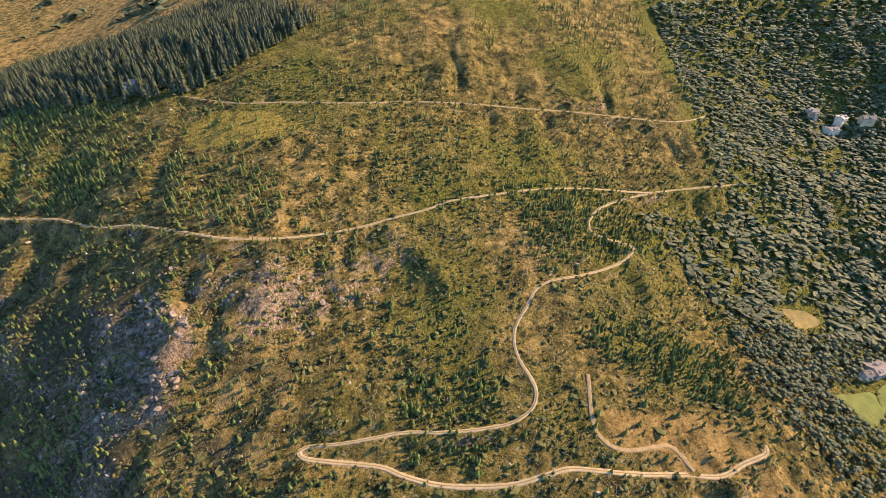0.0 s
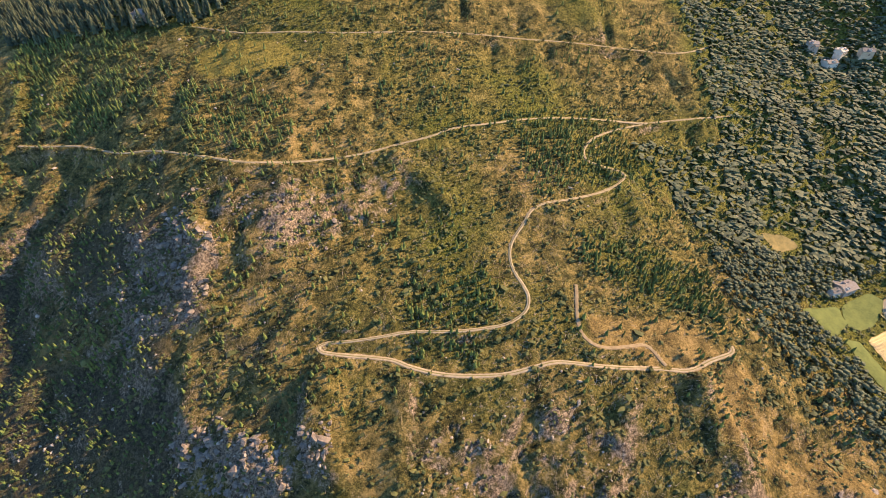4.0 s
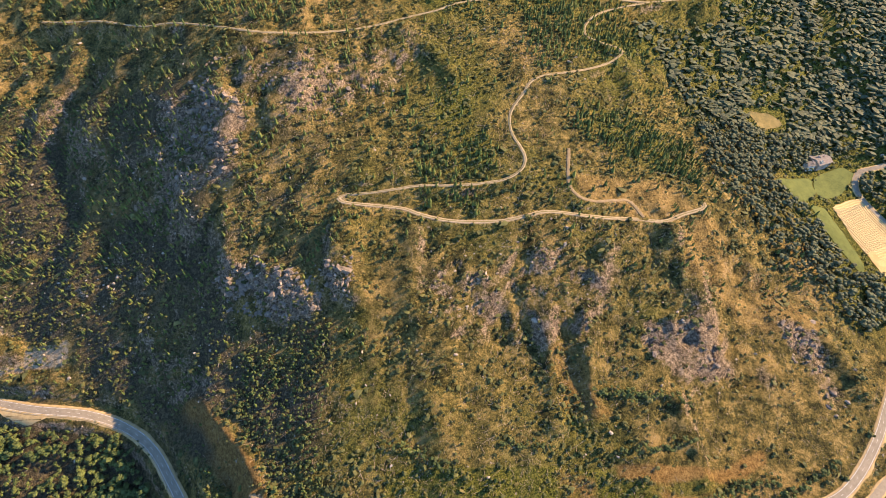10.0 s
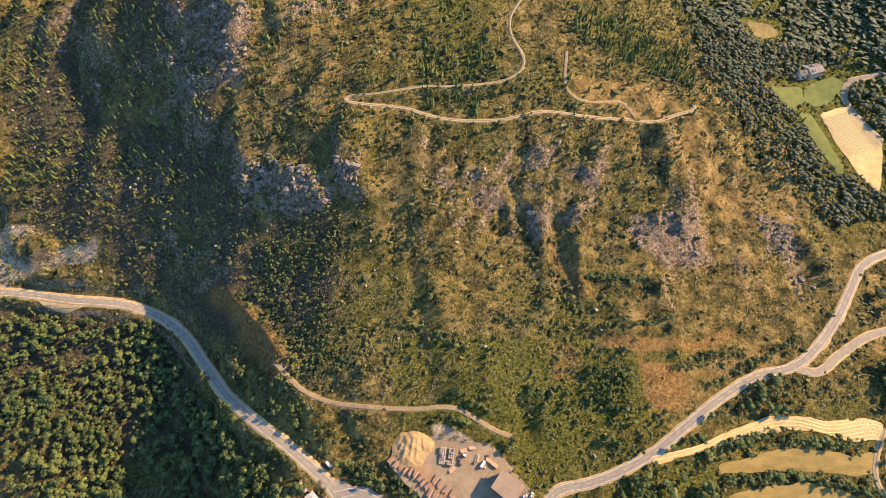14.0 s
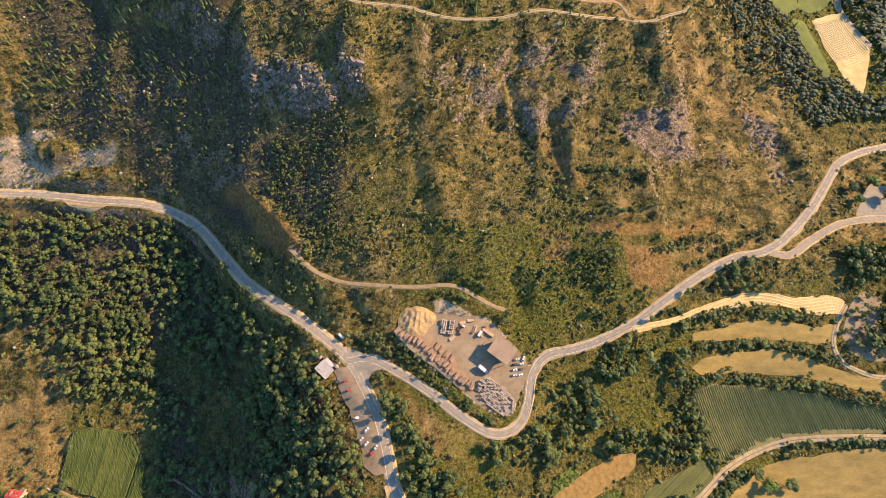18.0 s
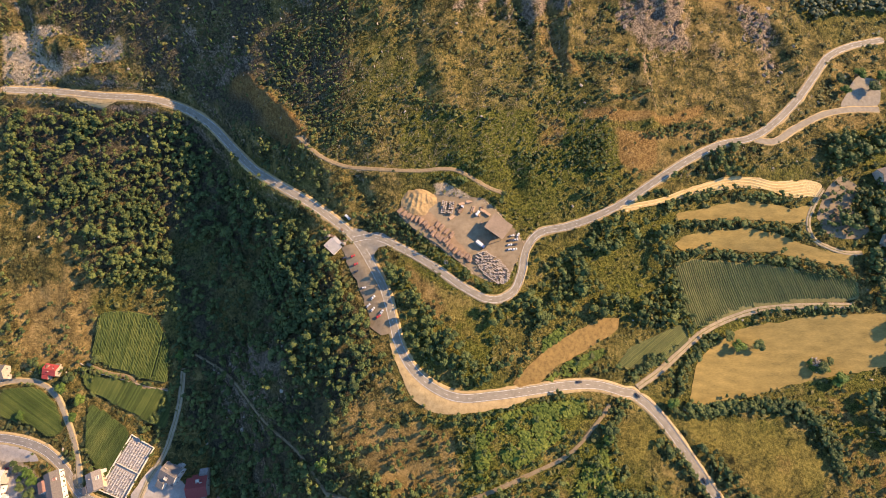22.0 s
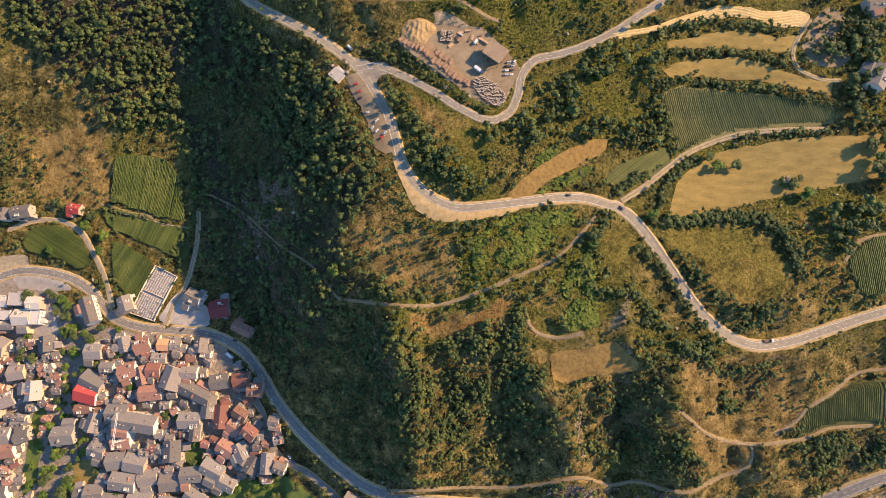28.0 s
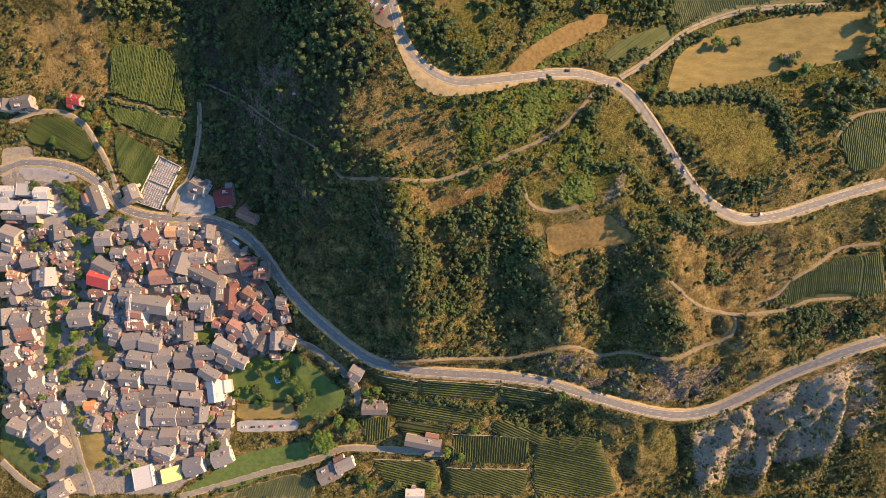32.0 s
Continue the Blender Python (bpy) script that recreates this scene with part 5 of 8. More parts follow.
def swaths(key, spacing=2.4):
    """Cut straw lying in bands that follow the field's long edge."""
    poly = FIELDS[key]
    n = len(poly)
    edge = curve(poly[:n // 2 + 1], 1.8)
    t = np.gradient(edge, axis=0)
    t /= np.maximum(np.hypot(*t.T), 1e-6)[:, None]
    side = np.c_[-t[:, 1], t[:, 0]]
    r = np.random.default_rng(77)
    vs, fs, k = [], [], 0
    for o in np.arange(-60, 60, spacing):
        line = edge + side * o
        ok = inside(poly, line[:, 0], line[:, 1])
        for i in range(len(line) - 1):
            if not (ok[i] and ok[i + 1]):
                continue
            for w, up in ((-0.6, 0.3), (0, 0.62), (0.6, 0.3)):
                for q, d in ((line[i], side[i]), (line[i + 1], side[i + 1])):
                    p = q + d * (w + r.normal(0, 0.08))
                    vs.append((p[0], p[1], float(ground_z(p[0], p[1])) + up))
            fs += [(k, k + 1, k + 3, k + 2), (k + 2, k + 3, k + 5, k + 4)]
            k += 6
    return (np.array(vs), np.array(fs)) if vs else (None, None)


def field(key):
    surface, crop, spacing, height, wide, degrees, label = FIELD_KIND[key]
    rim = outline(FIELDS[key])
    lo, hi = rim.min(0), rim.max(0)
    gx, gy = np.meshgrid(np.arange(lo[0], hi[0], 3.0), np.arange(lo[1], hi[1], 3.0))
    keep = inside(rim, gx, gy)
    pts = [Vector(p) for p in rim] + [Vector((a, b)) for a, b in zip(gx[keep], gy[keep])]
    co, _, faces, _, _, _ = plane_geometry.delaunay_2d_cdt(pts, [], [list(range(len(rim)))], 1, 0.01)
    co = np.array([tuple(c) for c in co])
    v = np.c_[co, ground_z(co[:, 0], co[:, 1]) + 0.28]
    tris = [tuple(f) for f in faces]
    ob = tagged(new("field", mesh_of("field", v, tris, surface, True)), label, "field", "", "structure")
    if crop:
        v, f = swaths(key) if crop == "swath" else crop_rows(rim, spacing, height, wide, degrees, crop == "vine", len(key) * 7 + 1)
        if v is not None:
            mat = {"vine": M_VINE, "corn": M_CORN, "swath": M_SWATH}[crop]
            tagged(part("crop_rows", mesh_of("crop_rows", v, f, mat), ob, "straw lying in curving swaths" if crop == "swath" else "leafy crop standing in rows"), kind="stuff")


for key in FIELDS:
    field(key)
yard_rim = outline(ZONES["yard"])


def yard_floor():
    lo, hi = yard_rim.min(0), yard_rim.max(0)
    gx, gy = np.meshgrid(np.arange(lo[0], hi[0], 4.0), np.arange(lo[1], hi[1], 4.0))
    keep = inside(yard_rim, gx, gy)
    pts = [Vector(p) for p in yard_rim] + [Vector((a, b)) for a, b in zip(gx[keep], gy[keep])]
    co, _, faces, _, _, _ = plane_geometry.delaunay_2d_cdt(pts, [], [list(range(len(yard_rim)))], 1, 0.01)
    co = np.array([tuple(c) for c in co])
    v = np.c_[co, np.maximum(ground_z(co[:, 0], co[:, 1]) + 0.12, 8.72)]
    tagged(new("pavement", mesh_of("pavement", v, [tuple(f) for f in faces], M_YARD, True)), "dusty hardstanding of a timber yard", "yard", "", "structure")


yard_floor()

# ---- trees, scrub and stones ----
def ico():
    g = (1 + 5**0.5) / 2
    v = np.array([(-1, g, 0), (1, g, 0), (-1, -g, 0), (1, -g, 0), (0, -1, g), (0, 1, g), (0, -1, -g), (0, 1, -g), (g, 0, -1), (g, 0, 1), (-g, 0, -1), (-g, 0, 1)], float)
    f = np.array([(0, 11, 5), (0, 5, 1), (0, 1, 7), (0, 7, 10), (0, 10, 11), (1, 5, 9), (5, 11, 4), (11, 10, 2), (10, 7, 6), (7, 1, 8),
                  (3, 9, 4), (3, 4, 2), (3, 2, 6), (3, 6, 8), (3, 8, 9), (4, 9, 5), (2, 4, 11), (6, 2, 10), (8, 6, 7), (9, 8, 1)])
    return v / np.linalg.norm(v[0]), f


ICO_V, ICO_F = ico()


def stem(r0, r1, h, lean=(0, 0), sides=5):
    a = np.arange(sides) * 2 * math.pi / sides
    lo = np.c_[r0 * np.cos(a), r0 * np.sin(a), np.full(sides, -0.6)]
    hi = np.c_[r1 * np.cos(a) + lean[0], r1 * np.sin(a) + lean[1], np.full(sides, h)]
    i = np.arange(sides)
    j = (i + 1) % sides
    return np.vstack([lo, hi]), np.vstack([np.c_[i, j, j + sides], np.c_[i, j + sides, i + sides]])


def leaves(r, centre, radius, count, size):
    """Leaf clumps: bent flakes strewn over a rough ellipsoid."""
    d = r.normal(size=(count, 3))
    d /= np.linalg.norm(d, axis=1)[:, None]
    d[:, 2] = np.where(d[:, 2] < -0.45, -d[:, 2], d[:, 2])
    p = np.array(centre) + d * np.array(radius) * r.uniform(0.62, 1.08, count)[:, None]
    n = d + r.normal(0, 0.45, (count, 3))
    n /= np.linalg.norm(n, axis=1)[:, None]
    t = np.cross(n, r.normal(size=(count, 3)))
    t /= np.linalg.norm(t, axis=1)[:, None]
    b = np.cross(n, t)
    s = size * r.uniform(0.6, 1.35, count)[:, None]
    v = np.stack([p + t * s, p + b * s * 0.8 - n * s * 0.35, p - t * s, p - b * s * 0.8 - n * s * 0.35], 1).reshape(-1, 3)
    k = np.arange(count) * 4
    return v, np.vstack([np.c_[k, k + 1, k + 2], np.c_[k, k + 2, k + 3]])


def joined(bits):
    vs, fs, ms, n = [], [], [], 0
    for (v, f), m in bits:
        vs.append(v)
        fs.append(f + n)
        ms.append(np.full(len(f), m))
        n += len(v)
    return np.vstack(vs), np.vstack(fs), np.concatenate(ms)


def lump(r, centre, radius):
    return ICO_V * np.array(radius) * r.uniform(0.75, 1.15, (12, 1)) + np.array(centre), ICO_F


def broad_shape(seed, flakes=40, rich=False):
    """A broadleaf tree one metre high: trunk, limbs, clumped crown."""
    r = np.random.default_rng(seed)
    bits = [(stem(0.035, 0.02, 0.55, (r.normal(0, 0.03), r.normal(0, 0.03)), 5 if rich else 3), 1)]
    clumps = 9 if rich else 2 if flakes < 20 else 3
    for k in range(clumps):
        a, q = r.uniform(0, 6.28), r.uniform(0.08, 0.26)
        c = (q * math.cos(a), q * math.sin(a), r.uniform(0.42, 0.80))
        rad = r.uniform(0.15, 0.24) * (1.0 if rich else 1.12)
        bits.append((lump(r, c, (rad * 0.8, rad * 0.8, rad * 0.66)), 0))
        bits.append((leaves(r, c, (rad, rad, rad * 0.85), flakes // clumps, 0.062 if not rich else 0.045), 0))
        if rich and k < 4:
            limb = stem(0.016, 0.006, 0.3, (0.7 * c[0], 0.7 * c[1]), 4)
            bits.append(((limb[0] + (0, 0, 0.3), limb[1]), 1))
    return joined(bits)


def pine_shape(seed, tiers=4, wide=0.22):
    """A conifer one metre high: drooping ragged tiers."""
    r = np.random.default_rng(seed)
    bits = [(stem(0.022, 0.012, 0.5, (0, 0), 4), 1)]
    for k in range(tiers):
        f = k / tiers
        z0, z1 = 0.10 + 0.80 * f, min(1.0, 0.10 + 0.80 * f + 1.15 / tiers)
        n = 8
        a = np.arange(n) * 2 * math.pi / n + r.uniform(0, 1)
        rad = wide * (1 - 0.82 * f) * np.where(np.arange(n) % 2, 0.62, 1.0) * r.uniform(0.75, 1.2, n)
        ring = np.c_[rad * np.cos(a), rad * np.sin(a), z0 + np.where(np.arange(n) % 2, 0.05, -0.02) + r.normal(0, 0.012, n)]
        v = np.vstack([ring, [(r.normal(0, 0.01), r.normal(0, 0.01), z1)]])
        i = np.arange(n)
        bits.append(((v, np.c_[i, (i + 1) % n, np.full(n, n)]), 0))
    return joined(bits)


def shrub_shape(seed):
    r = np.random.default_rng(seed)
    bits = []
    for k in range(1):
        c = (r.normal(0, 0.15), r.normal(0, 0.25), r.uniform(0.25, 0.45))
        rad = r.uniform(0.45, 0.6)
        bits.append((lump(r, c, (rad * 0.8, rad * 0.8, rad * 0.7)), 0))
        bits.append((leaves(r, c, (rad, rad, rad * 0.9), 9, 0.22), 0))
    return joined(bits)


def stone_shape(seed):
    r = np.random.default_rng(seed)
    v = ICO_V * np.array((1, r.uniform(0.6, 0.95), r.uniform(0.5, 0.9))) * r.uniform(0.55, 1.25, (12, 1))
    return v, ICO_F, np.zeros(len(ICO_F), int)


def strewn(name, shapes, x, y, size, mats, label, category, squat=(0.85, 1.2), sink=0.0, smooth=False, tilt=False):
    """One object of many plants or stones, each turned and sized by itself."""
    r = np.random.default_rng(len(x) + 3)
    z = ground_z(x, y)
    vs, fs, ms, n = [], [], [], 0
    kind_of = r.integers(0, len(shapes), len(x))
    for k, (v, f, m) in enumerate(shapes):
        at = np.where(kind_of == k)[0]
        if not len(at):
            continue
        a = r.uniform(0, 6.283, len(at))
        s = size[at]
        fat = r.uniform(*squat, len(at)) * s
        c, d = np.cos(a) * fat, np.sin(a) * fat
        p = np.zeros((len(at), len(v), 3))
        p[:, :, 0] = v[None, :, 0] * c[:, None] - v[None, :, 1] * d[:, None] + x[at, None]
        p[:, :, 1] = v[None, :, 0] * d[:, None] + v[None, :, 1] * c[:, None] + y[at, None]
        p[:, :, 2] = v[None, :, 2] * s[:, None] + (z[at] - sink * s)[:, None]
        vs.append(p.reshape(-1, 3))
        fs.append((f[None] + (np.arange(len(at)) * len(v))[:, None, None]).reshape(-1, 3) + n)
        ms.append(np.tile(m, len(at)))
        n += len(at) * len(v)
    if not vs:
        return
    me = mesh_of(name, np.vstack(vs), np.vstack(fs), mats, smooth, np.concatenate(ms))
    tagged(new(name, me), label, category, "", "stuff")


def in_any(names, table, x, y):
    m = np.zeros(len(x), bool)
    for n in names:
        m |= inside(table[n], x, y)
    return m


def scatter(seed, count, box, chance):
    """Random places in a box, kept by a chance from 0 to 1, off roads, fields and yards."""
    r = np.random.default_rng(seed)
    x, y = r.uniform(box[0], box[1], count), r.uniform(box[2], box[3], count)
    p = np.clip(chance(x, y), 0, 1)
    ok = (r.random(count) < p) & (grid_value(NEAR_WAY, x, y) > 1.2) & ~grid_value(FIELD_MASK, x, y)
    ok &= ~in_any(["yard", "town", "cemetery"], ZONES, x, y)
    ok &= ~(in_any(["dry_south", "dry_south_b", "dry_south_c", "clearing", "dry_nw", "dry_mid", "yellow_meadow", "dry_slope_e", "green_a", "green_b", "meadow_big", "meadow_round", "dry_verge"], ZONES, x, y) & (r.random(count) < 0.62))
    ok &= ~(in_any(["meadow_big", "meadow_round", "meadow_yellow", "verge_green", "ochre_a", "ochre_b", "terrace_bare", "track_bare", "pit", "scree_cut"], ZONES, x, y) & (r.random(count) < 0.85))
    ok &= ~(inside(ZONES["dry_nw_b"], x, y) & (r.random(count) < 0.4))
    ok &= ~in_any([k for k in SPACES if k != "drive_yard"], SPACES, x, y) & ~((x > -225) & (x < -110) & (y > -560) & (y < -462))
    return x[ok], y[ok], r


def patchy(x, y, size, seed, lo=0.42, hi=0.6):
    return np.clip((fractal(x, y, size, seed, 3) - lo) / (hi - lo), 0, 1)


BROADS = [broad_shape(100 + k, 36) for k in range(9)]
FAR_BROADS = [broad_shape(150 + k, 8) for k in range(8)]
PINES = [pine_shape(200 + k, 4, 0.20 + 0.03 * (k % 3)) for k in range(6)]
SHRUBS = [shrub_shape(300 + k) for k in range(6)]
def tuft_shape(seed):
    r = np.random.default_rng(seed)
    return joined([((ICO_V[[1, 4, 5, 8, 9, 11]] * np.array((1.1, 1.1, 0.7)) * r.uniform(0.6, 1.2, (6, 1)) + (0, 0, 0.35), np.array([(0, 2, 4), (0, 4, 3), (2, 5, 1), (2, 1, 4), (0, 3, 5), (4, 1, 3), (0, 5, 2)])), 0), (leaves(r, (0, 0, 0.4), (0.75, 0.75, 0.55), 5, 0.2), 0)])


TUFTS = [tuft_shape(500 + k) for k in range(6)]
STONES = [stone_shape(400 + k) for k in range(6)]


def vegetation():
    # broadleaf woods of the gorge and the valley benches
    deep = ["gorge_wood", "verge_wood"]
    x, y, r = scatter(1, 16000, (-460, 260, -420, 40), lambda x, y: 0.85 * in_any(deep, WOODS, x, y) * (0.35 + 0.65 * patchy(x, y, 30, 5, 0.3, 0.5))
                      + 0.95 * in_any(["mid_wood", "mid_wood_b", "road_wood", "road_loop_trees"], WOODS, x, y) * patchy(x, y, 26, 7, 0.36, 0.50)
                      + 0.42 * in_any(["gorge_shade", "gorge_low"], WOODS, x, y) * patchy(x, y, 22, 6, 0.35, 0.6))
    strewn("broadleaf_wood", BROADS, x, y, r.uniform(6.0, 12.0, len(x)) * 0.95, [M_BROAD, M_BARK], "dense green broadleaf wood filling the gorge", "wood", (0.95, 1.4))
    # south slopes and hedges between the roads
    x, y, r = scatter(2, 22000, (-460, 460, -640, 120), lambda x, y: 0.85 * in_any(["south_scrub"], WOODS, x, y) * patchy(x, y, 30, 8, 0.42, 0.50)
                      + 0.45 * in_any(["bank_se"], WOODS, x, y) * patchy(x, y, 40, 10, 0.45, 0.6) + 0.5 * (y < -20) * patchy(x, y, 44, 9, 0.49, 0.57))
    strewn("slope_wood", BROADS, x, y, r.uniform(3.2, 7.5, len(x)), [M_BROAD, M_BARK], "scattered broadleaf trees on dry slopes", "wood", (1.0, 1.5))
    # young pines of the upper hill
    thick = ["young_pines", "pines_west", "pines_mid", "pines_low", "pines_loop", "pines_right"]
    x, y, r = scatter(3, 42000, (-460, 340, 110, 760), lambda x, y: 0.75 * in_any(thick, WOODS, x, y) * (0.3 + 0.7 * patchy(x, y, 40, 12, 0.36, 0.52))
                      + 0.15 * patchy(x, y, 48, 13, 0.46, 0.64) + 0.025)
    strewn("pine_wood", PINES, x, y, r.uniform(3.4, 7.6, len(x)), [M_PINE, M_BARK], "young green conifers on the upper slopes", "wood", (0.9, 1.35))
    # dark forest of the north-west ridge
    x, y, r = scatter(4, 15000, (-900, -120, 420, 1050), lambda x, y: 0.75 * in_any(["dark_ridge"], WOODS, x, y) + 0.35 * (y > 560) * (x < -260))
    strewn("ridge_forest", PINES, x, y, r.uniform(11, 21, len(x)), [M_SPRUCE, M_BARK], "dark old spruce forest along a ridge", "forest", (0.9, 1.2))
    # forest of the shaded eastern valley
    field_side = blur(FIELD_MASK.astype(float), 5) > 0.04
    x, y, r = scatter(5, 40000, (170, 640, -160, 720), lambda x, y: (0.3 + 0.7 * patchy(x, y, 42, 72, 0.36, 0.52)) * (0.9 * in_any(["valley_wood", "east_trees"], WOODS, x + 56 * (fractal(x, y, 34, 71, 3) - 0.5), y)
                      + 0.8 * ((x > 322 - 0.10 * (y - 100)) & (x > 285) & (y > 100)) + 0.35 * (x > 430)) * ~grid_value(field_side, x, y))
    near = (y < 290) & (x < 420)
    h = r.uniform(3.6, 9.0, len(x))
    strewn("valley_forest", FAR_BROADS, x[near], y[near], h[near], [M_HAZEWOOD, M_BARK], "dark mixed forest in the shaded side valley", "forest", (1.15, 1.5))
    strewn("valley_canopy", TUFTS, x[~near], y[~near], h[~near] * 0.46, [M_HAZEWOOD], "dense dark canopy higher up the side valley", "forest", (1.0, 1.4))
    # scrub over the open hill
    x, y, r = scatter(6, 26000, (-470, 420, -60, 520), lambda x, y: 0.20 + 0.5 * patchy(x, y, 26, 15, 0.44, 0.62) * (1.0 - 0.4 * (x > 200)) + 0.25 * in_any(["slope_west"], WOODS, x, y))
    keep = r.random(len(x)) < 0.95
    x, y = x[keep], y[keep]
    strewn("hill_scrub", SHRUBS, x, y, r.gamma(4, 0.29, len(x)) + 0.45, [M_SHRUB], "low scrub and bushes over the hillside", "scrub", (1.1, 1.9))
    x, y, r = scatter(7, 16000, (-460, 440, -640, -20), lambda x, y: 0.03 + 0.45 * patchy(x, y, 30, 16, 0.47, 0.62))
    strewn("valley_scrub", SHRUBS, x, y, r.gamma(4, 0.45, len(x)) + 0.7, [M_SHRUB], "bushes and scrub between the fields", "scrub", (0.9, 1.5))
    # low dark tufts everywhere
    x, y, r = scatter(21, 60000, (-470, 440, -640, 520), lambda x, y: (0.2 + 0.75 * patchy(x, y, 14, 24, 0.42, 0.58)) * np.where((y < -20) & (x > -60), 0.45, 1.0))
    strewn("heath_tufts", TUFTS, x, y, r.gamma(3, 0.22, len(x)) + 0.35, [M_SHRUB], "low heather and juniper tufts on the slopes", "heath", (0.9, 1.6))
    x, y, r = scatter(22, 30000, (-120, 440, -620, -20), lambda x, y: 0.15 + 0.7 * patchy(x, y, 9, 25, 0.42, 0.58))
    strewn("grass_tufts", TUFTS, x, y, r.gamma(3, 0.13, len(x)) + 0.25, [M_DRYTUFT], "small tufts of rough grass between the fields", "tufts", (0.9, 1.6))
    # small conifers dotted on the lower slope
    x, y, r = scatter(8, 11000, (-470, 260, -60, 330), lambda x, y: 0.30 * in_any(["slope_west"], WOODS, x, y) + (0.04 + 0.2 * patchy(x, y, 40, 17, 0.5, 0.65)) * (x < -60) + 0.012)
    strewn("scattered_pines", PINES, x, y, r.uniform(2.4, 6.0, len(x)), [M_PINE, M_BARK], "small conifers dotted over rocky slopes", "wood", (0.9, 1.4))
    # hedges and copses of the far northern valley side
    r = np.random.default_rng(61)
    x, y = r.uniform(-1900, -500, 1500), r.uniform(950, 2400, 1500)
    keep = patchy(x, y, 160, 62, 0.52, 0.60) > r.random(1500)
    strewn("far_copses", TUFTS, x[keep], y[keep], r.uniform(7, 15, keep.sum()), [M_HAZEWOOD], "dark copses on the far sunlit valley side", "copse", (0.9, 1.6))
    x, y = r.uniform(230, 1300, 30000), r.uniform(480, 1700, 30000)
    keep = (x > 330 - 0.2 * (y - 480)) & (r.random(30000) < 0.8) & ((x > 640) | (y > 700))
    strewn("far_forest", TUFTS, x[keep], y[keep], r.uniform(3.4, 5.6, keep.sum()), [M_HAZEWOOD], "dark forest on the shaded valley side far off", "forest", (0.9, 1.3))
    # grove beside the eastern houses
    x, y, r = scatter(35, 9000, (220, 460, -350, 60), lambda x, y: 0.6 * in_any(["grove_east", "grove_drive"], WOODS, x, y) * patchy(x, y, 20, 36, 0.32, 0.46) + 0.4 * in_any(["field_end_trees", "south_corner_trees"], WOODS, x, y))
    strewn("grove", BROADS, x, y, r.uniform(6, 12, len(x)), [M_BROAD, M_BARK], "grove of tall trees round the eastern houses", "wood", (1.0, 1.4))
    # bushes on the steep bank below the timber yard
    x, y, r = scatter(33, 9000, (-110, 90, -190, -70), lambda x, y: 0.40 * in_any(["yard_bank"], WOODS, x, y) + 0.7 * inside(WOODS["bank_row"], x, y))
    strewn("bank_bushes", BROADS, x, y, r.uniform(2.0, 4.8, len(x)), [M_BROAD, M_BARK], "dark bushes on the steep bank below the yard", "bushes", (1.1, 1.6))
    # dense young growth on the shaded flank
    x, y, r = scatter(41, 5200, (-230, -60, -60, 120), lambda x, y: 0.62 * inside(WOODS["shade_wood"], x, y) * (0.3 + 0.7 * patchy(x, y, 16, 42, 0.36, 0.5)))
    strewn("flank_thicket", FAR_BROADS, x, y, r.uniform(2.2, 5.0, len(x)), [M_BROAD, M_BARK], "thicket of young trees on the shaded flank", "thicket", (0.9, 1.3))
    # trees on the ribs and gullies of the south slope
    r = np.random.default_rng(47)
    x, y = r.uniform(-130, 400, 26000), r.uniform(-490, -310, 26000)
    keep = in_any([k for k in WOODS if k.startswith("south_wood")], WOODS, x, y) & (r.random(26000) < 0.07 + 0.5 * patchy(x, y, 15, 48, 0.46, 0.58)) & (grid_value(NEAR_WAY, x, y) > 1.5) & ~grid_value(FIELD_MASK, x, y)
    strewn("rib_trees", BROADS, x[keep], y[keep], r.uniform(2.6, 7.4, keep.sum()), [M_BROAD, M_BARK], "green broadleaf trees on the steep south ribs", "wood", (1.0, 1.45))
    # copses on the terraces above the lower road
    x, y, r = scatter(43, 3600, (40, 160, -100, 20), lambda x, y: 0.45 * in_any(["clump_a", "clump_b", "clump_c"], WOODS, x, y) * patchy(x, y, 12, 44, 0.42, 0.54))
    strewn("terrace_copse", BROADS, x, y, r.uniform(2.0, 4.6, len(x)), [M_BROAD, M_BARK], "copses of green trees on old terraces", "copse", (1.0, 1.5))
    # brambles and young leaves on the bright green plots
    r = np.random.default_rng(45)
    x, y = r.uniform(10, 160, 60000), r.uniform(-360, -185, 60000)
    keep = in_any(["green_a", "green_b", "green_patch"], ZONES, x, y) | in_any(["bright_a", "bright_b"], WOODS, x, y)
    keep &= (patchy(x, y, 12, 46, 0.34, 0.5) > r.random(60000)) & (grid_value(NEAR_WAY, x, y) > 1.0)
    strewn("brambles", TUFTS, x[keep], y[keep], r.gamma(4, 0.14, keep.sum()) + 0.3, [M_BRAMBLE], "bright green brambles and saplings on old plots", "brambles", (0.9, 1.5))
    # stones
    rocky = ["cliff_west", "crag_mid", "rock_band", "rock_band_b", "rock_rib", "cliff_road", "cliff_se", "gorge_rock", "scree_cut"]
    x, y, r = scatter(9, 26000, (-470, 460, -600, 460), lambda x, y: 0.7 * in_any(rocky, ZONES, x, y) * patchy(x, y, 18, 19, 0.36, 0.55)
                      + 0.10 * (y > -40) * patchy(x, y, 36, 20, 0.46, 0.6) + 0.02 + 0.3 * in_any(["slope_west"], WOODS, x, y) * patchy(x, y, 24, 22, 0.42, 0.58))
    strewn("boulders", STONES, x, y, r.gamma(2.0, 0.27, len(x)) + 0.22, [M_ROCK], "pale granite boulders and outcrops", "rocks", (0.9, 1.4), -0.1)
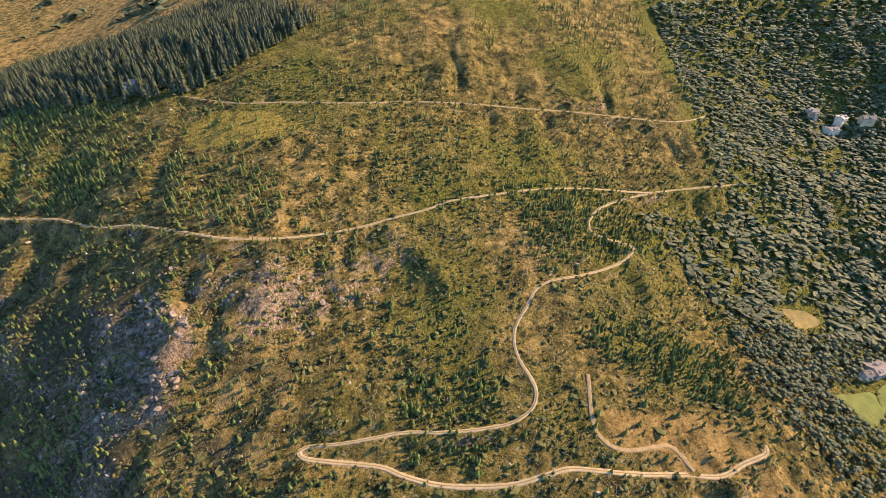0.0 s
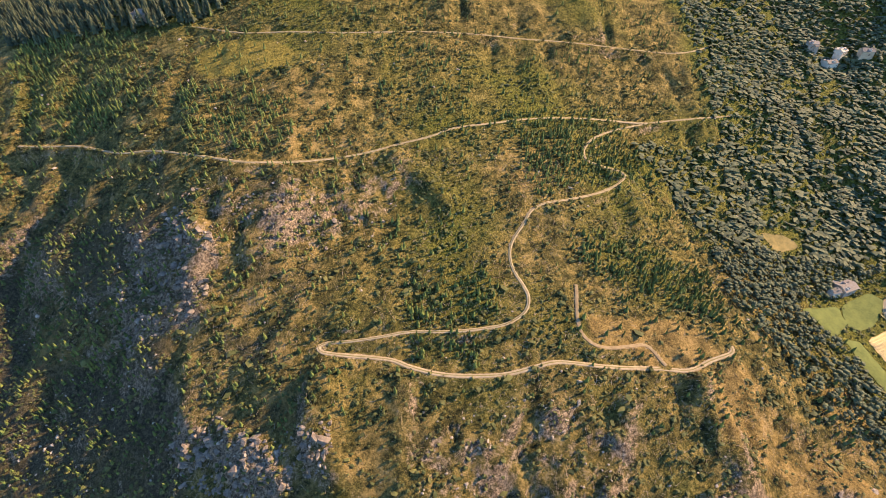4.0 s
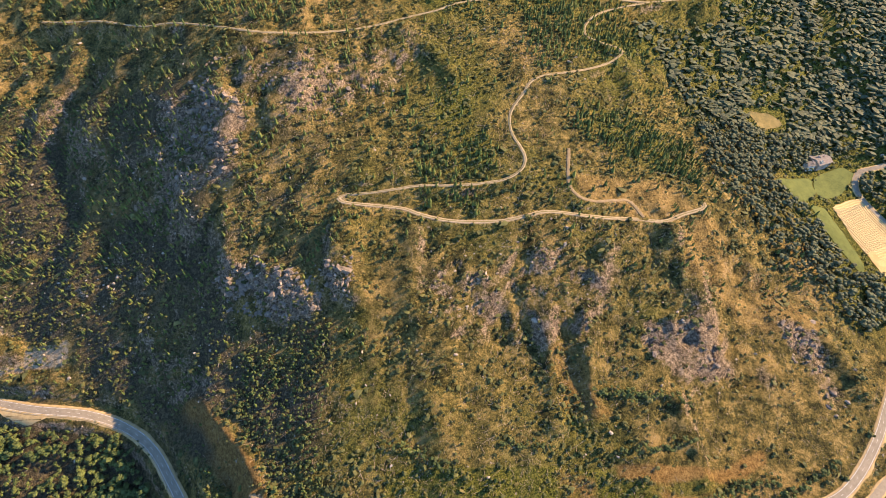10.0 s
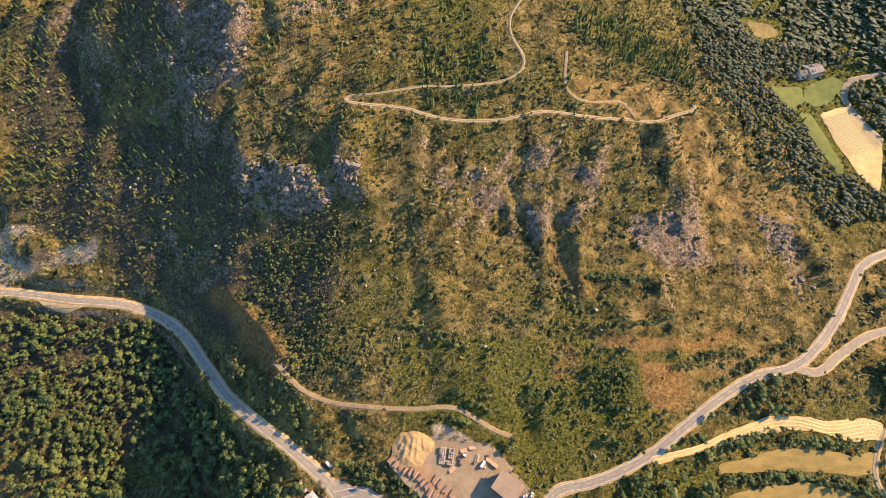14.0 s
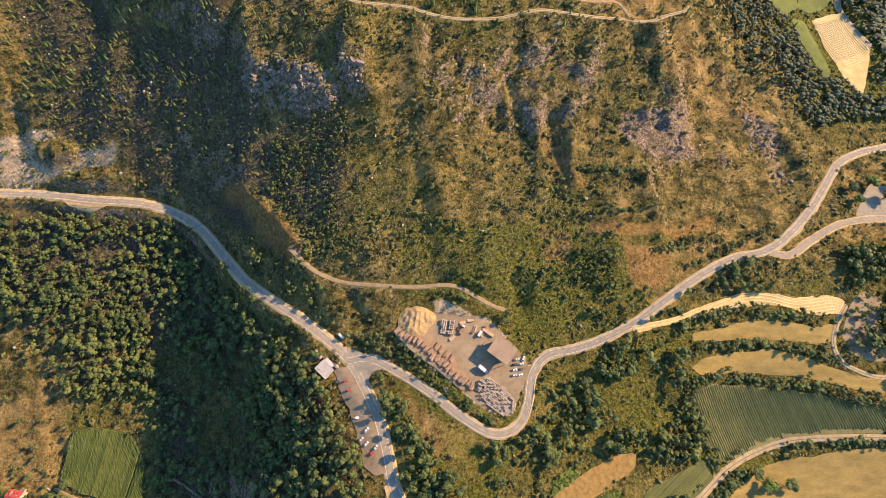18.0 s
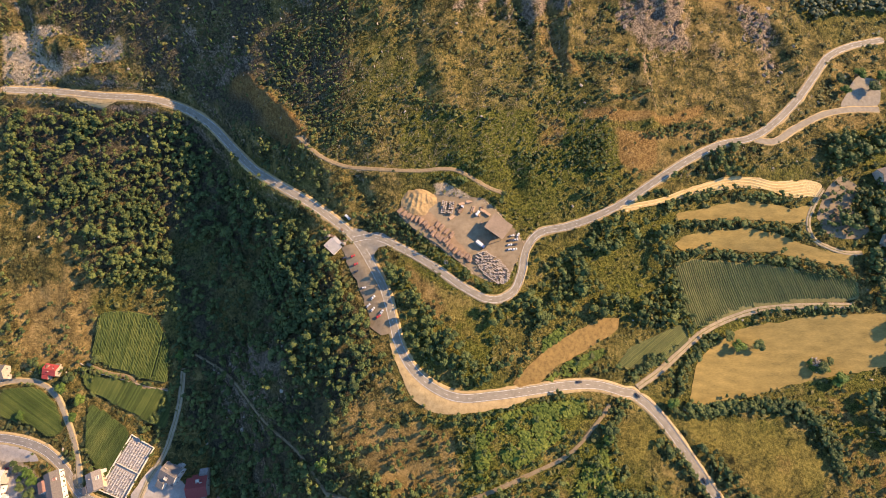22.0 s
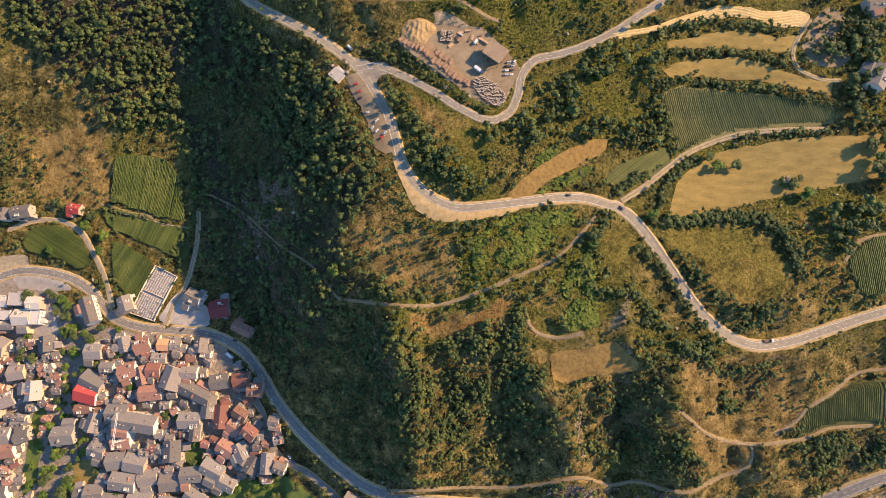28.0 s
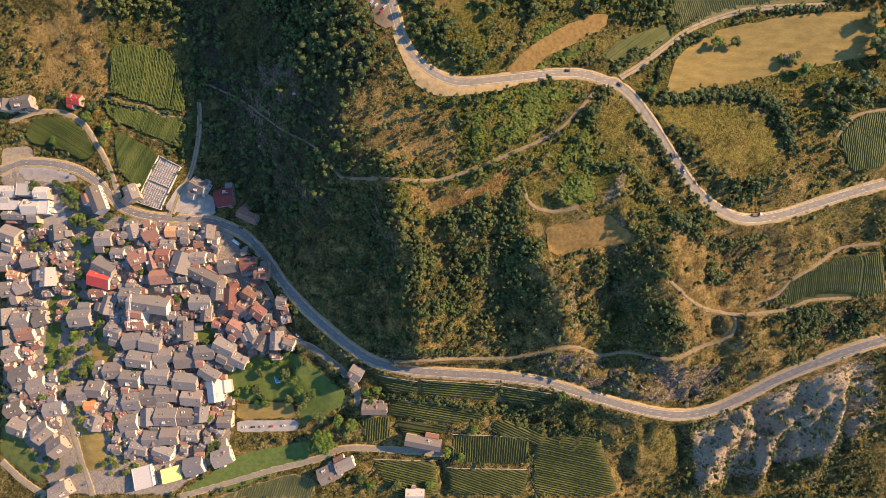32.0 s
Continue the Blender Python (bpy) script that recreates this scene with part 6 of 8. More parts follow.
    craggy = ["cliff_west", "crag_mid", "cliff_road", "cliff_se", "dark_rock_a", "dark_rock_c", "yard_cut"]
    x, y, r = scatter(61, 60000, (-270, 440, -600, 300), lambda x, y: 0.55 * in_any(craggy, ZONES, x, y) * patchy(x, y, 16, 62, 0.42, 0.56) + 0.5 * in_any(["crag_mid"], ZONES, x, y)
                      + 0.12 * in_any(["rock_band"], ZONES, x, y) * patchy(x, y, 16, 63, 0.5, 0.6))
    strewn("crag_blocks", STONES, x, y, (r.gamma(3.0, 0.40, len(x)) + 0.5) * np.where(y < -400, 0.55, 1.0), [M_CRAG], "broken grey granite blocks jutting from the crags", "crags", (0.9, 1.5), 0.12)



def fallen_timber():
    """Bleached trunks lying where the slope was felled, each along the ground."""
    x, y, r = scatter(51, 26000, (-180, 330, -70, 330), lambda x, y: 0.10 + 0.55 * patchy(x, y, 40, 52, 0.40, 0.58) + 0.25 * inside(ZONES["dry_slope_e"], x, y))
    n = len(x)
    a, half = r.normal(0.9, 0.8, n) + np.where(r.random(n) < 0.3, 1.6, 0), r.gamma(4, 0.30, n) + 0.3
    dx, dy, thick = np.cos(a), np.sin(a), r.uniform(0.06, 0.13, n)
    v = np.zeros((n, 8, 3))
    for e, sign in enumerate((-1, 1)):
        px, py = x + sign * half * dx, y + sign * half * dy
        pz = ground_z(px, py) + 0.22
        taper = thick * (1.0 if e == 0 else 0.6)
        for c, (side, up) in enumerate(((-1, 0), (0, 1), (1, 0), (0, -1))):
            v[:, 4 * e + c] = np.c_[px - dy * side * taper, py + dx * side * taper, pz + up * taper]
    quads = np.array([(0, 1, 5, 4), (1, 2, 6, 5), (2, 3, 7, 6), (3, 0, 4, 7), (3, 2, 1, 0), (4, 5, 6, 7)])
    f = (quads[None] + (np.arange(n) * 8)[:, None, None]).reshape(-1, 4)
    tagged(new("fallen_timber", mesh_of("fallen_timber", v.reshape(-1, 3), f, M_DEADWOOD)), "bleached fallen trunks lying over the felled slope", "dead wood", "", "stuff")


vegetation()
fallen_timber()

# ---- houses ----
def roof_mat(name, dark, light):
    return plain(name, dark, light, 0.9, 0.85, 0.5, 0.08, vary=0.30, stretch=(1, 1, 3))


ROOFS = {
    "b": (roof_mat("brown_stone_tiles", (0.115, 0.098, 0.082), (0.24, 0.205, 0.172)), "brown"), "g": (roof_mat("grey_stone_slabs", (0.105, 0.095, 0.083), (0.225, 0.203, 0.178)), "grey"),
    "t": (roof_mat("terracotta_tiles", (0.17, 0.085, 0.058), (0.30, 0.165, 0.115)), "terracotta"), "r": (roof_mat("russet_tiles", (0.16, 0.07, 0.052), (0.28, 0.13, 0.095)), "russet"),
    "R": (roof_mat("red_sheet", (0.26, 0.035, 0.03), (0.36, 0.06, 0.05)), "bright red"), "D": (roof_mat("dark_red_sheet", (0.16, 0.035, 0.03), (0.25, 0.06, 0.05)), "dark red"),
    "o": (roof_mat("orange_tiles", (0.36, 0.18, 0.08), (0.52, 0.28, 0.14)), "pale orange"), "O": (roof_mat("new_orange_tiles", (0.45, 0.15, 0.05), (0.58, 0.23, 0.09)), "orange"),
    "w": (roof_mat("pale_slabs", (0.29, 0.26, 0.215), (0.45, 0.41, 0.345)), "pale"), "W": (roof_mat("white_screed", (0.27, 0.245, 0.21), (0.44, 0.405, 0.35)), "white"),
    "Y": (roof_mat("yellow_sheet", (0.55, 0.48, 0.12), (0.72, 0.64, 0.22)), "yellow"), "d": (roof_mat("dark_slate", (0.09, 0.085, 0.085), (0.17, 0.16, 0.155)), "dark grey"),
}
WALLS = [plain("cream_plaster", (0.40, 0.35, 0.28), (0.60, 0.54, 0.44), 0.5, 0.9, 0.2, 0.03), plain("white_plaster", (0.46, 0.42, 0.36), (0.66, 0.62, 0.55), 0.5, 0.9, 0.2, 0.03),
         plain("fieldstone_wall", (0.22, 0.18, 0.14), (0.46, 0.39, 0.31), 1.2, 0.95, 0.6, 0.08), plain("ochre_plaster", (0.36, 0.28, 0.18), (0.52, 0.41, 0.28), 0.5, 0.9, 0.2, 0.03)]
M_GLASS = plain("window_glass", (0.02, 0.025, 0.03), (0.05, 0.055, 0.06), 0.5, 0.12, 0.0, 0.01, spec=0.6)
M_WOOD = plain("brown_timber", (0.10, 0.06, 0.035), (0.22, 0.14, 0.085), 1.5, 0.85, 0.4, 0.03)
M_BRICK = plain("chimney_masonry", (0.30, 0.24, 0.19), (0.48, 0.40, 0.33), 1.5, 0.9, 0.4, 0.03)


def box(x0, x1, y0, y1, z0, z1):
    v = np.array([(x0, y0, z0), (x1, y0, z0), (x1, y1, z0), (x0, y1, z0), (x0, y0, z1), (x1, y0, z1), (x1, y1, z1), (x0, y1, z1)], float)
    f = [(3, 2, 1, 0), (4, 5, 6, 7), (0, 1, 5, 4), (1, 2, 6, 5), (2, 3, 7, 6), (3, 0, 4, 7)]
    return v, f


def boxes(*items):
    vs, fs = [], []
    for b in items:
        v, f = box(*b)
        fs += [tuple(i + 8 * len(vs) for i in q) for q in f]
        vs.append(v)
    return np.vstack(vs), fs


def window_mesh():
    """A frame round a recessed pane, all in one piece."""
    ring = lambda x, z, y: [(-x, y, -z), (x, y, -z), (x, y, z), (-x, y, z)]
    v = ring(0.62, 0.82, -0.02) + ring(0.62, 0.82, 0.08) + ring(0.5, 0.7, 0.08) + ring(0.5, 0.7, 0.02)
    f = [(4 * k + i, 4 * k + (i + 1) % 4, 4 * k + 4 + (i + 1) % 4, 4 * k + 4 + i) for k in range(3) for i in range(4)] + [(12, 13, 14, 15)]
    return mesh_of("window", np.array(v, float), f, [M_WOOD, M_GLASS], False, [0] * 12 + [1])


WINDOW = window_mesh()
DOOR = mesh_of("door", *box(-0.6, 0.6, -0.03, 0.10, 0, 2.2), M_WOOD)
CHIMNEY = mesh_of("chimney", *boxes((-0.45, 0.45, -0.35, 0.35, -1.2, 1.1), (-0.58, 0.58, -0.48, 0.48, 1.1, 1.25), (-0.3, 0.3, -0.22, 0.22, 1.25, 1.5)), M_BRICK)


SKYLIGHT = mesh_of("skylight", *boxes((-0.5, 0.5, -0.4, 0.4, -0.35, 0.08), (-0.4, 0.4, -0.3, 0.3, 0.08, 0.11)), M_GLASS)
DORMER = mesh_of("dormer", *boxes((-1.1, 1.1, -1.2, 1.5, -0.8, 0.9), (-0.5, 0.5, 1.5, 1.56, -0.3, 0.6)), WALLS[1])


def dormer_roof(mat):
    v = np.array([(-1.4, -1.6, 0.82), (0, -1.6, 1.5), (1.4, -1.6, 0.82), (-1.4, 1.8, 0.82), (0, 1.8, 1.5), (1.4, 1.8, 0.82), (0, -1.6, 1.32), (0, 1.8, 1.32)], float)
    return mesh_of("dormer_roof", v, [(0, 1, 4, 3), (1, 2, 5, 4), (0, 3, 7, 6), (6, 7, 5, 2), (3, 4, 5, 7), (0, 6, 2, 1)], mat)


DORMER_ROOF, DORMER_ROOF_RED = dormer_roof(ROOFS["b"][0]), dormer_roof(ROOFS["t"][0])
ROOF_TERRACE = mesh_of("roof_terrace", *boxes((-1.7, 1.7, -1.4, 1.4, -0.9, 0.55), (-1.7, 1.7, 1.25, 1.4, 0.55, 1.15), (-1.7, 1.7, -1.4, -1.25, 0.55, 1.15), (-1.7, -1.55, -1.25, 1.25, 0.55, 1.15), (1.55, 1.7, -1.25, 1.25, 0.55, 1.15)), WALLS[0])


def gable_body(w, d, h, rise, deep):
    x, y = w / 2, d / 2
    v = [(-x, -y, -deep), (x, -y, -deep), (x, y, -deep), (-x, y, -deep), (-x, -y, h), (x, -y, h), (x, y, h), (-x, y, h), (-x, 0, h + rise), (x, 0, h + rise)]
    f = [(0, 1, 5, 4), (2, 3, 7, 6), (1, 2, 6, 9, 5), (3, 0, 4, 8, 7), (3, 2, 1, 0), (4, 5, 9, 8), (6, 7, 8, 9)]
    return np.array(v, float), f


def gable_roof(w, d, h, rise, over, thick, sag):
    """Two slabs with eaves, a slightly sagging ridge."""
    x, y = w / 2 + over * 0.6, d / 2 + over
    drop = rise * over / (d / 2)
    rows = []
    for xx, s in ((-x, 0.0), (-x / 3, sag), (x / 3, sag), (x, 0.0)):
        rows.append([(xx, -y, h - drop + 0.03), (xx, 0, h + rise + 0.05 - s), (xx, y, h - drop + 0.03), (xx, y, h - drop + thick), (xx, 0, h + rise + thick + 0.05 - s), (xx, -y, h - drop + thick)])
    v = np.array(rows, float).reshape(-1, 3)
    f = []
    for k in range(3):
        a, b = 6 * k, 6 * k + 6
        f += [(a + i, a + (i + 1) % 6, b + (i + 1) % 6, b + i) for i in range(6)]
    f += [(0, 5, 4, 1), (1, 4, 3, 2), (18, 19, 22, 23), (19, 20, 21, 22)]
    return v, f


def flat_roof(w, d, h):
    x, y = w / 2 + 0.25, d / 2 + 0.25
    return boxes((-x, x, -y, y, h, h + 0.3), (-x, x, -y, -y + 0.3, h + 0.3, h + 0.8), (-x, x, y - 0.3, y, h + 0.3, h + 0.8), (-x, -x + 0.3, -y + 0.3, y - 0.3, h + 0.3, h + 0.8), (x - 0.3, x, -y + 0.3, y - 0.3, h + 0.3, h + 0.8))


def house(x, y, w, d, turn, tone, seed, tall=None, name="house", label=""):
    r = random.Random(seed)
    a = radians(turn)
    if d > w:
        w, d, a = d, w, a + math.pi / 2
    w, d = max(w, 5.0), max(d, 4.5)
    corners = [(x + math.cos(a) * sx * w / 2 - math.sin(a) * sy * d / 2, y + math.sin(a) * sx * w / 2 + math.cos(a) * sy * d / 2) for sx in (-1, 1) for sy in (-1, 1)]
    zs = ground_z(*np.array(corners).T)
    base = float(zs.max()) - 0.2
    deep = base - float(zs.min()) + 1.0
    h = tall or r.choice((5.2, 6.0, 6.6, 7.4))
    mat, word = ROOFS[tone]
    wall_mat = WALLS[r.choice((0, 1, 1, 2, 2, 2, 3))] if tone not in "WYd" else WALLS[1]
    skin = {0: "cream plaster", 1: "white plaster", 2: "rubble stone", 3: "ochre plaster"}[WALLS.index(wall_mat)]
    top = holder(name, x, y, base, a, label or f"village house with {word} roof and {skin} walls", "house", "village houses" if name == "house" else "")
    flat = tone in "WY"
    rise = 0.0 if flat else d * r.uniform(0.19, 0.28)
    if flat:
        part("wall", mesh_of("wall", *box(-w / 2, w / 2, -d / 2, d / 2, -deep, h), wall_mat), top)
        part("roof", mesh_of("roof", *flat_roof(w, d, h), mat), top, f"flat {word} roof with low parapet")
    else:
        part("wall", mesh_of("wall", *gable_body(w, d, h, rise, deep), wall_mat), top)
        part("roof", mesh_of("roof", *gable_roof(w, d, h, rise, r.uniform(0.4, 0.8), 0.28, r.uniform(0.0, 0.18)), mat), top, f"{word} pitched roof")
        for k in range(r.choice((1, 1, 2))):
            part("chimney", CHIMNEY, top, "", (r.uniform(-0.35, 0.35) * w, r.choice((-1, 1)) * d * 0.2, h + rise * 0.62), 0, (0.9, 0.9, r.uniform(0.8, 1.2)))
    if w > 9 and not flat and r.random() < 0.75:
        ww, dd, hh = w * r.uniform(0.35, 0.6), d * r.uniform(0.5, 0.8), h * r.uniform(0.6, 0.92)
        ox, oy = r.choice((-1, 1)) * (w / 2 - ww / 2) * r.uniform(0.2, 1.0), r.choice((-1, 1)) * (d / 2 + dd * 0.22)
        vv, ff = gable_body(ww, dd, hh, dd * 0.2, deep + 0.5)
        part("wing_wall", mesh_of("wing_wall", vv + np.array((ox, oy, 0)), ff, wall_mat), top)
        vv, ff = gable_roof(ww, dd, hh, dd * 0.2, 0.4, 0.26, 0.05)
        part("wing_roof", mesh_of("wing_roof", vv + np.array((ox, oy, 0)), ff, ROOFS[r.choice((tone, tone, "b", "g", "t"))][0]), top)
    if not flat and w > 8:
        slope_of = rise / (d / 2)
        for k in range(r.choice((0, 1, 2))):
            qx, qy = r.uniform(-0.36, 0.36) * w, r.choice((-1, 1)) * r.uniform(0.12, 0.33) * d
            part("skylight", SKYLIGHT, top, "dark roof window", (qx, qy, h + rise - abs(qy) * slope_of + 0.36))
        if r.random() < 0.55:
            qx, qs = r.uniform(-0.28, 0.28) * w, r.choice((-1, 1))
            dormer = part("dormer", DORMER, top, "small plastered dormer", (qx, qs * d * 0.24, h + rise * 0.5), 0 if qs > 0 else math.pi)
            part("dormer_roof", DORMER_ROOF if r.random() < 0.6 else DORMER_ROOF_RED, dormer)
        if r.random() < 0.4:
            part("roof_terrace", ROOF_TERRACE, top, "pale sunken roof terrace", (r.uniform(-0.3, 0.3) * w, r.choice((-1, 1)) * d * 0.3, h + rise * 0.42), 0, (r.uniform(0.8, 1.3), r.uniform(0.8, 1.2), 1))
    for k in range(r.choice((1, 1, 2)) if name == "house" else 0):
        # lean-to or covered terrace against a wall
        ww, dd, hh = r.uniform(2.6, 5.0), r.uniform(1.8, 3.4), h * r.uniform(0.4, 0.8)
        side_of = r.choice((-1, 1))
        ox, oy = r.uniform(-0.4, 0.4) * w, side_of * (d / 2 + dd / 2 - 0.1)
        vv, ff = box(ox - ww / 2, ox + ww / 2, oy - dd / 2, oy + dd / 2, -deep - 0.5, hh)
        part("annex_wall", mesh_of("annex_wall", vv, ff, wall_mat), top)
        vv, ff = box(ox - ww / 2 - 0.25, ox + ww / 2 + 0.25, oy - dd / 2 - 0.2, oy + dd / 2 + 0.2, hh, hh + 0.22)
        vv[:, 2] += -side_of * (vv[:, 1] - oy) * r.uniform(0.1, 0.4) + 0.3
        part("annex_roof", mesh_of("annex_roof", vv, ff, ROOFS[r.choice((tone, "b", "t", "g", "w", "d"))][0]), top)
    part("door", DOOR, top, "", (r.uniform(-0.3, 0.3) * w, -d / 2 - 0.02, 0.25), math.pi)
    for s, gap, side in ((-1, w, 0), (1, w, 0), (1, d, 1)):
        n = max(1, int(gap / 4.2))
        for k in range(n):
            for z in (1.9, 4.3) if h > 6 else (2.2,):
                if r.random() < 0.45:
                    continue
                off = (k + 0.5) / n * gap - gap / 2 + (0.9 if (s < 0 and z < 2.3) else 0)
                if abs(off) > gap / 2 - 0.8:
                    continue
                if side == 0:
                    part("window", WINDOW, top, "", (off, s * (d / 2 + 0.01), z), 0 if s > 0 else math.pi)
                else:
                    part("window", WINDOW, top, "", (w / 2 + 0.01, off, z), -math.pi / 2)
    return top


for n, (x, y, w, d, turn, tone) in enumerate(HOUSES):
    house(x, y, 1.06 * w, 1.04 * d, turn, tone, 50 + n)
# smaller houses and sheds that fill the lanes of the old core
CORE = [(-335, -352), (-250, -350), (-205, -368), (-146, -430), (-150, -470), (-205, -520), (-225, -575), (-310, -600), (-345, -570), (-335, -440)]
WEST_CORE = [(-450, -360), (-390, -345), (-375, -400), (-400, -470), (-380, -560), (-450, -520)]
TAKEN = [(x, y, max(w, d) * 0.5) for x, y, w, d, _, _ in HOUSES] + [(-291, -431, 20), (-208, -367, 9)]
fill = random.Random(77)
made = 0
for _ in range(14000):
    x, y = fill.uniform(-455, -150), fill.uniform(-580, -340)
    s = fill.uniform(5.5, 9.5)
    core = bool(inside(CORE, x, y))
    if any(bool(inside(SPACES[k], x, y)) for k in SPACES):
        continue
    if not (core or bool(inside(WEST_CORE, x, y))) or grid_value(NEAR_WAY, np.array([x]), np.array([y]))[0] < s * 0.5:
        continue
    if all(math.hypot(x - a, y - b) > 0.72 * c + s * 0.36 for a, b, c in TAKEN):
        TAKEN.append((x, y, s * 0.5))
        house(x, y, s, s * fill.uniform(0.65, 0.95), fill.choice((-25, -8, 0, 5, 12, 30)), fill.choice("bbbggtrbtt"), 900 + made, fill.choice((3.6, 4.6, 5.6)))
        made += 1
        if made > 270:
            break
house(-291, -430, 40, 16, -8, "g", 7, 9.5, "church", "large stone village church with grey slab roof")

# ---- single trees and hedges ----
def tree_parts(seed, leaf):
    v, f, m = broad_shape(seed, 280, True)
    out = []
    for k, (n, mat) in enumerate((("crown", leaf), ("trunk", M_BARK))):
        sel = f[m == k]
        used, back = np.unique(sel, return_inverse=True)
        out.append((n, mesh_of(n, v[used], back.reshape(sel.shape), mat)))
    return out


TREE_KINDS = [tree_parts(700 + k, M_GARDEN if k % 3 else M_BROAD) for k in range(5)]



def great_tree():
    """An old tree with one full rounded crown of many clumps."""
    r = np.random.default_rng(990)
    crown, wood = [], [stem(0.045, 0.025, 0.5, (0.01, 0.0), 8)]
    for k in range(34):
        a, e = k * 2.39996, math.asin(min(1, (k + 0.5) / 34))
        c = (0.33 * math.cos(e) * math.cos(a), 0.33 * math.cos(e) * math.sin(a), 0.42 + 0.42 * math.sin(e))
        rad = r.uniform(0.09, 0.14)
        crown += [(lump(r, c, (rad * 0.85, rad * 0.85, rad * 0.8)), 0), (leaves(r, c, (rad, rad, rad), 46, 0.028), 0)]
        if k % 4 == 0:
            limb = stem(0.014, 0.005, 0.3, (0.8 * c[0], 0.8 * c[1]), 4)
            wood.append((limb[0] + (0, 0, 0.32), limb[1]))
    v, f, _ = joined(crown)
    w, g, _ = joined([(q, 0) for q in wood])
    return [("crown", mesh_of("crown", v, f, M_GARDEN)), ("trunk", mesh_of("trunk", w, g, M_BARK))]


GREAT_TREE = great_tree()


def tree(x, y, h, k):
    top = holder("tree", x, y, float(ground_z(x, y)), (x * 1.7 + y) % 6.28, "big round leafy tree by the lane" if h > 15 else "leafy green broadleaf tree", "tree", "single trees")
    fat = 1.75
    if h > 15:
        for n, me in GREAT_TREE:
            part(n, me, top, "", None, 0, (h * fat, h * fat, h))
        return
    for n, me in TREE_KINDS[k % len(TREE_KINDS)]:
        part(n, me, top, "", None, 0, (h * fat, h * fat, h))


for n, (x, y, h) in enumerate(TREES):
    tree(x, y, h, n)


grow = random.Random(19)
count_of = 0
for _ in range(2500):
    x, y = grow.uniform(-455, -120), grow.uniform(-600, -300)
    if not (bool(inside(ZONES["town"], x, y)) or (-215 < x < -120 and -540 < y < -470)) or grid_value(NEAR_WAY, np.array([x]), np.array([y]))[0] < 2:
        continue
    if any(bool(inside(SPACES[k], x, y)) for k in SPACES) and grow.random() < 0.8:
        continue
    if all(math.hypot(x - a, y - b) > c * 1.15 + 2.6 for a, b, c in TAKEN):
        TAKEN.append((x, y, 2.5))
        tree(x, y, grow.uniform(4.0, 8.0), count_of)
        count_of += 1
        if count_of > 120:
            break


def hedges():
    xs, ys, hs = [], [], []
    r = np.random.default_rng(31)
    for key, pts in HEDGES.items():
        low = key.startswith("row_") and len(key) == 5
        for x, y in curve(pts, 2.6):
            for _ in range(2):
                xs.append(x + r.normal(0, 2.0))
                ys.append(y + r.normal(0, 2.0))
                hs.append(r.uniform(1.8, 4.2) if low else r.uniform(2.6, 6.0))
    xs, ys, hs = np.array(xs), np.array(ys), np.array(hs)
    off_way = grid_value(NEAR_WAY, xs, ys) > 1.6
    strewn("hedgerow", BROADS, xs[off_way], ys[off_way], hs[off_way], [M_BROAD, M_BARK], "bushy green hedges between the terraced fields", "hedge", (1.2, 1.8))


hedges()


# ---- vehicles ----
def paint(name, c, rough=0.35):
    return plain(name, tuple(0.85 * v for v in c), c, 0.8, rough, 0.0, 0.01, spec=0.5)


PAINTS = {"white": paint("white_car_paint", (0.58, 0.57, 0.55)), "silver": paint("silver_car_paint", (0.42, 0.43, 0.44)), "black": paint("black_car_paint", (0.025, 0.025, 0.03)),
          "red": paint("red_car_paint", (0.42, 0.03, 0.025)), "blue": paint("blue_car_paint", (0.04, 0.08, 0.20)), "yellow": paint("yellow_machine_paint", (0.60, 0.40, 0.05))}
M_TYRE = plain("tyre_rubber", (0.015, 0.015, 0.015), (0.035, 0.035, 0.035), 2, 0.9, 0.1, 0.01)


def wheel_mesh(rad=0.32, wide=0.2):
    n = 12
    a = np.arange(n) * 2 * math.pi / n
    ring = lambda y, q: np.c_[q * np.cos(a), np.full(n, y), q * np.sin(a)]
    v = np.vstack([ring(-wide / 2, rad), ring(wide / 2, rad), ring(-wide / 2 - 0.01, rad * 0.55), ring(wide / 2 + 0.01, rad * 0.55)])
    i = np.arange(n)
    j = (i + 1) % n
    f = [tuple(q) for q in np.vstack([np.c_[i, j, j + n, i + n], np.c_[i, i + 2 * n, j + 2 * n, j], np.c_[i + n, j + n, j + 3 * n, i + 3 * n]])] + [tuple(i + 2 * n), tuple((i + 3 * n)[::-1])]
    rim = mesh_of("rim", np.vstack([ring(-wide / 2 - 0.02, rad * 0.5), ring(wide / 2 + 0.02, rad * 0.5)]), [tuple(i), tuple((i + n)[::-1])] + [tuple(q) for q in np.c_[i, i + n, j + n, j]], M_STEEL)
    return mesh_of("wheel", v, f, M_TYRE), rim


WHEEL = wheel_mesh()
BIG_WHEEL = wheel_mesh(0.5, 0.34)


def shell(profile, half, inset):
    """A body from a side profile of (x, z, how far the side leans in)."""
    n = len(profile)
    v = [(x, -half + inset * k, z) for x, z, k in profile] + [(x, half - inset * k, z) for x, z, k in profile]
    f = [tuple(range(n)), tuple(range(2 * n - 1, n - 1, -1))] + [(i, i + n, (i + 1) % n + n, (i + 1) % n) for i in range(n)]
    return np.array(v, float), [tuple(reversed(q)) for q in f]


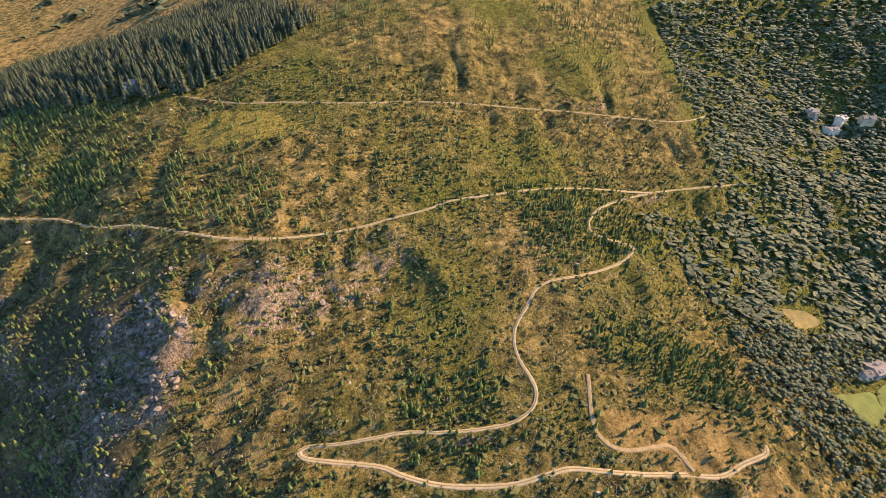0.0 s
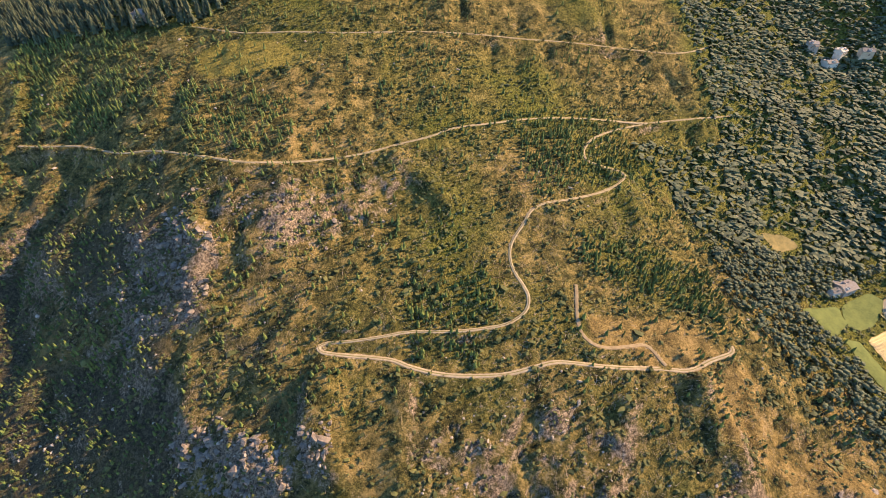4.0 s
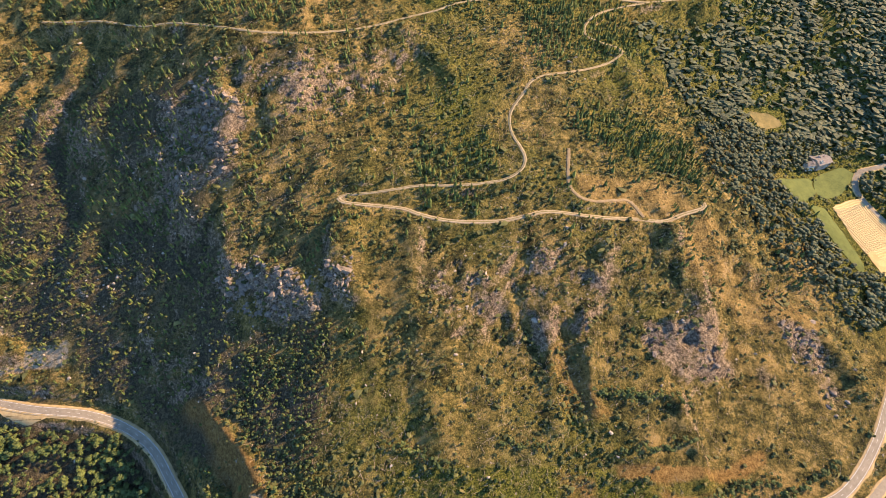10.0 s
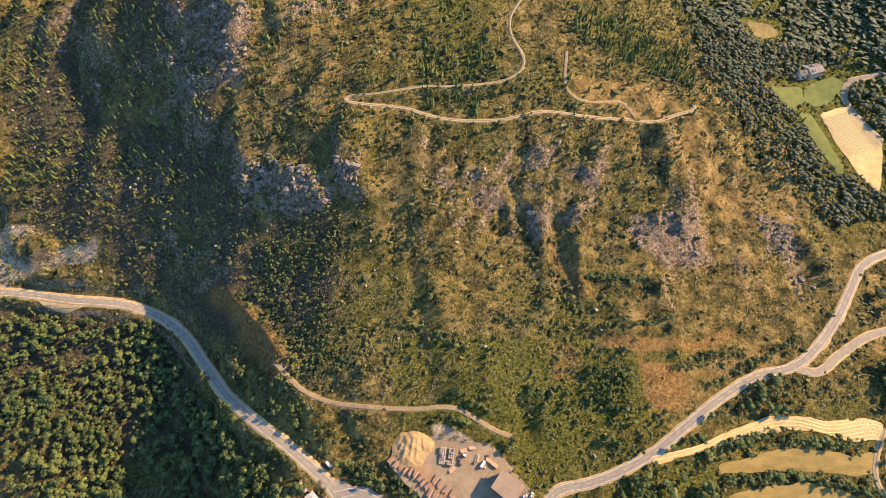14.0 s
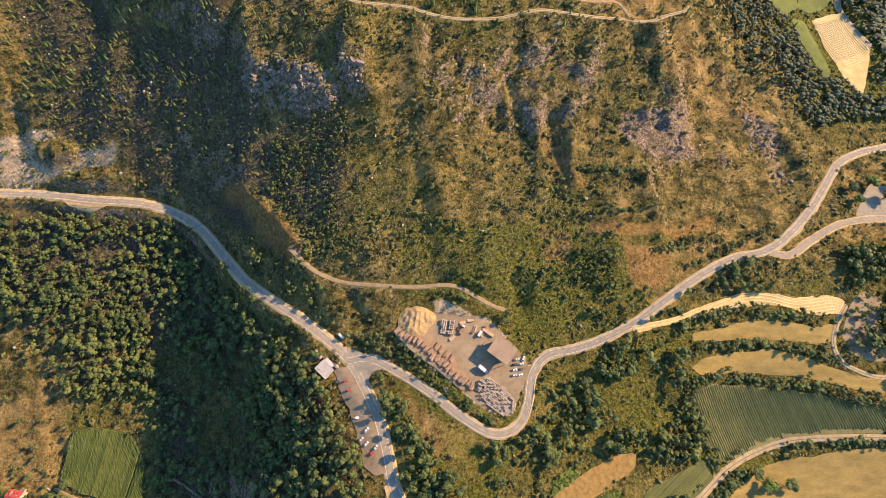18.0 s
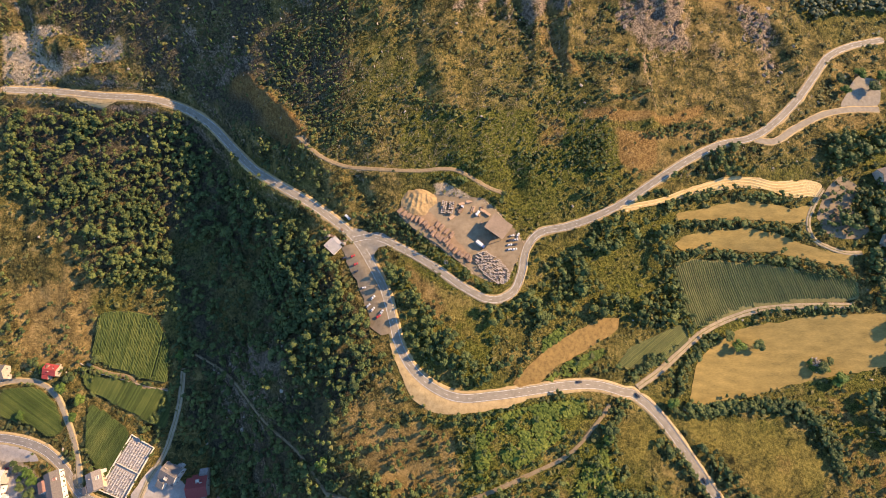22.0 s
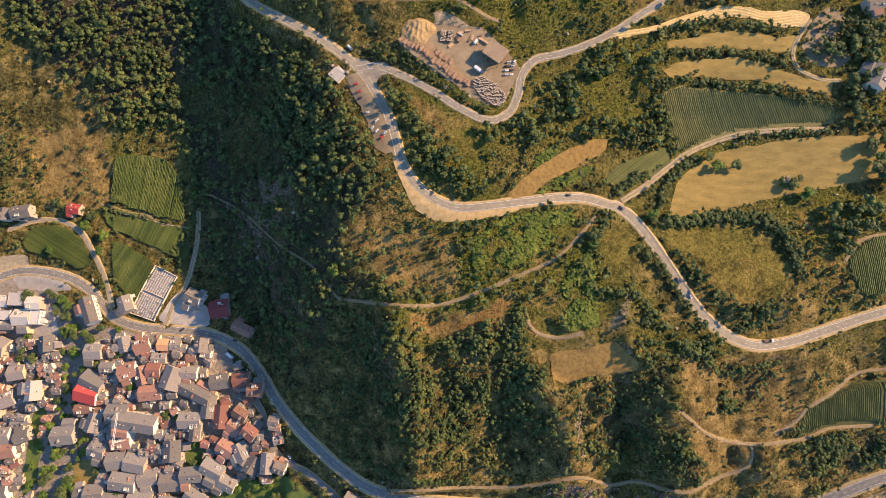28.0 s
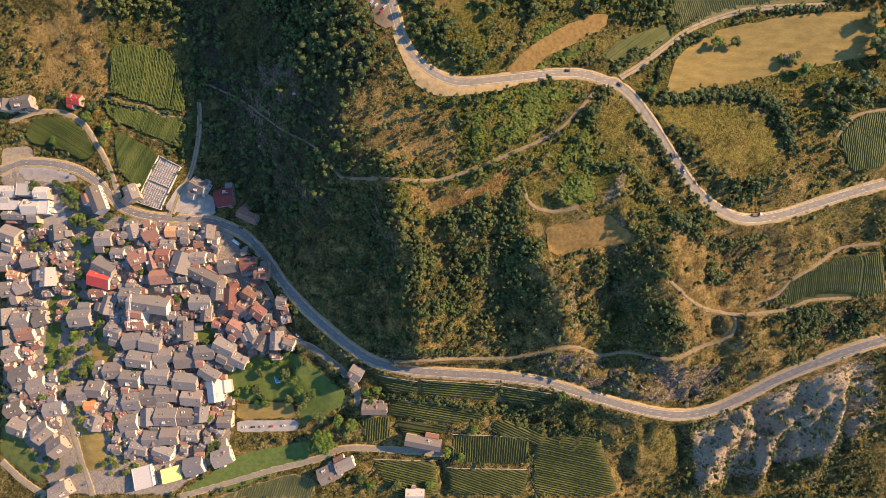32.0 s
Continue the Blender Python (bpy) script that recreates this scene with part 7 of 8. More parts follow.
def car(x, y, turn, tone, group="parked cars", kind_of="car"):
    z = float(ground_z(x, y)) + 0.42 if grid_value(NEAR_WAY, np.array([x]), np.array([y]))[0] < 0 else float(ground_z(x, y)) + 0.14
    words = {"car": "small {} car with dark windows", "van": "{} delivery van with a high body"}[kind_of].format(tone)
    top = holder(kind_of, x, y, z, radians(turn), words, kind_of, group)
    big = 1.0 if kind_of == "car" else 1.2
    if kind_of == "car":
        low = [(-2.1, 0.25, 0), (2.1, 0.25, 0), (2.15, 0.6, 0.3), (1.95, 0.78, 0.6), (0.95, 0.92, 0.6), (-1.6, 0.95, 0.6), (-2.1, 0.85, 0.5)]
        cab = [(-1.75, 0.93, 0), (1.0, 0.9, 0), (0.35, 1.38, 1), (-1.2, 1.40, 1)]
        lid = [(-1.2, 1.395, 0), (0.35, 1.38, 0), (0.3, 1.45, 0.4), (-1.15, 1.46, 0.4)]
    else:
        low = [(-2.6, 0.3, 0), (2.5, 0.3, 0), (2.55, 0.9, 0.2), (1.9, 1.15, 0.4), (1.55, 2.2, 0.8), (-2.6, 2.3, 0.8)]
        cab = [(1.35, 1.2, -0.02), (1.98, 1.16, -0.02), (1.6, 1.95, 0.6), (1.3, 2.0, 0.6)]
        lid = [(-2.5, 2.3, 1), (1.4, 2.22, 1), (1.3, 2.36, 1.4), (-2.4, 2.42, 1.4)]
    part("body", mesh_of("body", *shell(low, 0.86 * big, 0.12), PAINTS[tone]), top)
    part("glasshouse", mesh_of("glasshouse", *shell(cab, 0.80 * big, 0.16), M_GLASS), top, "dark tinted glass")
    part("roof", mesh_of("roof", *shell(lid, 0.66 * big, 0.1), PAINTS[tone]), top)
    for sx in (-1.3, 1.3):
        for sy in (-0.78, 0.78):
            part("rim", WHEEL[1], part("wheel", WHEEL[0], top, "", (sx * big, sy * big, 0.3)), "grey steel rim")


def truck(x, y, turn, tone, load, label):
    z = float(ground_z(x, y)) + 0.3
    top = holder("truck", x, y, z, radians(turn), label, "truck", "trucks")
    part("chassis", mesh_of("chassis", *boxes((-4.2, 3.6, -0.5, 0.5, 0.6, 0.95), (-4.3, -4.1, -1.1, 1.1, 0.5, 0.9)), M_TYRE), top)
    part("cab", mesh_of("cab", *shell([(2.0, 0.6, 0), (3.9, 0.6, 0), (3.95, 1.6, 0.2), (3.6, 2.7, 0.8), (2.0, 2.8, 0.8)], 1.15, 0.12), PAINTS[tone]), top)
    part("windscreen", mesh_of("windscreen", *shell([(3.55, 1.65, 0.2), (3.99, 1.62, 0.2), (3.68, 2.55, 0.9), (3.3, 2.55, 0.9)], 1.1, 0.15), M_GLASS), top)
    if load == "box":
        part("cargo_box", mesh_of("cargo_box", *boxes((-4.3, 1.8, -1.22, 1.22, 1.0, 3.5), (-4.35, 1.85, -1.27, 1.27, 3.5, 3.62)), PAINTS["white"]), top)
    else:
        part("flatbed", mesh_of("flatbed", *boxes((-4.3, 1.8, -1.2, 1.2, 0.98, 1.15), (1.7, 1.85, -1.2, 1.2, 1.15, 2.2)), M_WOOD), top)
        for k in range(3):
            part("log", LOG, top, "", (-1.2, -0.75 + 0.75 * k, 1.45), 0, (0.9, 0.9, 0.9))
    for sx in (-3.2, -2.0, 2.9):
        for sy in (-0.95, 0.95):
            part("rim", BIG_WHEEL[1], part("wheel", BIG_WHEEL[0], top, "", (sx, sy, 0.5)), "grey steel rim")


def log_mesh(name, rad, length):
    n = 8
    a = np.arange(n) * 2 * math.pi / n
    r = np.random.default_rng(int(rad * 100))
    q = rad * r.uniform(0.92, 1.08, n)
    lo, hi = np.c_[np.full(n, -length / 2), q * np.cos(a), q * np.sin(a)], np.c_[np.full(n, length / 2), 0.85 * q * np.cos(a), 0.85 * q * np.sin(a)]
    i = np.arange(n)
    j = (i + 1) % n
    f = [tuple(t) for t in np.c_[i, i + n, j + n, j]] + [tuple(i), tuple((i + n)[::-1])]
    return mesh_of(name, np.vstack([lo, hi]), f, [M_LOGBARK, M_CUT], False, [0] * n + [1, 1])


M_LOGBARK = plain("peeled_log", (0.17, 0.108, 0.07), (0.34, 0.235, 0.155), 1.5, 0.9, 0.5, 0.04)
M_CUT = plain("fresh_cut_wood", (0.30, 0.19, 0.11), (0.48, 0.335, 0.21), 2.0, 0.85, 0.2, 0.02)
M_SAWDUST = plain("sawdust", (0.22, 0.15, 0.066), (0.36, 0.25, 0.115), 0.4, 0.95, 0.5, 0.15)
M_BLOCK = plain("pale_log_ends", (0.22, 0.175, 0.13), (0.46, 0.39, 0.305), 1.2, 0.9, 0.3, 0.03)
LOG = log_mesh("log", 0.34, 5.2)
SHORT_LOG = log_mesh("log", 0.3, 4.0)
PLANK = mesh_of("lumber_pack", *box(-2.4, 2.4, -0.6, 0.6, 0, 0.55), M_CUT)


def block_mesh(n=9, rad=0.68):
    a = np.arange(n) * 2 * math.pi / n
    v = np.vstack([np.c_[rad * np.cos(a), rad * np.sin(a), np.full(n, z)] for z in (-0.6, 0.6)])
    return mesh_of("round_block", v, [tuple(range(n, 2 * n))] + [(i, (i + 1) % n, (i + 1) % n + n, i + n) for i in range(n)], [M_BLOCK, M_DARKBARK], False, [0] + [1] * n)


M_DARKBARK = plain("dark_log_bark", (0.05, 0.035, 0.024), (0.12, 0.085, 0.058), 2.0, 0.95, 0.5, 0.04)
BLOCK = block_mesh()
YARD_Z = 8.74


M_FLATROOF = plain("grey_roof_felt", (0.24, 0.225, 0.20), (0.36, 0.335, 0.30), 0.3, 0.9, 0.1, 0.02)
M_CLOTH = plain("faded_parasol_cloth", (0.22, 0.18, 0.13), (0.34, 0.28, 0.21), 0.8, 0.9, 0.1, 0.02)
M_PALE = plain("pale_painted_metal", (0.34, 0.31, 0.27), (0.50, 0.46, 0.40), 0.6, 0.7, 0.05, 0.01)


def timber_yard():
    r = random.Random(8)
    # open shed with a mono-pitch roof
    barn = holder("barn", 41.0, -117.5, YARD_Z, radians(-37), "open timber shed with a flat brown sheet roof", "barn")
    m_roof = plain("brown_sheet_roof", (0.20, 0.145, 0.092), (0.29, 0.212, 0.138), 0.15, 0.8, 0.2, 0.05)
    part("roof", mesh_of("roof", *(lambda v, f: (v + np.c_[np.zeros(len(v)), np.zeros(len(v)), 0.04 * v[:, 1]], f))(*box(-9.0, 9.0, -7.4, 7.4, 8.0, 8.4)), m_roof), barn)
    part("back_wall", mesh_of("back_wall", *box(-7.8, 7.8, 6.0, 6.25, 0, 8.1), M_WOOD), barn)
    for s in (-1, 1):
        part("side_wall", mesh_of("side_wall", *box(s * 7.6 - 0.12, s * 7.6 + 0.12, -1.0, 6.0, 0, 7.9), M_WOOD), barn)
    for x in (-7.4, -3.7, 0, 3.7, 7.4):
        part("post", mesh_of("post", *box(x - 0.18, x + 0.18, -6.2, -5.84, 0, 7.7), M_WOOD), barn)
    part("beam", mesh_of("beam", *box(-7.8, 7.8, -6.35, -5.75, 7.3, 7.72), M_WOOD), barn)
    # sawdust heap: several tipped ridges run together
    heap_x, heap_y = np.meshgrid(np.linspace(-15, 15, 76), np.linspace(-13, 13, 66))
    tips = [(-8, 1, -10.5, -3.5, 4.4), (-4, 4, -6.5, -6.5, 5.4), (0, 5, -1.8, -7.5, 5.8), (3, 5, 2.2, -6.0, 5.2), (6.5, 4.5, 7.5, -1.5, 4.4), (9, 4, 11, 1.5, 3.4), (-9, 5, -11, 3, 3.6), (-1, 8, 3, 8.5, 4.4)]
    up = np.full(heap_x.shape, -0.4)
    jag = 2.4 * (fractal(heap_x + 50, heap_y + 50, 5.0, 91, 3) - 0.5)
    for ax, ay, bx, by, h in tips:
        u = np.clip(((heap_x - ax) * (bx - ax) + (heap_y - ay) * (by - ay)) / ((bx - ax) ** 2 + (by - ay) ** 2), 0, 1)
        d = np.hypot(heap_x - ax - u * (bx - ax), heap_y - ay - u * (by - ay))
        up = np.logaddexp(0.9 * up, 0.9 * (h * (1 - 0.3 * u) - 0.62 * d + jag - 1.3)) / 0.9
    k = (np.arange(65)[:, None] * 76 + np.arange(75)).ravel()
    heap = tagged(new("sawdust_mound", mesh_of("sawdust_mound", np.c_[heap_x.ravel(), heap_y.ravel(), up.ravel()], np.c_[k, k + 1, k + 77, k + 76], M_SAWDUST, True)), "golden heap of sawdust tipped in folded ridges", "heap")
    heap.location = (-24, -92, YARD_Z)
    # log stacks along the bank
    edge = curve([(-39, -102), (-29, -108), (-19, -113), (-9, -122), (0, -130), (9, -137), (18, -144)], 3.7)
    for k, (x, y) in enumerate(edge):
        stack = holder("log_stack", x + r.uniform(-0.7, 1.2), y + r.uniform(-0.8, 1.4), YARD_Z, radians(52 + r.uniform(-16, 16)), "stack of orange-brown peeled logs", "log stack", "log stacks along the bank")
        rows_of, wide_of = r.choice((2, 3, 4, 4)), r.choice((5, 6, 6))
        for row in range(rows_of):
            for c in range(wide_of - row):
                s_of = r.uniform(0.82, 1.2)
                part("log", r.choice((LOG, SHORT_LOG)), stack, "", (r.uniform(-0.8, 0.8), (c - (wide_of - 1 - row) / 2) * 0.66, 0.3 + row * 0.52), r.uniform(-0.09, 0.09), (s_of, 1, 1))
    for x, y, t in ((-8, -113, 58), (-4.5, -115.5, 52), (-0.5, -119, 50), (3.5, -122, 56)):
        stack = holder("log_stack", x, y, YARD_Z, radians(t), "low stack of logs in the middle of the yard", "log stack", "log stacks in the yard")
        for row in range(2):
            for c in range(5 - row):
                part("log", LOG, stack, "", (r.uniform(-0.7, 0.7), (c - (4 - row) / 2) * 0.66, 0.3 + row * 0.52), r.uniform(-0.08, 0.08))
    for x, y, t in ((12, -95, 15), (18, -93, 10), (29, -101, -30), (33, -104, -35), (22, -99, 70), (4, -107, 40)):
        stack = holder("lumber_pile", x, y, YARD_Z, radians(t), "pile of freshly sawn pale lumber", "lumber pile", "lumber piles")
        for k in range(r.choice((2, 3))):
            part("lumber_pack", PLANK, stack, "", (r.uniform(-0.3, 0.3), 0, 0.62 * k), r.uniform(-0.05, 0.05))
        part("lumber_pack", PLANK, stack, "", (r.uniform(-0.3, 0.3), 1.4, 0))
    # round blocks standing in rows
    blocks = holder("block_store", 36, -150, YARD_Z, radians(-35), "rows of pale round log blocks standing on end", "log blocks")
    for i in range(25):
        for j in range(16):
            x, y = (i - 12) * 1.42 + 0.7 * (j % 2), (j - 8) * 1.36
            if (abs(x) / 16.0) ** 2.6 + (abs(y + 0.12 * x) / 8.6) ** 2.6 < 1.0 and r.random() < 0.95:
                big = r.uniform(0.8, 1.12)
                part("round_block", BLOCK, blocks, "", (x + r.uniform(-0.14, 0.14), y + r.uniform(-0.14, 0.14), 0.6 + (1.2 if r.random() < 0.35 else 0)), r.uniform(0, 6), (big, big, 1))
    second = holder("block_store", 0, -98, YARD_Z, radians(-8), "rows of pale round log blocks near the bank", "log blocks")
    for i in range(7):
        for j in range(8):
            if (i == 3 and j > 1) or r.random() < 0.08:
                continue
            part("round_block", BLOCK, second, "", ((i - 3) * 1.5, (j - 3.5) * 1.45, 0.6 + (1.2 if r.random() < 0.3 else 0)), r.uniform(0, 6))
    bark_heap = [(-30, -101, 3.2), (-34, -98, 2.2), (28, -112, 1.6), (18, -143, 2.0), (26, -105, 1.5)]
    for k, (x, y, s) in enumerate(bark_heap):
        v, f, _ = stone_shape(880 + k)
        ob = tagged(new('bark_pile', mesh_of('bark_pile', v * np.array((s, s, 0.6 * s)) + (0, 0, 0.2 * s), f, M_LOGBARK, True)), 'low heap of brown bark and offcuts', 'heap', 'bark piles')
        ob.location = (x, y, YARD_Z)
    for k in range(9):
        x, y = r.uniform(2, 30), r.uniform(-102, -92)
        box_of = holder('crate', x, y, YARD_Z, r.uniform(0, 3), 'pale wooden crate in the yard', 'crate', 'crates')
        part('crate_body', mesh_of('crate_body', *box(-0.9, 0.9, -0.6, 0.6, 0.1, 1.1), M_BLOCK if k % 2 else M_CUT), box_of)
        part('lid', mesh_of('lid', *box(-0.98, 0.98, -0.68, 0.68, 1.1, 1.2), M_WOOD), box_of)
    for x, y, t, c in ((52.5, -122.5, 20, "silver"), (57.5, -122, 60, "white"), (51, -126.5, 12, "black"), (55.5, -126, 14, "silver"), (50.3, -130.5, 12, "white"), (54.8, -130, 12, "black"), (50, -134.5, 14, "silver"), (54.3, -134, 14, "white"), (26, -143, -30, "black")):
        car(x, y, t, c, "cars beside the shed")
    truck(27, -131, -40, "blue", "box", "blue lorry parked in the shade of the shed")
    truck(11, -100, 65, "silver", "flat", "white lorry with a log load")
    car(25, -103, 55, "white", "vans", "van")


timber_yard()


def roadside():
    # low flat-roofed bar on the bend
    z = float(ground_z(-95, -129))
    bar = holder("roadside_bar", -95, -129.5, z, radians(-42), "low flat-roofed roadside bar with pale walls", "bar")
    part("wall", mesh_of("wall", *box(-5.4, 5.4, -4.0, 4.0, -1.5, 3.0), WALLS[1]), bar)
    part("roof", mesh_of("roof", *box(-6.0, 6.0, -4.6, 4.6, 3.0, 3.3), M_FLATROOF), bar)
    part("roof_edge", mesh_of("roof_edge", *boxes((-6.05, 6.05, 4.6, 4.75, 2.95, 3.5), (-6.05, 6.05, -4.75, -4.6, 2.95, 3.5), (6.0, 6.15, -4.6, 4.6, 2.95, 3.5), (-6.15, -6.0, -4.6, 4.6, 2.95, 3.5)), M_PALE), bar)
    part("terrace_roof", mesh_of("terrace_roof", *box(-5.6, 3.6, 4.8, 7.6, 2.5, 2.65), M_PALE), bar, "pale terrace canopy")
    for px in (-5.2, -1.0, 3.2):
        part("post", mesh_of("post", *box(px - 0.07, px + 0.07, 7.2, 7.35, -1.0, 2.5), M_STEEL), bar)
    for px in (-3.5, 0.0, 3.5):
        part("window", mesh_of("window", *box(px - 0.8, px + 0.8, 3.98, 4.04, 1.0, 2.2), M_GLASS), bar)
    part("door", mesh_of("door", *box(5.38, 5.44, -0.5, 0.5, 0.0, 2.1), M_WOOD), bar)
    part("chimney", mesh_of("chimney", *box(-3.2, -2.4, -2.4, -1.6, 3.3, 4.3), M_PALE), bar)
    r = random.Random(21)
    for k in range(16):
        x, y = -97 + r.uniform(-9, 9), -117.5 + r.uniform(-3.5, 3.5)
        if k > 9:
            x, y = -86 + r.uniform(-2, 3), -126 + r.uniform(-4, 3)
        z = float(ground_z(x, y))
        if k % 5 == 0:
            shade = holder("parasol", x, y, z, r.uniform(0, 3), "open pale parasol on the bar terrace", "parasol", "parasols")
            part("pole", mesh_of("pole", *box(-0.04, 0.04, -0.04, 0.04, -0.3, 2.5), M_STEEL), shade)
            c = np.array([(1.6 * math.cos(q * 0.7854), 1.6 * math.sin(q * 0.7854), 2.1) for q in range(8)] + [(0, 0, 2.65), (0, 0, 2.3)])
            part("canopy", mesh_of("canopy", c, [(q, (q + 1) % 8, 8) for q in range(8)] + [((q + 1) % 8, q, 9) for q in range(8)], M_CLOTH), shade)
        else:
            box_of = holder("crate", x, y, z, r.uniform(0, 3), "stacked pale crates and boards by the bar", "crate", "crates by the bar")
            w, d, h = r.uniform(0.6, 1.7), r.uniform(0.5, 1.1), r.uniform(0.5, 1.3)
            part("crate_body", mesh_of("crate_body", *box(-w, w, -d, d, -0.2, h), M_BLOCK if k % 2 else M_PALE), box_of)
            part("lid", mesh_of("lid", *box(-w - 0.06, w + 0.06, -d - 0.06, d + 0.06, h, h + 0.08), M_WOOD), box_of)
    for x, y, t, c in ((-78, -138, 25, "red"), (-75, -145, 25, "red"), (-85, -139, 25, "black"), (-74, -151, 25, "black"), (-67, -165, 10, "silver"), (-58.5, -173.5, 50, "white"), (-62, -180, 50, "silver"),
                       (-58, -183, 50, "white"), (-53.5, -189, 45, "red"), (-51, -185.5, 60, "silver")):
        car(x, y, t, c, "cars in the lay-by")
    car(-84.5, -103.5, -42, "white", "vans", "van")
    for x, y, t, c in ((146, -245, -40, "black"), (190, -304, -58, "black"), (200, -317, -56, "silver"), (101, -236, 3, "black")):
        car(x, y, t, c, "cars on the road")
    truck(264, -352, 5, "white", "flat", "small white truck on the bend")
    # village streets
    truck(-208, -368, -35, "white", "box", "white lorry parked by the village road")
    r = random.Random(12)
    for x, y, t in ((-150, -452, -48), (-146, -456, -48), (-143, -459, -48), (-139, -463, -48), (-200, -552, 3), (-191, -552, 3), (-182, -551, 3), (-172, -551, 3), (-160, -550, 3), (-205, -353, -20),
                    (-252, -352, 60), (-258, -343, 40), (-420, -310, 5), (-408, -311, 5), (-399, -313, 5), (-360, -610, 20), (-366, -560, 80), (-420, -338, 20), (-196, -378, -30), (-190, -382, -30)):
        car(x, y, t, r.choice(("white", "silver", "black", "red", "blue", "white")), "cars parked in the village")


roadside()


# ---- walls, rails and gardens ----
def patch(poly, mat, label, category, rise=0.2):
    rim = outline(poly)
    lo, hi = rim.min(0), rim.max(0)
    gx, gy = np.meshgrid(np.arange(lo[0], hi[0], 3.0), np.arange(lo[1], hi[1], 3.0))
    keep = inside(rim, gx, gy)
    pts = [Vector(p) for p in rim] + [Vector((a, b)) for a, b in zip(gx[keep], gy[keep])]
    co, _, faces, _, _, _ = plane_geometry.delaunay_2d_cdt(pts, [], [list(range(len(rim)))], 1, 0.01)
    co = np.array([tuple(c) for c in co])
    v = np.c_[co, ground_z(co[:, 0], co[:, 1]) + rise]
    tagged(new(category, mesh_of(category, v, [tuple(f) for f in faces], mat, True)), label, category, "", "structure")


M_LITTER = plain("bark_litter", (0.16, 0.105, 0.058), (0.30, 0.205, 0.115), 0.15, 0.95, 0.3, 0.06)
M_PAVING = plain("grey_paving", (0.23, 0.20, 0.165), (0.38, 0.34, 0.285), 0.2, 0.9, 0.2, 0.03)
M_COBBLE = plain("village_cobbles", (0.20, 0.17, 0.14), (0.34, 0.295, 0.245), 0.5, 0.9, 0.4, 0.05)
for key, (mat, label, category) in {
    "garden_strip": (M_HAY, "dry garden strip with low beds", "garden"), "lawn_garden": (M_LAWN, "green garden lawn below the old village", "lawn"), "lawn_west": (M_LAWN, "narrow lawn between the houses", "lawn"), "lawn_core": (M_LAWN, "small bright lawn behind houses", "lawn"),
    "dry_plot": (M_HAY, "dry yellow garden plot", "garden"), "dry_plot_b": (M_HAY, "dry yellow garden plot with bushes", "garden"), "car_park": (M_PAVING, "pale car park with a row of cars", "car park"),
    "square_east": (M_PAVING, "pale paved yard by the graves", "square"), "square_west": (M_PAVING, "paved square in front of pale buildings", "square"),
    "oval": (M_PAVING, "pale paved oval beside the village road", "square"), "square_gravel": (M_GRAVEL, "bare gravel yard by the road", "yard"), "drive_yard": (M_YARD, "pale gravel yard inside the ring drive", "yard"), "east_yard": (M_ASPHALT_OLD, "pale gravel parking among trees", "yard"), "layby": (M_YARD, "dusty hard lay-by beside the road", "layby"),
    "layby_south": (M_SAND, "sandy lay-by on the bend", "layby"), "bark_ground": (M_LITTER, "orange-brown ground littered with bark and sawdust", "bark litter"), "junction": (M_ASPHALT_OLD, "wide worn asphalt road junction", "junction"),
    "layby_west": (M_SAND, "sandy pull-in beside the road", "layby"),
}.items():
    patch(SPACES[key], mat, label, category, {"layby": 0.35, "layby_west": 0.345, "layby_south": 0.29, "junction": 0.352, "bark_ground": 0.14}.get(key, 0.2))


def wall_line(points, height, thick, mat, name, label, category, group=""):
    line = curve(points, 2.5)
    z = ground_z(line[:, 0], line[:, 1])
    line = np.c_[line, z]
    h = thick / 2
    v, f = ribbon(line, (-h, -h, h, h), (-0.6, height, height, -0.6))
    ob = new(name, mesh_of(name, v, f, mat))
    return tagged(ob, label, category, group)


def close_wall(a, b, height, thick, mat, parent, name="wall"):
    n = max(2, int(math.hypot(b[0] - a[0], b[1] - a[1]) / 3))
    line = np.array([(a[0] + (b[0] - a[0]) * k / n, a[1] + (b[1] - a[1]) * k / n) for k in range(n + 1)])
    line = np.c_[line, ground_z(line[:, 0], line[:, 1])]
    v, f = ribbon(line, (-thick / 2, -thick / 2, thick / 2, thick / 2), (-0.5, height, height, -0.5))
    return part(name, mesh_of(name, v, f, mat), parent)


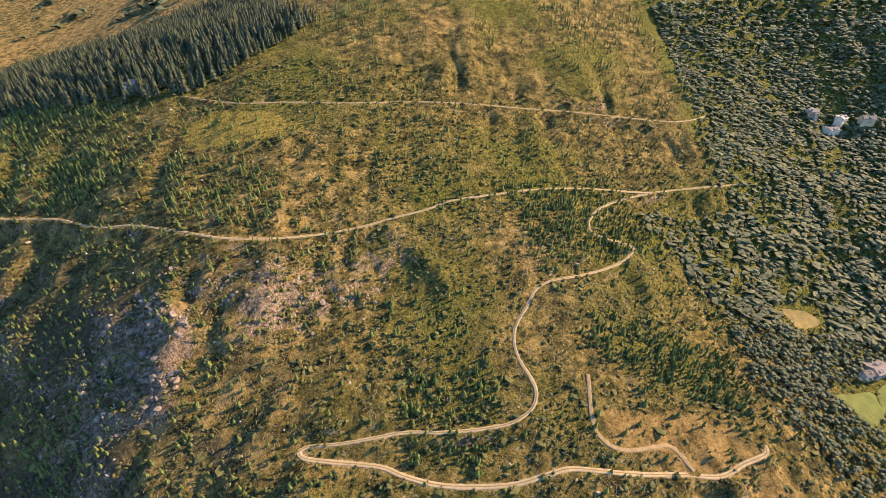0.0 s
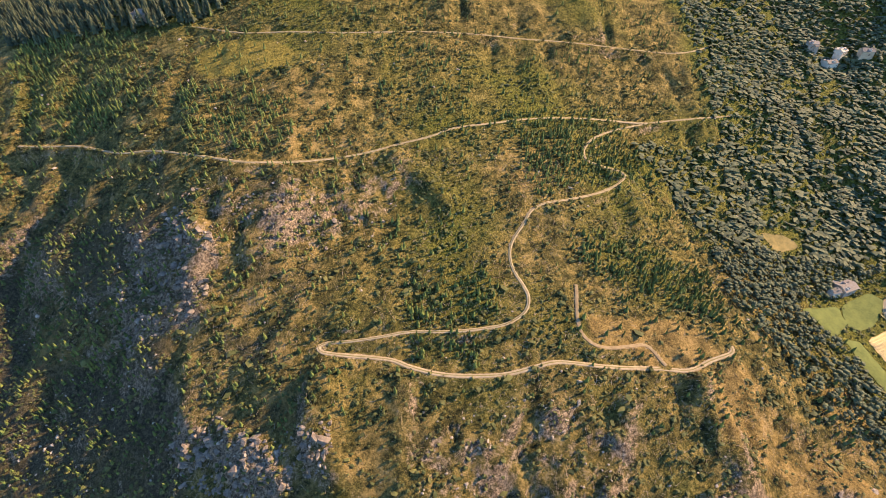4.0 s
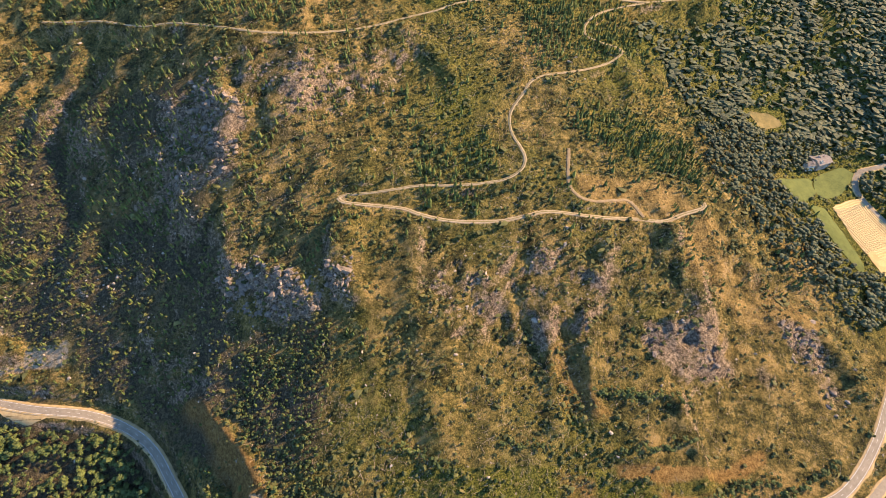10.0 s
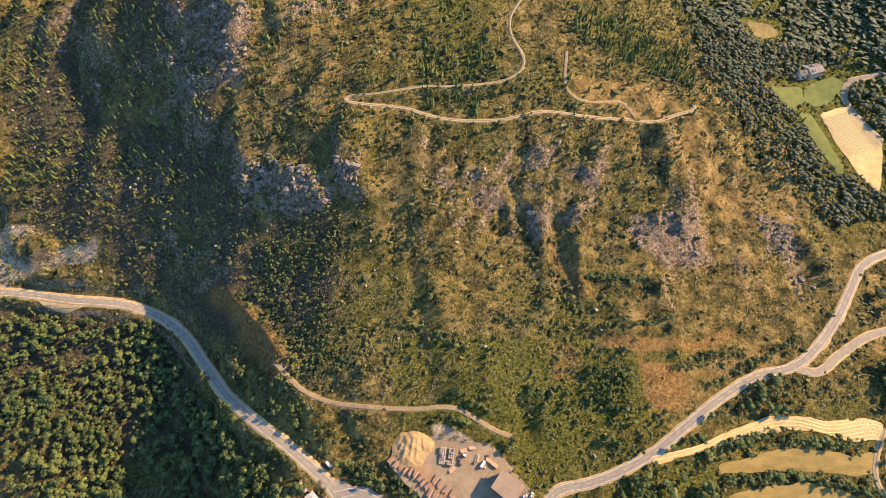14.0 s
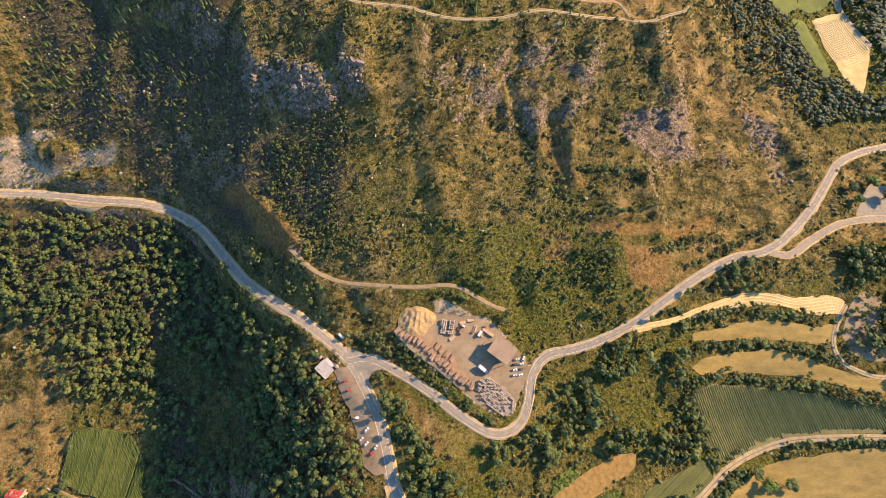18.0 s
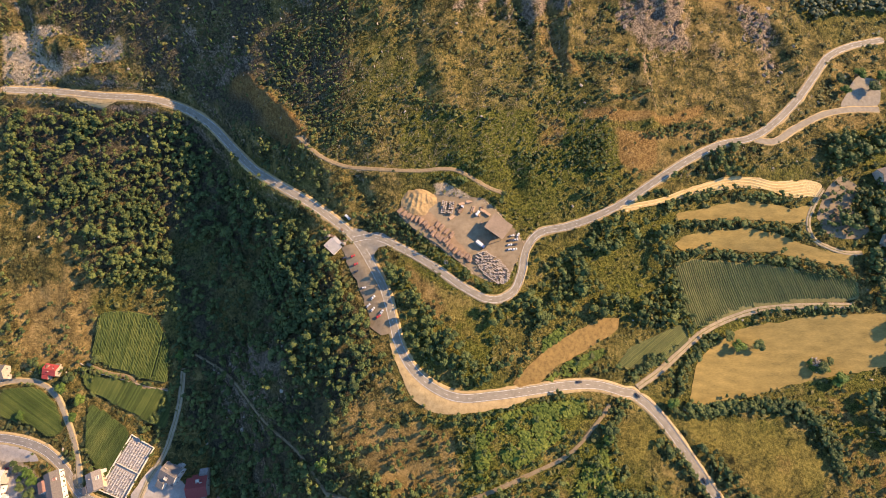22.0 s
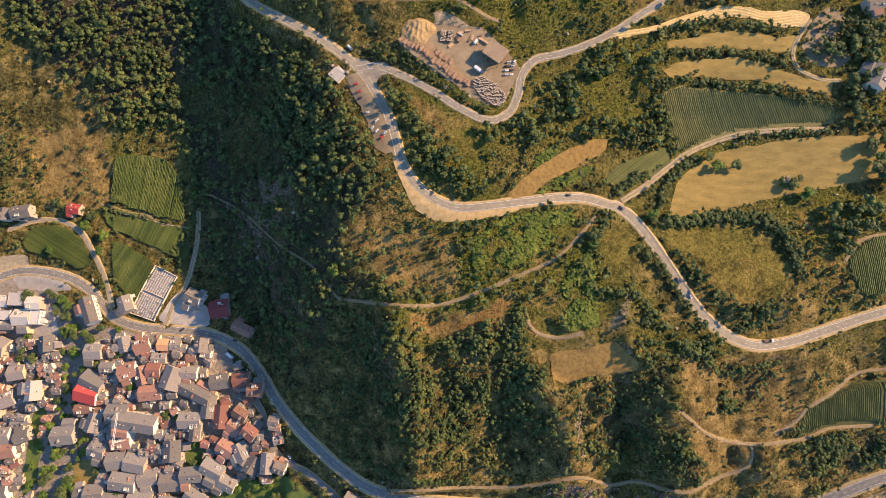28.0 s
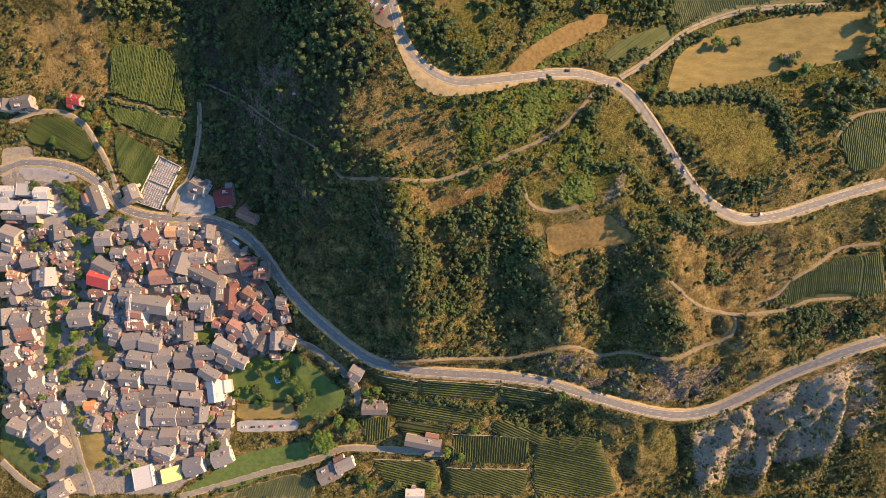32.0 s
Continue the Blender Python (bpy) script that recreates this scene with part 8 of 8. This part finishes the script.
def graveyard():
    c = ZONES["cemetery"]
    patch(c, M_COBBLE, "grey gravel ground between graves", "graveyard ground", 0.15)
    top = holder("cemetery", 0, 0, 0, 0, "walled village cemetery with pale stone slabs", "cemetery")
    for a, b in zip(c, c[1:] + c[:1]):
        close_wall(a, b, 2.0, 0.5, WALLS[0], top)
    slab = mesh_of("grave_slab", *boxes((-0.5, 0.5, -1.0, 0.9, -0.3, 0.4), (-0.5, 0.5, 0.9, 1.1, -0.3, 1.25)), plain("grave_stone", (0.24, 0.225, 0.20), (0.52, 0.49, 0.44), 0.8, 0.6, 0.1, 0.02))
    p = np.array(c, float)
    u = (p[1] - p[0]) / np.hypot(*(p[1] - p[0]))
    w = (p[3] - p[0]) / np.hypot(*(p[3] - p[0]))
    r = random.Random(3)
    a = math.atan2(w[1], w[0]) - math.pi / 2
    for i in range(9):
        for j in range(18):
            q = p[0] + u * (2.2 + 2.5 * i) + w * (2.0 + 2.7 * j)
            if not inside(c, *q) or abs(j - 9) < 1 or r.random() < 0.1:
                continue
            part("grave_slab", slab, top, "", (q[0], q[1], float(ground_z(*q)) + 0.2), a, (r.uniform(0.8, 1.2), r.uniform(0.85, 1.1), r.uniform(0.7, 1.3)))
    close_wall(tuple((p[0] + p[3]) / 2), tuple((p[1] + p[2]) / 2), 1.6, 0.4, WALLS[0], top)


graveyard()
for key in ("vine_a", "vine_b", "vine_c", "vine_d", "vine_e", "vine_g", "vine_h"):
    wall_line(FIELDS[key][:2], 0.8, 0.5, WALLS[2], "terrace_wall", "dry stone retaining wall of a vineyard terrace", "wall", "terrace walls")
wall_line([(-355, -216), (-340, -224), (-318, -229), (-290, -236), (-264, -241)], 1.0, 0.6, WALLS[2], "field_wall", "low stone wall between maize fields", "wall")


def guard_rail(way_name, side, start, end):
    line = LINES[way_name]
    n = len(line)
    line = line[int(start * n):int(end * n)]
    width = WAY_KIND[way_name][0]
    o = side * (width / 2 + 0.45)
    top = holder("guard_rail", 0, 0, 0, 0, "galvanised steel guard rail along the road's edge", "guard rail", "guard rails")
    v, f = ribbon(line, (o - 0.04, o - 0.04, o + 0.04, o + 0.04), (0.42, 0.75, 0.75, 0.42))
    part("rail", mesh_of("rail", v, f, M_STEEL), top)
    t = np.gradient(line[:, :2], axis=0)
    t /= np.hypot(*t.T)[:, None]
    vs, fs, k = [], [], 0
    for p, d in zip(line[::2], t[::2]):
        q = p[:2] + np.array((-d[1], d[0])) * (o + side * 0.1)
        v, f = box(q[0] - 0.06, q[0] + 0.06, q[1] - 0.06, q[1] + 0.06, p[2] - 0.6, p[2] + 0.7)
        vs.append(v)
        fs += [tuple(i + k for i in g) for g in f]
        k += 8
    tagged(part("post", mesh_of("post", np.vstack(vs), fs, M_STEEL), top, "steel posts"), kind="stuff")


guard_rail("road_main_west", -1, 0.02, 0.30)
guard_rail("road_main_west", 1, 0.62, 0.97)
guard_rail("road_yard", -1, 0.2, 0.42)
guard_rail("road_village", -1, 0.42, 0.98)
guard_rail("road_village", 1, 0.30, 0.42)


def pool():
    x, y = -166, -503
    z = float(ground_z(x, y)) + 0.25
    top = holder("swimming_pool", x, y, z, radians(-70), "small blue garden swimming pool with pale rim", "pool")
    part("rim", mesh_of("rim", *boxes((-4.4, 4.4, 2.0, 2.5, -0.5, 0.15), (-4.4, 4.4, -2.5, -2.0, -0.5, 0.15), (-4.4, -3.9, -2.0, 2.0, -0.5, 0.15), (3.9, 4.4, -2.0, 2.0, -0.5, 0.15)), M_WHITE), top)
    m_water = plain("pool_water", (0.03, 0.20, 0.42), (0.06, 0.30, 0.55), 0.4, 0.08, 0.1, 0.02, spec=0.5)
    part("water", mesh_of("water", *box(-3.9, 3.9, -2.0, 2.0, -0.5, 0.02), m_water), top)


pool()


def tower_crane():
    """The lattice boom of a building crane beside the church."""
    x, y = -302, -446
    z = float(ground_z(x, y))
    top = holder("tower_crane", x, y, z, 0, "white lattice building crane beside the church", "crane")

    def lattice_bar(a, b, wide, n):
        a, b = Vector(a), Vector(b)
        d = (b - a).normalized()
        s = d.orthogonal().normalized() * wide / 2
        t = d.cross(s).normalized() * wide / 2
        vs, fs = [], []

        def rod(p, q, r=0.05):
            e = (q - p).normalized()
            u = e.orthogonal().normalized() * r
            w = e.cross(u)
            k = len(vs)
            for c in (p, q):
                vs.extend([tuple(c + u), tuple(c + w), tuple(c - u), tuple(c - w)])
            fs.extend([(k + i, k + (i + 1) % 4, k + 4 + (i + 1) % 4, k + 4 + i) for i in range(4)])

        legs = (s + t, s - t, -s - t, -s + t)
        for g in legs:
            rod(a + g, b + g, 0.07)
        for k in range(n):
            p, q = a + (b - a) * k / n, a + (b - a) * (k + 1) / n
            for g, h in zip(legs, legs[1:] + legs[:1]):
                rod(p + g, q + h, 0.035)
                rod(p + g, p + h, 0.035)
        return np.array(vs), fs

    part("mast", mesh_of("mast", *lattice_bar((0, 0, -0.5), (0, 0, 26), 1.5, 14), M_WHITE), top)
    part("jib", mesh_of("jib", *lattice_bar((0, -6, 26), (0, 26, 26), 1.2, 18), M_WHITE), top)
    part("counterweight", mesh_of("counterweight", *box(-0.9, 0.9, -6.4, -4.6, 24.4, 26.2), WALLS[0]), top)
    part("base", mesh_of("base", *box(-2, 2, -2, 2, -0.6, 0.3), WALLS[0]), top)


tower_crane()
def stone_heap(x, y):
    r = np.random.default_rng(15)
    top = holder("stone_heap", x, y, float(ground_z(x, y)), 0, "heap of cleared field stones overgrown with bushes", "stone heap")
    shapes = [mesh_of("stone", v, f, M_ROCK) for v, f, _ in STONES]
    for k in range(90):
        a, d = r.uniform(0, 6.28), 7.5 * r.random() ** 0.6
        s = r.uniform(0.5, 1.3)
        part("stone", shapes[k - 6 * (k // 6)], top, "", (d * math.cos(a), 0.8 * d * math.sin(a), 0.3 + 2.8 * (1 - d / 7.5)), r.uniform(0, 6), (s, s, s * 0.8))
    for dx, dy, h in ((-6, -3, 4.5), (-3, -5, 5.0), (5, -4, 4.0), (7, 2, 5.5), (-7, 2, 4.0)):
        tree(x + dx, y + dy, h, int(h))


stone_heap(291, -220)


# trees round the eastern parking
for n, (x, y) in enumerate(((348, 27), (350, 15), (389, 32), (377, 19), (367, 32))):
    tree(x, y, 7.5 + 0.6 * n, n)
# tall trees at the end of the wide field
for n, (x, y) in enumerate(((356, -191), (363, -202), (370, -186), (360, -212), (369, -218))):
    tree(x, y, 10.5 + n, n)
# distant farms of the side valley and the north-west ridge
for x, y, w, d, t, c in ((366, 262, 16, 11, 20, "b"), (352, 256, 8, 6, 10, "g"), (-314, 500, 14, 9, 5, "b"), (-322, 497, 9, 7, 30, "b"), (478, 560, 14, 10, 10, "b"), (496, 575, 12, 9, 30, "w"),
                         (520, 566, 14, 10, -10, "g"), (462, 584, 12, 9, 0, "b"), (372, -64, 16, 11, 15, "b"), (368, -131, 22, 14, 60, "g")):
    house(x, y, w, d, t, c, int(abs(x) + abs(y)), 5.4, "farmhouse", "")
